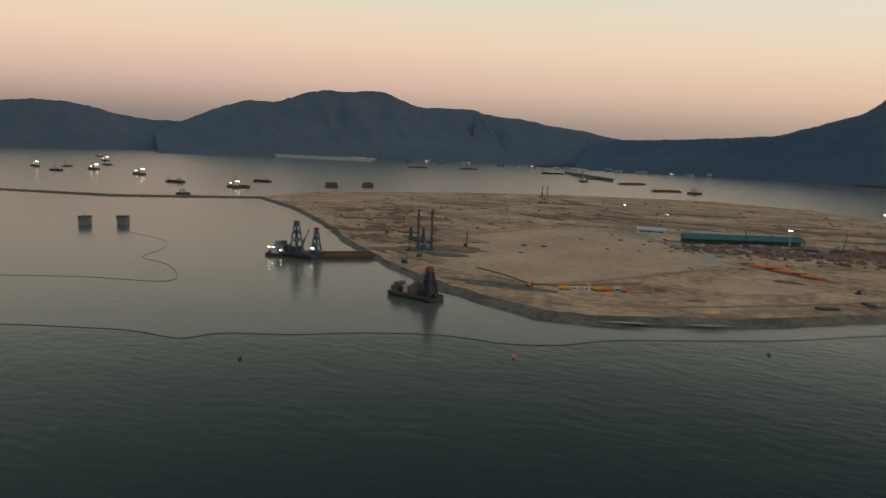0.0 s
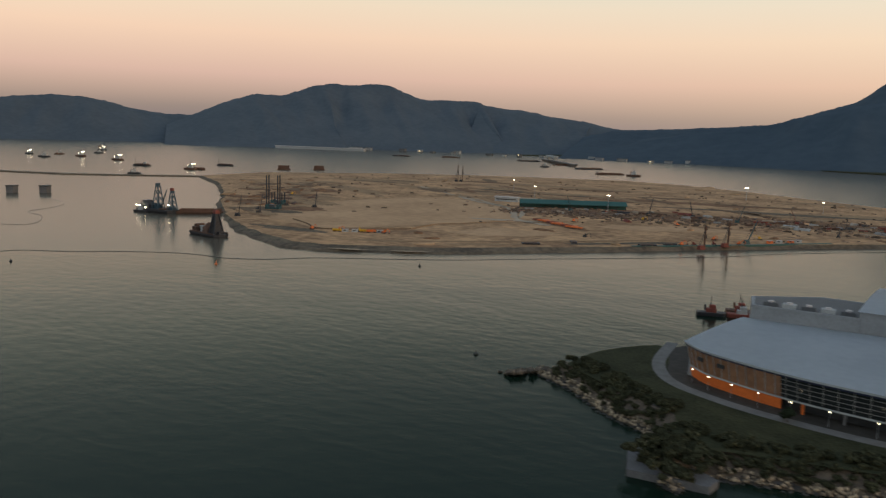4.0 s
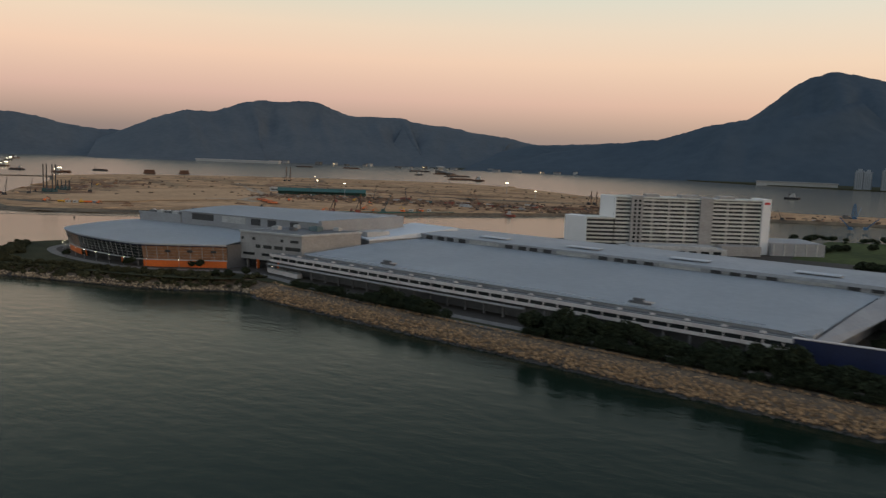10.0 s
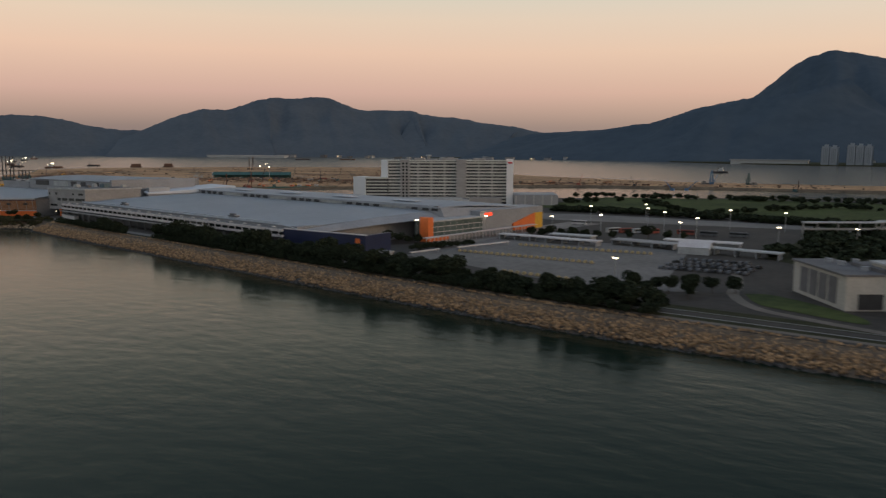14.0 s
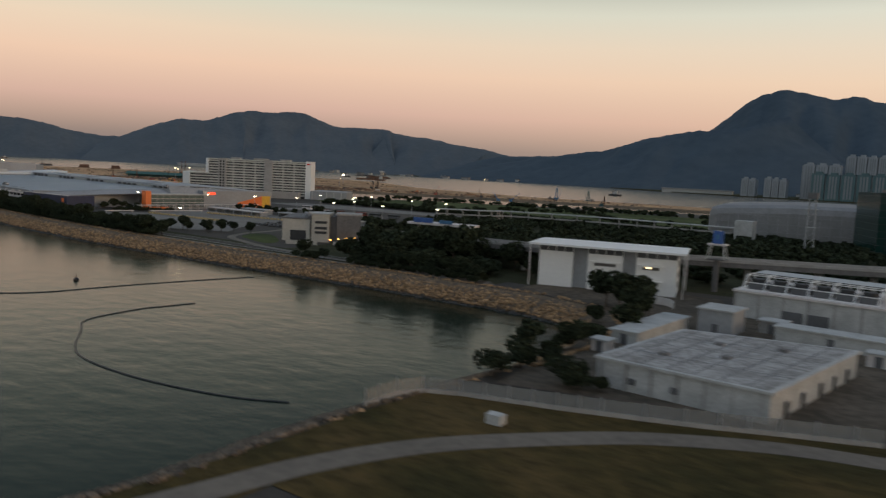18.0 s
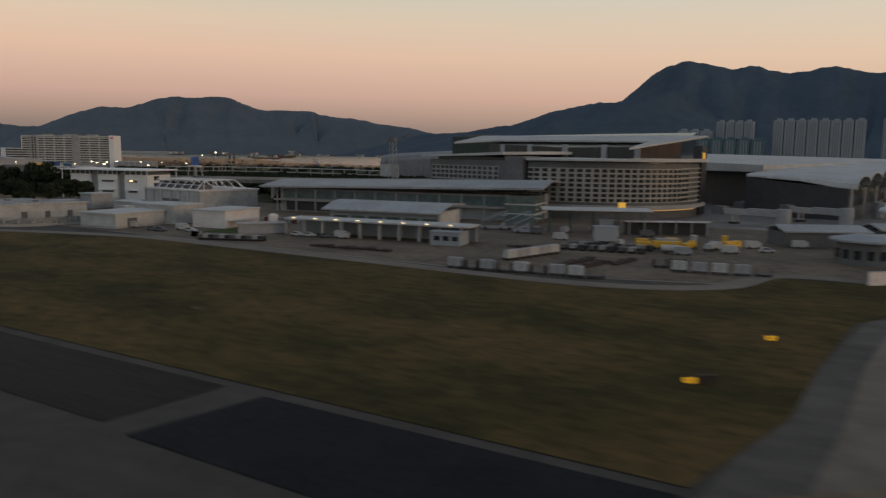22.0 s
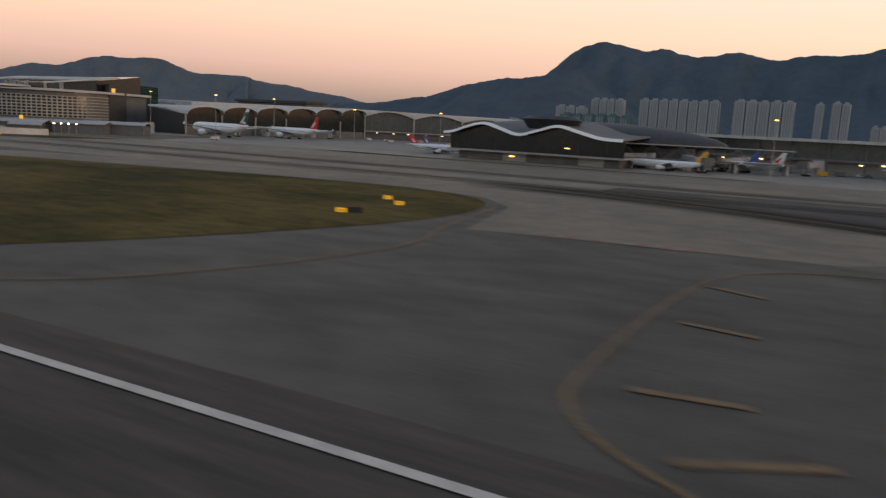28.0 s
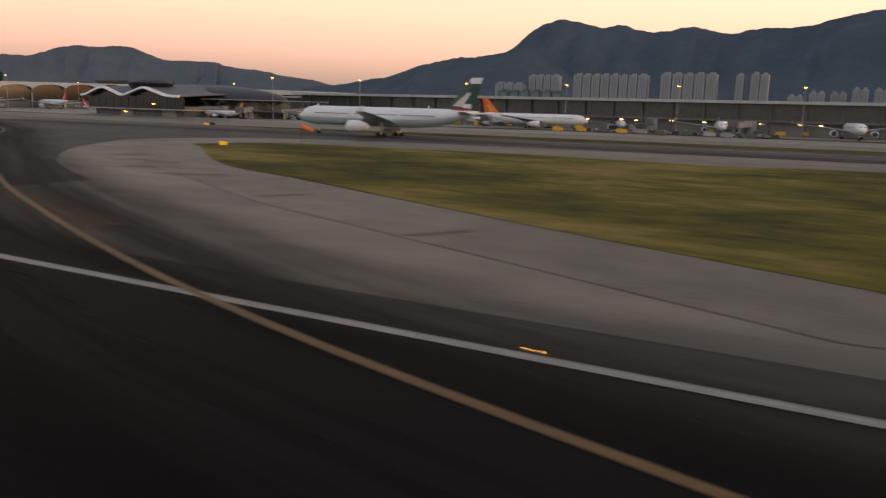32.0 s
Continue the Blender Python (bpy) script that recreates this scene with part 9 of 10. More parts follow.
for k, (x, y, tn, mt) in enumerate(((823.5, 130.5, 12, "yellow"), (827, 131.6, 14, "yellow"), (830, 133.4, 80, "yellow"), (825.5, 136, 10, "offwhite"), (833.4, 135, 85, "offwhite"), (836, 139, 60, "yellow"))):
    t = thing("service_truck", "yellow service truck in the yard" if mt == "yellow" else "white service truck in the yard", "truck", (x, y, 0.03), tn, "service trucks")
    part("cab", nb((1.0, -0.6, 0.35, 1.9, 0.6, 1.5)), mt, t)
    part("windscreen", nb((1.88, -0.5, 0.95, 1.93, 0.5, 1.4)), "darkglass", t)
    part("load_bed", nb((-1.9, -0.65, 0.5, 0.9, 0.65, 0.75), (-1.8, -0.6, 0.75, 0.7, 0.6, 1.25 + 0.2 * (k % 2))), mt, t)
    for wx in (-1.2, 1.4):
        for wy in (-0.6, 0.6):
            part("wheel", bar((wx, wy - 0.09, 0.28), (wx, wy + 0.09, 0.28), 0.28, 8), "tyre", t)
tb = thing("water_bowser", "pale cylindrical water bowser on wheels", "trailer", (829, 126.2, 0.03), 10)
part("tank", bar((-1.7, 0, 0.95), (1.7, 0, 0.95), 0.55, 12), "offwhite", tb)
part("frame", nb((-1.9, -0.4, 0.3, 2.1, 0.4, 0.45)), "darksteel", tb)
for x in (-0.9, 0.9):
    part("wheel", bar((x, -0.5, 0.25), (x, 0.5, 0.25), 0.25, 8), "tyre", tb)

# ---- blast wall, jet bridges ----
bw = thing("blast_wall", "long plain white blast wall beside the taxiway", "wall", (858.3, 110, 0), 46)
for i in range(10):
    part("panel", nb((i * 4.0, 0, 0, i * 4.0 + 3.96, 0.3, 1.75)), "white", bw)
part("coping", nb((0, -0.05, 1.75, 40, 0.35, 1.85)), "offwhite", bw)
for x, y, l, w, h, tn in ((848, 156, 16, 9, 3.0, 30), (864, 166, 18, 9, 3.4, 30), (858, 150, 10, 4, 2.4, 40), (872, 176, 16, 8, 3.6, 30)):
    t = thing("apron_canopy", "rounded grey canopy over the apron works", "canopy", (x, y, 0), tn, "apron canopies")
    bm = bmesh.new()
    loft(bm, [[(a_, -w / 2, h), (a_, 0, h + 0.9), (a_, w / 2, h), (a_, w / 2, h - 0.25), (a_, 0, h + 0.6), (a_, -w / 2, h - 0.25)] for a_ in (-l / 2, 0, l / 2)])
    part("roof", bm, "shedroof", t)
    part("kiosk", nb((-l / 2 + 0.5, -w / 2 + 0.6, 0, l / 2 - 0.5, w / 2 - 0.6, h - 0.25)), "greydk", t)
for i in range(4):
    x, y = 872 + i * 1.5, 150 + i * 1.5
    t = thing("work_lamp", "lit work lamp on a short post", "lamp", (x, y, 0), 20, "apron work lamps")
    part("post", bar((0, 0, 0), (0, 0, 3.2), 0.06, 5), "steel", t)
    part("lamp_head", nb((-0.25, -0.15, 3.2, 0.25, 0.1, 3.38)), "lamp", t, "lit lamp head")


def jet_bridge(at, turn, l=20.0):
    t = thing("jet_bridge", "grey passenger boarding bridge on a wheeled leg", "boarding bridge", at, turn, "boarding bridges")
    part("tunnel", nb((0, -0.9, 2.4, l * 0.55, 0.9, 4.0)), "grey", t)
    part("inner_tunnel", nb((l * 0.5, -0.75, 2.3, l, 0.75, 3.7)), "conc", t)
    part("rotunda", bar((0, 0, 0), (0, 0, 4.3), 1.6, 12), "grey", t)
    part("cab", nb((l - 1, -1.3, 2.1, l + 1.6, 1.3, 4.1)), "greydk", t)
    part("leg", nb((l * 0.75, -0.9, 0.4, l * 0.78, -0.6, 2.4), (l * 0.75, 0.6, 0.4, l * 0.78, 0.9, 2.4)), "steel", t)
    part("bogie", nb((l * 0.72, -1.1, 0, l * 0.82, 1.1, 0.5)), "tyre", t)
    return t


dr = thing("round_gatehouse", "round grey apron building under a flat pale roof", "building", (857, 133.5, 0))
part("wall", bar((0, 0, 0), (0, 0, 3.6), 4.4, 24), "greydk", dr)
part("roof", tube(bar((0, 0, 3.6), (0, 0, 3.9), 5.4, 28), (0, 0, 3.9), (0, 0, 4.5), 5.4, 28, 2.0), "grey", dr)
for k in range(10):
    a_ = math.pi * (0.9 + k * 0.13)
    part("window", nb((-0.5, -0.06, 1.0, 0.5, 0.06, 2.4)), "darkglass", dr).matrix_basis = pose(4.4 * math.cos(a_), 4.4 * math.sin(a_), 0, 0, 0, math.degrees(a_) + 90)
jb = jet_bridge((856, 240, 0), -25, 16)
for x, y, tn, l in ((858, 262, -20, 16), (862, 290, -10, 16), (850, 205, 150, 20), (838, 190, 160, 22), (1043, 210, -140, 12), (1052, 214, -60, 10), (1064, 236, -110, 10), (1083, 245, -100, 12), (1108, 255, -110, 14), (1132, 250, -70, 14), (1160, 254, -100, 14), (1190, 252, -80, 14), (1220, 252, -100, 14)):
    copy_thing(jb, pose(x, y, 0, 0, 0, tn))

# ---- main terminal ----
term = thing("terminal_concourse", "terminal concourse with a row of vaulted roof bays", "terminal", (0, 0, 0))
V0, V1 = Vector((850, 223)), Vector((863.5, 331))
vd = (V1 - V0) / 6
un = Vector((-vd.y, vd.x)).normalized()
for b_ in range(6):
    bm = bmesh.new()
    rings = []
    p0 = V0 + vd * b_
    n = 12
    for depth, flat in ((-1.2, 0.0), (4, 0.12), (13, 0.6), (27, 0.88)):
        ring_top, ring_bot = [], []
        for k in range(n + 1):
            a_ = math.pi * k / n
            q = p0 + vd * (0.5 - 0.5 * math.cos(a_)) + un * depth
            z = 8.2 + 0.66 * (b_ + k / n) + 2.9 * (flat + (1 - flat) * math.sin(a_) ** 0.85)
            ring_top.append((q.x, q.y, z + 0.45))
            ring_bot.append((q.x, q.y, z))
        rings.append(ring_top + ring_bot[::-1])
    part("vault_roof", loft(bm, rings), "rooflight", term)
    bm = bmesh.new()
    gq = [p0 + vd * (k / n) + un * 1.0 for k in range(n + 1)]
    face = [(q.x, q.y, 8.2 + 0.66 * (b_ + k / n) + 2.9 * math.sin(math.acos(max(-1, min(1, 1 - 2 * k / n)))) ** 0.85) for k, q in enumerate(gq)]
    loft(bm, [[(f[0] + un.x * d_, f[1] + un.y * d_, f[2]) for f in face] + [(gq[-1].x + un.x * d_, gq[-1].y + un.y * d_, 3.4), (gq[0].x + un.x * d_, gq[0].y + un.y * d_, 3.4)] for d_ in (0, 0.4)])
    part("vault_glazing", bm, "darkglass", term)
    q = p0 + un * 0.2
    part("column", bar((q.x, q.y, 0), (q.x, q.y, 8.3), 0.35, 8), "conc", term)
wall_pts = [V0 + un * 1.2, V1 + un * 1.2, V1 + un * 30, V0 + un * 30]
part("base_wall", pris([tuple(p) for p in wall_pts], 0, 3.4), "greydk", term)
part("side_wall", pris([tuple(V0 + un * 1.0 - vd * 0.03), tuple(V0 + un * 1.0 + vd * 0.05), tuple(V0 + un * 27 + vd * 0.05), tuple(V0 + un * 27 - vd * 0.03)], 0, lambda x, y: 8.2 + (850 - x) * 0.085), "louvre", term)
mr = thing("terminal_main_roof", "broad pale terminal roof in long shallow waves", "terminal", (0, 0, 0))
part("roof", pris([(763, 300), (800, 262), (824, 250), (858, 338), (866, 346), (884, 358), (904, 375), (926, 389), (962, 388), (940, 440), (760, 440)], 11.6, lambda x, y: 13.0 + max(0, 3.2 - abs(x - 800) * 0.022) * 0.7 + 0.022 * (y - 300) - max(0, x - 866) * 0.022), "rooflight", mr)
part("wall", pris([(770, 305), (806, 268), (826, 256), (858, 342), (866, 350), (884, 362), (904, 379), (926, 392), (958, 392), (936, 436), (766, 436)], 0, 11.6), "louvre", mr)
part("gallery_roof", pris([(924, 381), (960, 381), (980, 340), (1040, 284), (1044, 300), (990, 360), (966, 392), (926, 391)], 9.9, 10.8), "rooflight", mr)
part("gallery_wall", pris([(926, 383.5), (961.5, 383.5), (982, 342.5), (1040, 288), (1042, 298), (988, 358), (964, 390), (928, 389)], 0, 9.9), "gateglass", mr)
W0, W1 = Vector((862, 333)), Vector((924, 381))
wd = (W1 - W0) / 3
wn = Vector((-wd.y, wd.x)).normalized()
for i in range(3):
    p0 = W0 + wd * i
    n = 14
    spring = 11.6 - i * 0.35
    rings = []
    for depth in (0, 10, 24):
        top, bot = [], []
        for k in range(n + 1):
            q = p0 + wd * (k / n) + wn * depth
            z = spring + (2.9 - 0.35 * i) * math.sin(math.pi * k / n)
            top.append((q.x, q.y, z + 0.55))
            bot.append((q.x, q.y, z))
        rings.append(top + bot[::-1])
    part("wide_vault", loft(bmesh.new(), rings), "rooflight", mr)
    front = []
    for k in range(n + 1):
        q = p0 + wd * (k / n) + wn * 2.0
        front.append((q.x, q.y, spring + (2.9 - 0.35 * i) * math.sin(math.pi * k / n)))
    low = [(front[-1][0], front[-1][1], 4.4), (front[0][0], front[0][1], 4.4)]
    part("vault_glazing", loft(bmesh.new(), [[(x + wn.x * d_, y + wn.y * d_, z) for x, y, z in front + low] for d_ in (0, 0.4)]), "gateglass", mr)
    for k in (2, 5, 7, 9, 12):
        f = front[k]
        part("mullion", bar((f[0] - wn.x * 0.1, f[1] - wn.y * 0.1, 4.4), (f[0] - wn.x * 0.1, f[1] - wn.y * 0.1, f[2]), 0.14, 5), "conc_dark", mr)
    part("gate_slab", pris([tuple(p0 - wn * 0.5), tuple(p0 + wd - wn * 0.5), tuple(p0 + wd + wn * 3), tuple(p0 + wn * 3)], 3.9, 4.4), "conc", mr)
    part("gate_wall", pris([tuple(p0 + wn * 2), tuple(p0 + wd + wn * 2), tuple(p0 + wd + wn * 5), tuple(p0 + wn * 5)], 0, 3.9), "greydk", mr)
    part("column", bar((p0.x, p0.y, 0), (p0.x, p0.y, spring), 0.4, 8), "conc", mr)
    for k in (0.25, 0.6, 0.9):
        q = p0 + wd * k + wn * 1.6
        part("gate_light", nb((q.x - 0.5, q.y - 0.2, 3.2, q.x + 0.5, q.y + 0.2, 3.5)), "lamp_dim", mr)
dm = thing("terminal_mound", "dark low domed roof beyond the terminal", "terminal", (694, 459, 0))
bm = bmesh.new()
loft(bm, [[(-34, -10, z0), (34, -10, z0), (34, 10, z0), (-34, 10, z0)] for z0 in (0, 20)])
part("block", bm, "greydk", dm)
part("cap", pris([(-36, -12), (36, -12), (36, 12), (-36, 12)], 20, lambda x, y: 23.5 if abs(x) < 20 else 22), "louvre", dm)
# ---- wave-roofed concourse ----
wv = thing("wave_roof_concourse", "dark glass concourse under a white wave-edged roof", "terminal", (0, 0, 0))
WAVE = curve_pts([(989, 6.8), (992, 7.2), (996.4, 8.7), (1001.4, 9.75), (1006.4, 8.5), (1011.8, 7.1), (1017.4, 8.4), (1023, 9.8), (1028.6, 8.6), (1034.6, 7.2), (1040.5, 6.9)], 5)
bm = bmesh.new()
loft(bm, [[(x, 190.0, z - 0.1), (x, 190.4, z + 0.62), (x, 191.4, z + 0.66), (x, 191.4, z)] for x, z in WAVE])
part("wave_fascia", bm, "fascia", wv)
bm = bmesh.new()
loft(bm, [[(x, 191.4, z + 0.1), (x, 191.4, z + 0.45), (x + 2, 214, z + 1.9), (x + 2, 214, z + 1.5)] for x, z in WAVE])
part("wave_roof", bm, "greydk", wv)
bm = bmesh.new()
loft(bm, [[(x, 193, 2.6), (x, 193, z + 0.1), (x, 193.4, z + 0.1), (x, 193.4, 2.6)] for x, z in WAVE if x > 989.4])
part("glass_front", bm, "darkglass", wv)
part("floor_slab", nb((989.4, 192, 2.2, 1040.5, 212, 2.7)), "conc", wv)
part("ground_floor", nb((992, 194.5, 0, 1039, 212, 2.2)), "greydk", wv)
for i in range(4):
    part("ground_panel", nb((995 + i * 11, 194.3, 0, 1002 + i * 11, 194.5, 2.1)), "conc" if i % 2 else "conc_dark", wv)
for i in range(12):
    part("mullion", nb((992 + i * 4, 192.9, 2.7, 992.1 + i * 4, 193, 6.6)), "louvre", wv)
part("interior_light", nb((1024.5, 192.9, 4.3, 1026, 193.0, 4.5)), "lamp_warm", wv)
part("interior_light", nb((1008, 194.2, 1.2, 1009.6, 194.3, 1.4)), "lamp_warm", wv)
dome = thing("dark_dome_roof", "dark shell roof with a raised oval drum", "terminal", (1020, 222, 0))
bm = bmesh.new()
bmesh.ops.create_uvsphere(bm, u_segments=32, v_segments=14, radius=1)
for v in bm.verts:
    v.co = Vector((v.co.x * 42, v.co.y * 14, max(v.co.z, -0.05) * 6.0 + 6.2))
part("shell", bm, "louvre", dome, "", True)
part("drum", tube(bar((-1.5, -24, 9.2), (-1.5, -24, 11.8), 6.4, 28, 8.2), (-1.5, -24, 11.8), (-1.5, -24, 12.7), 8.2, 28, 6.4), "black", dome)
part("base", nb((-30, -8, 0, 34, 12, 6.4)), "greydk", dome)
lc = thing("long_concourse", "very long low concourse with a pale eave and lit gates", "terminal", (1040, 258, 0), 0)
part("roof", nb((0, -4, 9.6, 620, 26, 10.5)), "rooflight", lc)
part("upper_glass", nb((0, 0, 4.6, 620, 22, 9.6)), "gateglass", lc)
part("slab", nb((0, -1.5, 4.0, 620, 22, 4.6)), "conc_dark", lc)
part("lower_wall", nb((0, 1.5, 0, 620, 22, 4.0)), "mallmesh", lc)
colm = finish("column", nb((-0.25, -1.2, 0, 0.25, -0.7, 9.6)), "greydk")
for i in range(60):
    o = part("column", colm, None, lc)
    o.location = (5 + i * 10, 0, 0)
lgt = finish("gate_light", nb((-0.5, -0.1, 0, 0.5, 0.1, 0.35)), "lamp_dim")
for i in range(52):
    o = part("gate_light", lgt, None, lc)
    o.location = (4 + i * 9.3 + (i % 3) * 1.7, -1.7 if i % 2 else 1.3, 3.2 if i % 2 else 3.4)
br = thing("truss_bridge", "steel truss walkway linking the concourses", "bridge", (1037, 205, 0), 28)
part("top_chord", nb((0, -1.6, 6.5, 46, 1.6, 6.75)), "grey", br)
part("bottom_chord", nb((0, -1.6, 2.6, 46, 1.6, 3.0)), "conc_dark", br)
for i in range(12):
    for y in (-1.5, 1.5):
        part("brace", bar((i * 3.8, y, 2.9 if i % 2 else 6.4), ((i + 1) * 3.8, y, 6.4 if i % 2 else 2.9), 0.09, 5), "conc_dark", br)
for x in (2, 16, 30, 44):
    part("leg", nb((x, -1.4, 0, x + 0.6, 1.4, 2.6)), "conc", br)

# ---- airliners ----


def airliner(name, at, turn, l, tail, body="plane_white", belly="plane_white", engines=2, label="", mark="white"):
    """Nose towards +x before the turn; l is the length in metres."""
    t = thing(name, label, "airliner", at, turn, "airliners")
    r = l * 0.046
    zc = l * 0.088
    bm = bmesh.new()
    st = ((0.5, 0.04, -0.25), (0.492, 0.28, -0.2), (0.475, 0.55, -0.12), (0.44, 0.84, -0.03), (0.40, 0.98, 0), (0.36, 1, 0), (-0.16, 1, 0), (-0.26, 0.93, 0.07), (-0.36, 0.70, 0.28), (-0.44, 0.42, 0.5), (-0.495, 0.14, 0.68))
    n = 16
    rings = []
    for x, k, dz in st:
        rings.append([(x * l, r * k * math.cos(2 * math.pi * i / n + 0.2), zc + dz * r + r * k * math.sin(2 * math.pi * i / n + 0.2)) for i in range(n)])
    loft(bm, rings)
    bmesh.ops.recalc_face_normals(bm, faces=bm.faces[:])
    for f in bm.faces:
        c = f.calc_center_median()
        f.material_index = 1 if c.z < zc - 0.3 * r + max(0, (-0.16 * l - c.x)) * 0.13 else 0
    part("fuselage", bm, [body, belly], t, "", True)
    for s in (-1, 1):
        bm = bmesh.new()
        tip = Vector((-0.16 * l, s * 0.46 * l, zc + 0.05 * l))
        rings = []
        for x, y, z, c, th in ((0.12 * l, s * r * 0.5, zc - 0.6 * r, 0.2 * l, 0.022 * l), (-0.005 * l, s * 0.17 * l, zc - 0.1 * r, 0.115 * l, 0.013 * l), (-0.155 * l, s * 0.455 * l, zc + 0.6 * r, 0.045 * l, 0.005 * l)):
            rings.append([(x, y, z), (x - c * 0.35, y, z + th * 0.6), (x - c, y, z), (x - c * 0.4, y, z - th * 0.4)])
        loft(bm, rings)
        bmesh.ops.recalc_face_normals(bm, faces=bm.faces[:])
        part("wing", bm, "plane_belly" if belly != "plane_white" else "steel", t)
        part("winglet", pris([(-0.16 * l, s * 0.455 * l), (-0.2 * l, s * 0.455 * l + 0.02), (-0.2 * l, s * 0.455 * l + 0.1), (-0.175 * l, s * 0.455 * l + 0.1)], zc + 0.55 * r, lambda px, py: zc + (0.7 * r if px > -0.18 * l else 1.1 * r)), body, t)
        ey = (0.15,) if engines == 2 else (0.15, 0.28)
        for y in ey:
            x0 = 0.1 * l - y * 0.55 * l
            k = r * (0.6 if engines == 2 else 0.42)
            bm = bmesh.new()
            loft(bm, [[(x0 + dx * l, s * y * l + k * q * math.cos(a_), zc - 0.95 * r + k * q * math.sin(a_)) for a_ in (2 * math.pi * i / 12 for i in range(12))] for dx, q in ((0.075, 0.86), (0.07, 1.0), (0.02, 1.0), (-0.02, 0.7), (-0.035, 0.35))])
            eng = part("engine", bm, body, t, "", True)
            part("intake", bar((x0 + 0.0752 * l, s * y * l, zc - 0.95 * r), (x0 + 0.0762 * l, s * y * l, zc - 0.95 * r), k * 0.8, 12), "louvre", eng)
        part("tailplane", loft(bmesh.new(), [[(-0.40 * l, s * r * 0.3, zc + 0.5 * r), (-0.43 * l, s * r * 0.3, zc + 0.58 * r), (-0.475 * l, s * r * 0.3, zc + 0.5 * r), (-0.43 * l, s * r * 0.3, zc + 0.45 * r)], [(-0.475 * l, s * 0.15 * l, zc + 0.75 * r), (-0.49 * l, s * 0.15 * l, zc + 0.78 * r), (-0.505 * l, s * 0.15 * l, zc + 0.75 * r), (-0.49 * l, s * 0.15 * l, zc + 0.72 * r)]]), body, t)
        part("main_gear", nb((-0.045 * l, s * 0.075 * l - 0.1, 0.3, -0.035 * l, s * 0.075 * l + 0.1, zc - 0.5 * r)), "steel", t)
        for dx in (-0.055, -0.022):
            part("wheel", bar((dx * l, s * 0.075 * l - 0.35, 0.33), (dx * l, s * 0.075 * l + 0.35, 0.33), 0.33, 10), "tyre", t)
    fin = loft(bmesh.new(), [[(-0.33 * l, 0, zc + 0.85 * r), (-0.40 * l, 0.012 * l, zc + 0.9 * r), (-0.475 * l, 0, zc + 0.8 * r), (-0.40 * l, -0.012 * l, zc + 0.9 * r)], [(-0.458 * l, 0, zc + 3.9 * r), (-0.48 * l, 0.004 * l, zc + 3.9 * r), (-0.508 * l, 0, zc + 3.9 * r), (-0.48 * l, -0.004 * l, zc + 3.9 * r)]])
    bmesh.ops.recalc_face_normals(fin, faces=fin.faces[:])
    f_ = part("fin", fin, tail, t)
    if tail == "plane_green":
        cap = loft(bmesh.new(), [[(-0.439 * l, 0, zc + 3.4 * r), (-0.466 * l, 0.0056 * l, zc + 3.4 * r), (-0.503 * l, 0, zc + 3.4 * r), (-0.466 * l, -0.0056 * l, zc + 3.4 * r)], [(-0.458 * l, 0, zc + 3.96 * r), (-0.48 * l, 0.0045 * l, zc + 3.96 * r), (-0.512 * l, 0, zc + 3.96 * r), (-0.48 * l, -0.0045 * l, zc + 3.96 * r)]])
        bmesh.ops.recalc_face_normals(cap, faces=cap.faces[:])
        part("fin_cap", cap, "plane_white", f_)
        for s in (-1, 1):
            part("fin_swoosh", nb((-0.462 * l, s * 0.0085 * l - 0.03, zc + 1.1 * r, -0.40 * l, s * 0.0085 * l + 0.03, zc + 1.5 * r)), "plane_white", f_)
            part("fin_stripe", nb((-0.46 * l, s * 0.0125 * l - 0.03, zc + 0.88 * r, -0.36 * l, s * 0.0125 * l + 0.03, zc + 1.0 * r)), "plane_red", f_)
    for s in (-1, 1):
        part("fin_emblem", loft(bmesh.new(), [[(-0.375 * l, s * 0.0135 * l, zc + 1.3 * r), (-0.42 * l, s * 0.0138 * l, zc + 1.2 * r), (-0.42 * l, s * 0.0128 * l, zc + 1.2 * r), (-0.375 * l, s * 0.0125 * l, zc + 1.3 * r)], [(-0.445 * l, s * 0.0085 * l, zc + 2.6 * r), (-0.46 * l, s * 0.0085 * l, zc + 2.5 * r), (-0.46 * l, s * 0.0075 * l, zc + 2.5 * r), (-0.445 * l, s * 0.0075 * l, zc + 2.6 * r)]]), mark, f_)
        for x0, x1 in ((-0.30, -0.12), (-0.10, 0.14), (0.17, 0.37)):
            part("window_strip", nb((x0 * l, s * r * 0.985 - 0.015, zc + 0.20 * r, x1 * l, s * r * 0.985 + 0.015, zc + 0.29 * r)), "cabin_window", t)
    part("cockpit_glass", nb((0.458 * l, -r * 0.45, zc + 0.22 * r, 0.474 * l, r * 0.45, zc + 0.45 * r)), "darkglass", t)
    part("nose_gear", nb((0.375 * l, -0.1, 0.2, 0.383 * l, 0.1, zc - 0.8 * r)), "steel", t)
    part("nose_wheel", bar((0.379 * l, -0.25, 0.25), (0.379 * l, 0.25, 0.25), 0.25, 10), "tyre", t)
    return t


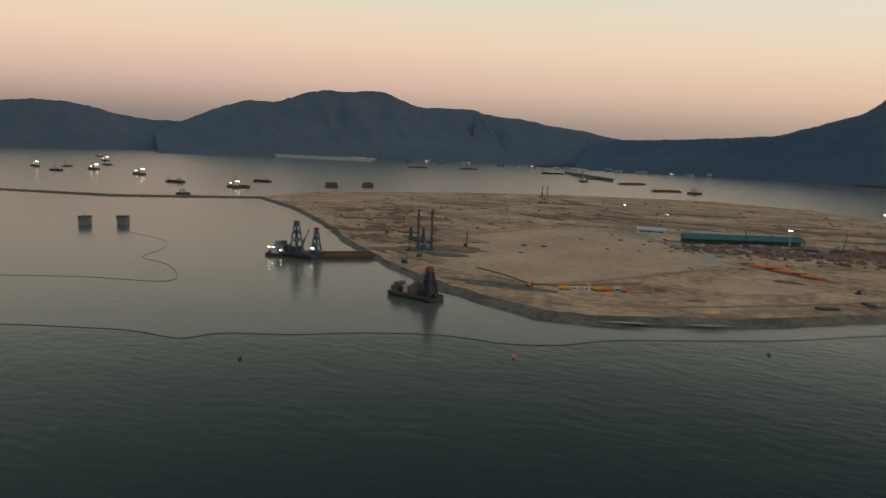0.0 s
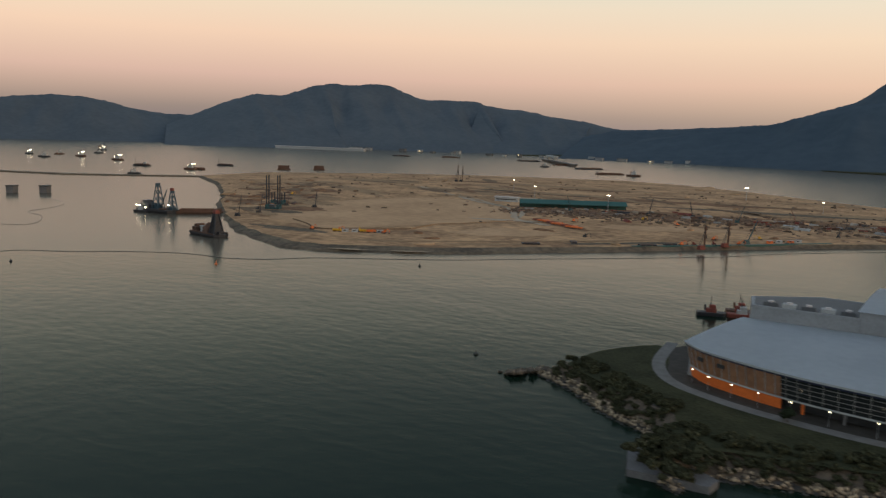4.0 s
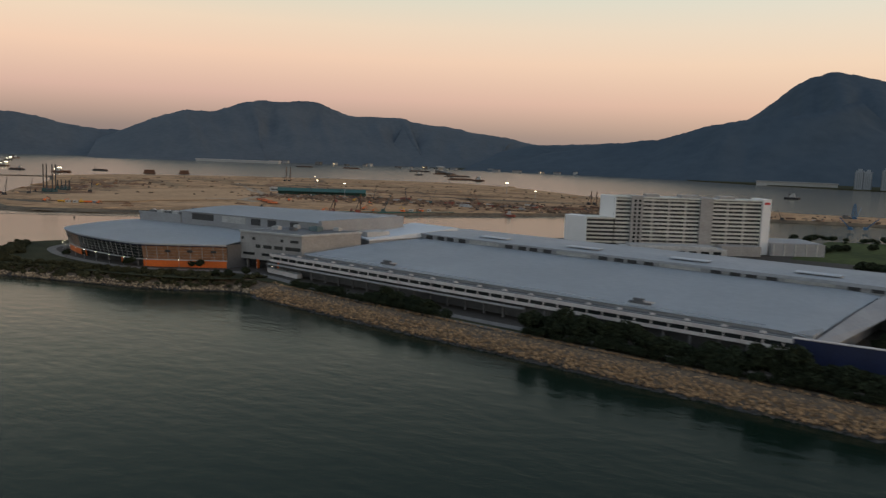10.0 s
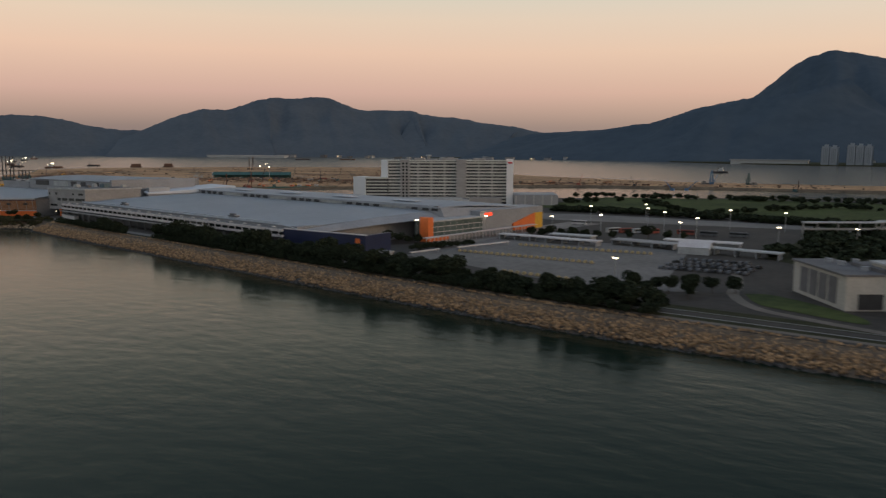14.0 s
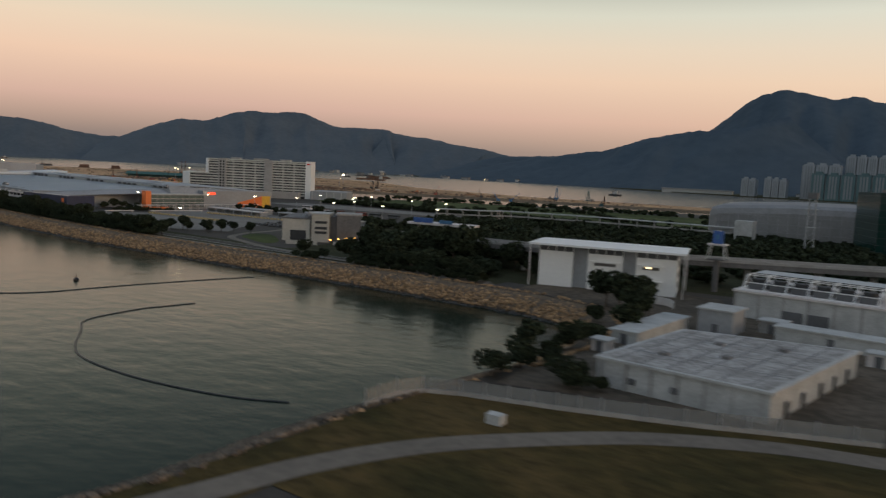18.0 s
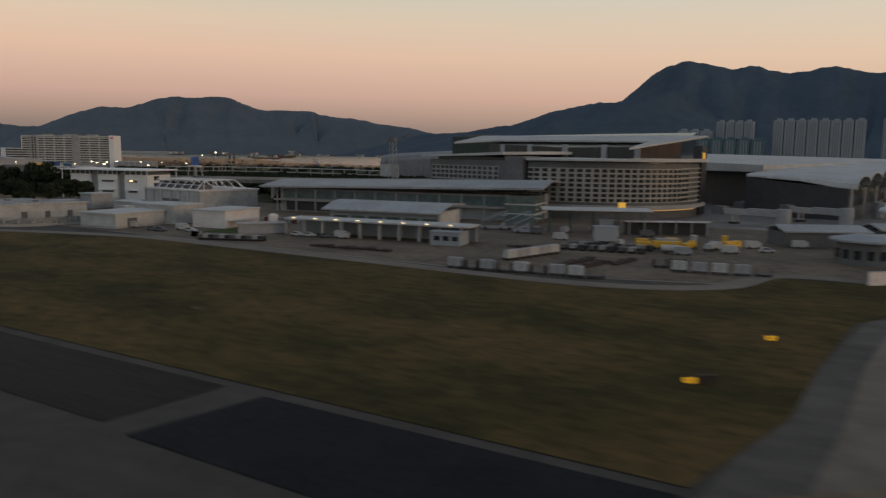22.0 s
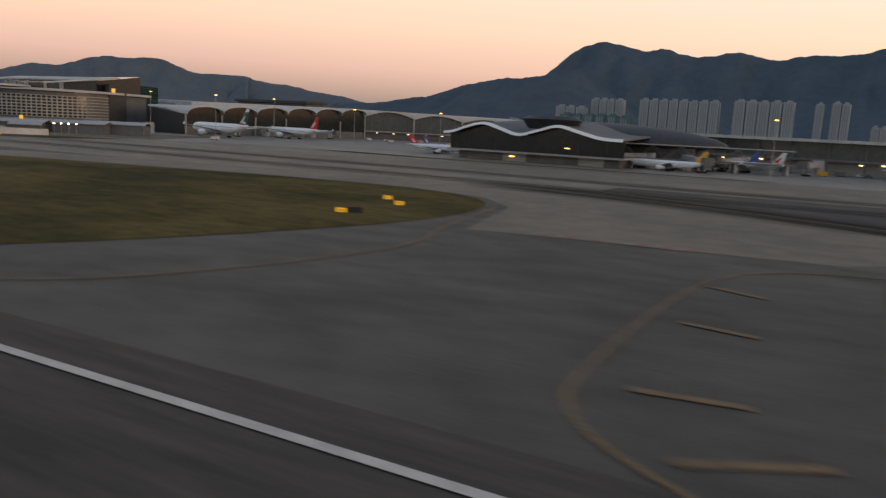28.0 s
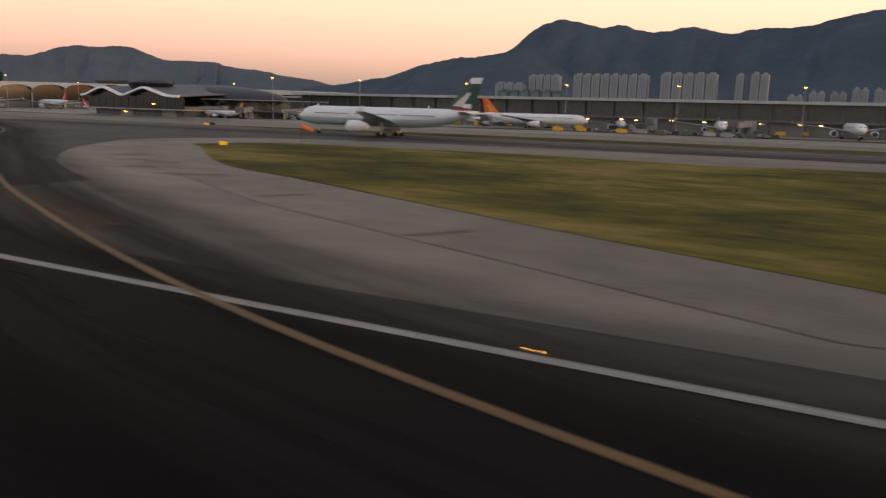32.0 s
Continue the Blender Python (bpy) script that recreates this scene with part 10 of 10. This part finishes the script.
airliner("taxiing_airliner", (1170.9, 121, 0.04), 180, 40, "plane_green", "plane_white", "plane_belly", 2, "white and grey-green wide-body airliner with a dark green fin")
airliner("parked_airliner", (876, 216, 0.02), 165, 41, "plane_green", "plane_white", "plane_white", 2, "white wide-body airliner with a dark green fin, at its gate")
airliner("parked_airliner", (880, 254, 0.02), 165, 36, "plane_red", "plane_white", "plane_white", 2, "white airliner with a plain red fin, at its gate")
airliner("parked_airliner", (978, 208, 0.02), 8, 21, "plane_red", "plane_white", "plane_white", 2, "small white airliner with a red fin beside the concourse")
airliner("parked_airliner", (974.5, 218, 0.02), -14, 20, "plane_purple", "plane_white", "plane_white", 2, "small airliner with a purple tail beside the concourse")
airliner("parked_airliner", (1049.5, 203, 0.02), 174, 20.5, "plane_gold", "plane_white", "plane_white", 2, "small white airliner with a golden fin, at its gate", "plane_gold")
airliner("parked_airliner", (1065, 227, 0.02), 163, 23, "plane_white", "plane_white", "plane_belly", 2, "small white airliner with a red fin emblem, at its gate", "plane_red")
airliner("parked_airliner", (1057, 242, 0.02), 165, 22, "plane_blue", "plane_white", "plane_blue", 2, "small white airliner with a blue fin, at its gate", "plane_blue")
airliner("parked_airliner", (1131, 250, 0.02), 10, 22, "plane_orange", "plane_white", "plane_white", 2, "white airliner with an orange-red fin, at its gate", "plane_gold")
airliner("parked_airliner", (1157, 231, 0.02), 8, 35, "plane_orange", "plane_white", "plane_white", 2, "large white airliner with an orange-red fin, at its gate", "plane_gold")
airliner("parked_airliner", (1111, 236, 0.02), -78, 24, "plane_white", "plane_white", "plane_white", 2, "white airliner with a plain fin facing the taxiway", "plane_green")
airliner("parked_airliner", (1212, 246, 0.02), -78, 30, "plane_white", "plane_white", "plane_white", 2, "white wide-body airliner nosed in at a gate", "plane_green")
airliner("parked_airliner", (1248, 246, 0.02), -82, 34, "plane_green", "plane_white", "plane_white", 2, "white wide-body airliner with a green fin nosed in")
airliner("parked_airliner", (1180, 250, 0.02), -70, 24, "plane_red", "plane_white", "plane_white", 2, "small white airliner with a red fin nosed in")
rnd = random.Random(31)
for i in range(44):
    x, y = rnd.uniform(1050, 1240), rnd.uniform(240, 255)
    if i % 4 == 0:
        x, y = rnd.uniform(862, 985), rnd.uniform(276, 318)
    put_car(x, y, rnd.uniform(0, 360), rnd.choice(["offwhite", "grey", "yellow", "greydk", "tealsteel"]), rnd.choice(["van", "van", "car"]))
put_car(902, 188, 200, "white", "van")
for i in range(26):
    copy_thing(DOL[(i * 5) % 3], pose(1178 + i * 2.1, 213 + (i % 4) * 2.2, 0.02, 0, 0, rnd.uniform(0, 90)))
for i in range(10):
    put_car(1176 + i * 5.6 + rnd.uniform(-1, 1), 205 + rnd.uniform(-2, 5), rnd.uniform(-20, 20), rnd.choice(["offwhite", "grey", "greydk", "yellow"]), "van")
structure("apron_grass", sheet(curve_pts([(955, 176), (975, 172), (1000, 173), (1040, 175), (1075, 178), (1075, 180), (1040, 178), (1000, 177), (970, 179), (955, 176)], 3)[:-1], 0.07), "grass", "narrow grass strip before the concourse")
structure("apron_grass", sheet([(1108, 190), (1112, 196), (1165, 222), (1400, 230), (1400, 218), (1170, 208)], 0.07), "grass", "narrow grass strip on the apron")
structure("apron_grass", sheet([(1112, 134), (1124, 137), (1158, 146), (1240, 152), (1400, 152), (1400, 138), (1240, 138), (1158, 132)], 0.07), "grass", "long grass strip between taxi lanes")
for x, y, h in ((860, 197, 15.8), (884, 206, 15.5), (905, 214, 15.2), (1075, 200, 14), (1100, 215, 14), (1130, 235, 14), (1165, 238, 14), (1200, 240, 14), (1235, 240, 14), (1000, 260, 14), (960, 240, 13), (925, 236, 13), (1270, 244, 14)):
    lamp_mast("apron_floodlight", (x, y, 0), h, 2, "lamp_warm", "tall apron floodlight mast, amber lamps lit", "apron floodlights", 0.55)

# ---- taxiway signs, edge lights ----


def taxi_sign(at, turn, l=2.6, two=False):
    t = thing("taxiway_sign", "low yellow lit taxiway sign on the grass", "sign", at, turn, "taxiway signs")
    part("panel", nb((-l / 2, -0.1, 0.12, l / 2, 0.1, 0.52)), "signyellow", t, "lit yellow panel")
    part("rim", nb((-l / 2 - 0.05, -0.08, 0.12, l / 2 + 0.05, 0.08, 0.16), (-l / 2 - 0.05, -0.08, 0.52, l / 2 + 0.05, 0.08, 0.56)), "black", t)
    for k in range(3):
        part("mark_bar", nb((-l * 0.3 + k * l * 0.22, -0.112, 0.22, -l * 0.3 + k * l * 0.22 + 0.09, -0.1, 0.42)), "black", t)
    for x in (-l / 3, l / 3):
        part("foot", nb((x - 0.06, -0.06, -0.02, x + 0.06, 0.06, 0.2)), "darksteel", t)
    if two:
        part("back_board", nb((l / 2 + 0.1, -0.1, 0.12, l / 2 + 1.5, 0.1, 0.66)), "black", t)
    return t


for x, y, tn, two in ((849, 54, 40, True), (852, 71, 40, False), (861, 96, 35, False), (862.5, 98, 35, False), (889, 122.5, 40, False), (867.5, 94, 35, False), (1053, 66, 30, False), (1053, 56, 30, True), (1049, 70, 30, False), (1101, 54, 35, True), (1124, 48, 35, False), (1147, 35, 40, True),
                         (1134, 24.5, 40, False), (1156.5, 29, 40, False), (1017.2, 22.9, 20, False), (1157.6, 30.2, 40, False), (1179.4, 71.1, 35, False), (1114, 132, 25, True), (1167, 133, 25, False)):
    taxi_sign((x, y, 0.05), tn, 0.92, two)
t = thing("taxiway_sign", "black unlit back of a taxiway sign on the grass", "sign", (952.5, 55, 0.05), 35, "taxiway signs")
part("board", nb((-1.2, -0.1, 0.12, 1.2, 0.1, 0.62)), "black", t)
for x in (-0.8, 0.8):
    part("foot", nb((x - 0.06, -0.06, -0.02, x + 0.06, 0.06, 0.14)), "darksteel", t)
el = thing("runway_edge_light", "small amber runway edge light, lit", "light", (1113, 15.2, 0.02), 0, "runway edge lights")
part("base", bar((0, 0, 0), (0, 0, 0.05), 0.07, 8), "steel", el)
part("lens", bar((0, 0, 0.05), (0, 0, 0.09), 0.03, 8, 0.022), "edge_light", el, "lit amber lens")
for x in (884, 949, 1016.6, 1064, 1178.8, 1243.9, 1309, 1375):
    copy_thing(el, pose(x, 15.2, 0.02))
for x, y, k in ((1103, 43, 1.6), (1100, 39, 1.2), (1101, 47, 2.2), (1119, 21.5, 0.9), (1130, 22, 1.1), (1124, 33, 1.2), (1152, 27, 1.4), (1168, 24, 1.2), (1172, 22, 1.3), (1143, 28, 0.9), (1204, 62, 1.3), (1225, 45, 1.2), (1195, 66, 1), (1000, 45, 1.2), (1012, 30, 1.1), (985, 55, 1.3), (975, 48, 1), (1024, 62, 1.2), (800, 52, 1.0), (826, 60, 1.1), (780, 66, 0.9)):
    k *= 0.62
    ring = [(x + k * (1.4 + 0.5 * math.sin(3 * a_ + x)) * math.cos(a_), y + k * (0.6 + 0.22 * math.cos(2 * a_ + y)) * math.sin(a_)) for a_ in (2 * math.pi * i / 14 for i in range(14))]
    structure("bare_patch", sheet(ring, 0.075), "soil", "worn bare earth in the airfield grass")
ws_ = thing("windsock", "orange windsock on a short pole", "windsock", (1197, 65, 0.05))
part("pole", bar((0, 0, 0), (0, 0, 3.1), 0.03, 6), "darksteel", ws_)
part("sock", bar((0, 0, 3.0), (1.2, 0.3, 2.6), 0.3, 10, 0.16), "orange", ws_)

# ---- far new-town towers ----


def tower_block(x0, x1, y, h, n, mat, label, lower=0.0):
    """A row of joined slab towers with ribs, bays and window columns."""
    t = thing("tower_block", label, "tower block", (x0, y, SEA), 0, "new-town towers")
    w = (x1 - x0) / n
    for i in range(n):
        hh = h - (abs(noise.noise(Vector((x0 + i * 3.3, 0, 0)))) * 5)
        wing = part("wing", nb((i * w + w * 0.06, 0, 0, (i + 1) * w - w * 0.06, 30, hh), (i * w + w * 0.28, 6, hh, (i + 1) * w - w * 0.28, 20, hh + 4)), mat, t)
        part("recess", nb((i * w - w * 0.07, 5, 0, i * w + w * 0.07, 28, hh - 3)), "tower_window", t)
        for k in (0.3, 0.5, 0.7):
            part("window_column", nb((i * w + w * k - w * 0.06, -0.4, 6, i * w + w * k + w * 0.06, 0.1, hh - 4)), "tower_window", wing)
    return t


M["tower_window"] = material("tower_windows", (0.225, 0.25, 0.265), (0.165, 0.185, 0.2), 0.4, 0.4, fine=0.8)
tower_block(600, 786, 1870, 103, 8, "tower_grey", "long wall of pale joined apartment towers")
tower_block(818, 947, 1870, 106, 5, "tower_grey", "wide pale apartment tower slab")
tower_block(988, 1006, 1870, 104, 1, "tower_grey", "slim pale apartment tower")
tower_block(1020, 1058, 1870, 107, 2, "tower_grey", "slim pair of pale apartment towers")
tower_block(474, 556, 1880, 101, 4, "tower_grey", "pale apartment towers behind netted blocks")
tower_block(392, 470, 1850, 80, 3, "tower_grey", "stepped pale apartment towers")
tower_block(415, 592, 1820, 60, 6, "tower_teal", "unfinished towers wrapped in teal netting")
tower_block(268, 300, 1830, 42, 2, "tower_grey", "lower grey apartment blocks")
tower_block(318, 366, 1830, 45, 3, "tower_grey", "lower grey apartment blocks")
for i in range(9):
    tower_block(1100 + i * 42, 1132 + i * 42, 1870 + (i % 3) * 12, 58 + i * 4.2 + (i % 2) * 5, 2, "tower_grey", "pale apartment towers stepping up the hillside")
tower_block(1290, 1420, 1900, 96, 5, "tower_grey", "pale apartment towers stepping up the hillside")
t = thing("low_waterfront_block", "long low pale waterfront building", "building", (60, 1900, SEA), 3)
part("wall", nb((0, 0, 0, 170, 20, 9)), "offwhite", t)
part("roof", nb((-2, -2, 9, 172, 22, 11)), "conc", t)
structure("far_shore", pris([(-1100, 2260), (-400, 2230), (100, 1890), (260, 1810), (620, 1800), (1200, 1840), (2600, 1800), (2600, 2600), (-1100, 2600)], SEA - 2, SEA + 2.0), "scrub", "low dark far shore below the mountain")

# ---- details: roof seams, timber, single boulders ----
for x, y, l, a_ in ((656.5, 114.5, 6, 28), (658, 104, 13, 82), (659, 101, 9, 76)):
    t = tagged(part("timber_baulk", nb((-l / 2, -0.2, 0, l / 2, 0.2, 0.35)), "timber"), "long pale timber baulk lying on the rocks", "timber", "timber on the wall corner")
    t.matrix_basis = pose(x, y, -1.6, 0, 0, a_)
t = thing("curved_screen", "curved white screen at the wall corner", "screen", (656, 140, 0), -30)
bm = bmesh.new()
loft(bm, [[(r_ * math.cos(k), r_ * math.sin(k), z_) for r_, z_ in ((5.0, 0), (5.0, 1.5), (5.15, 1.5), (5.15, 0))] for k in (radians(40 + 10 * j) for j in range(10))])
bmesh.ops.recalc_face_normals(bm, faces=bm.faces[:])
part("panel", bm, "white", t)
rnd = random.Random(404)
core = bpy.data.objects["seawall_core"]
for i in range(290):
    s, u = rnd.uniform(cum[25], cum[31]), rnd.uniform(0.1, 0.95)
    x, y = on_shore(s, u * 8.4 - 0.4)
    o = part("rock", rnd.choice(ROCKS), None, core)
    k = rnd.uniform(0.3, 0.55)
    o.matrix_basis = pose(x, y, SEA + 0.25 + u * 3.2, rnd.uniform(-20, 20), rnd.uniform(-20, 20), rnd.uniform(0, 360))
    o.scale = (k, k, k)
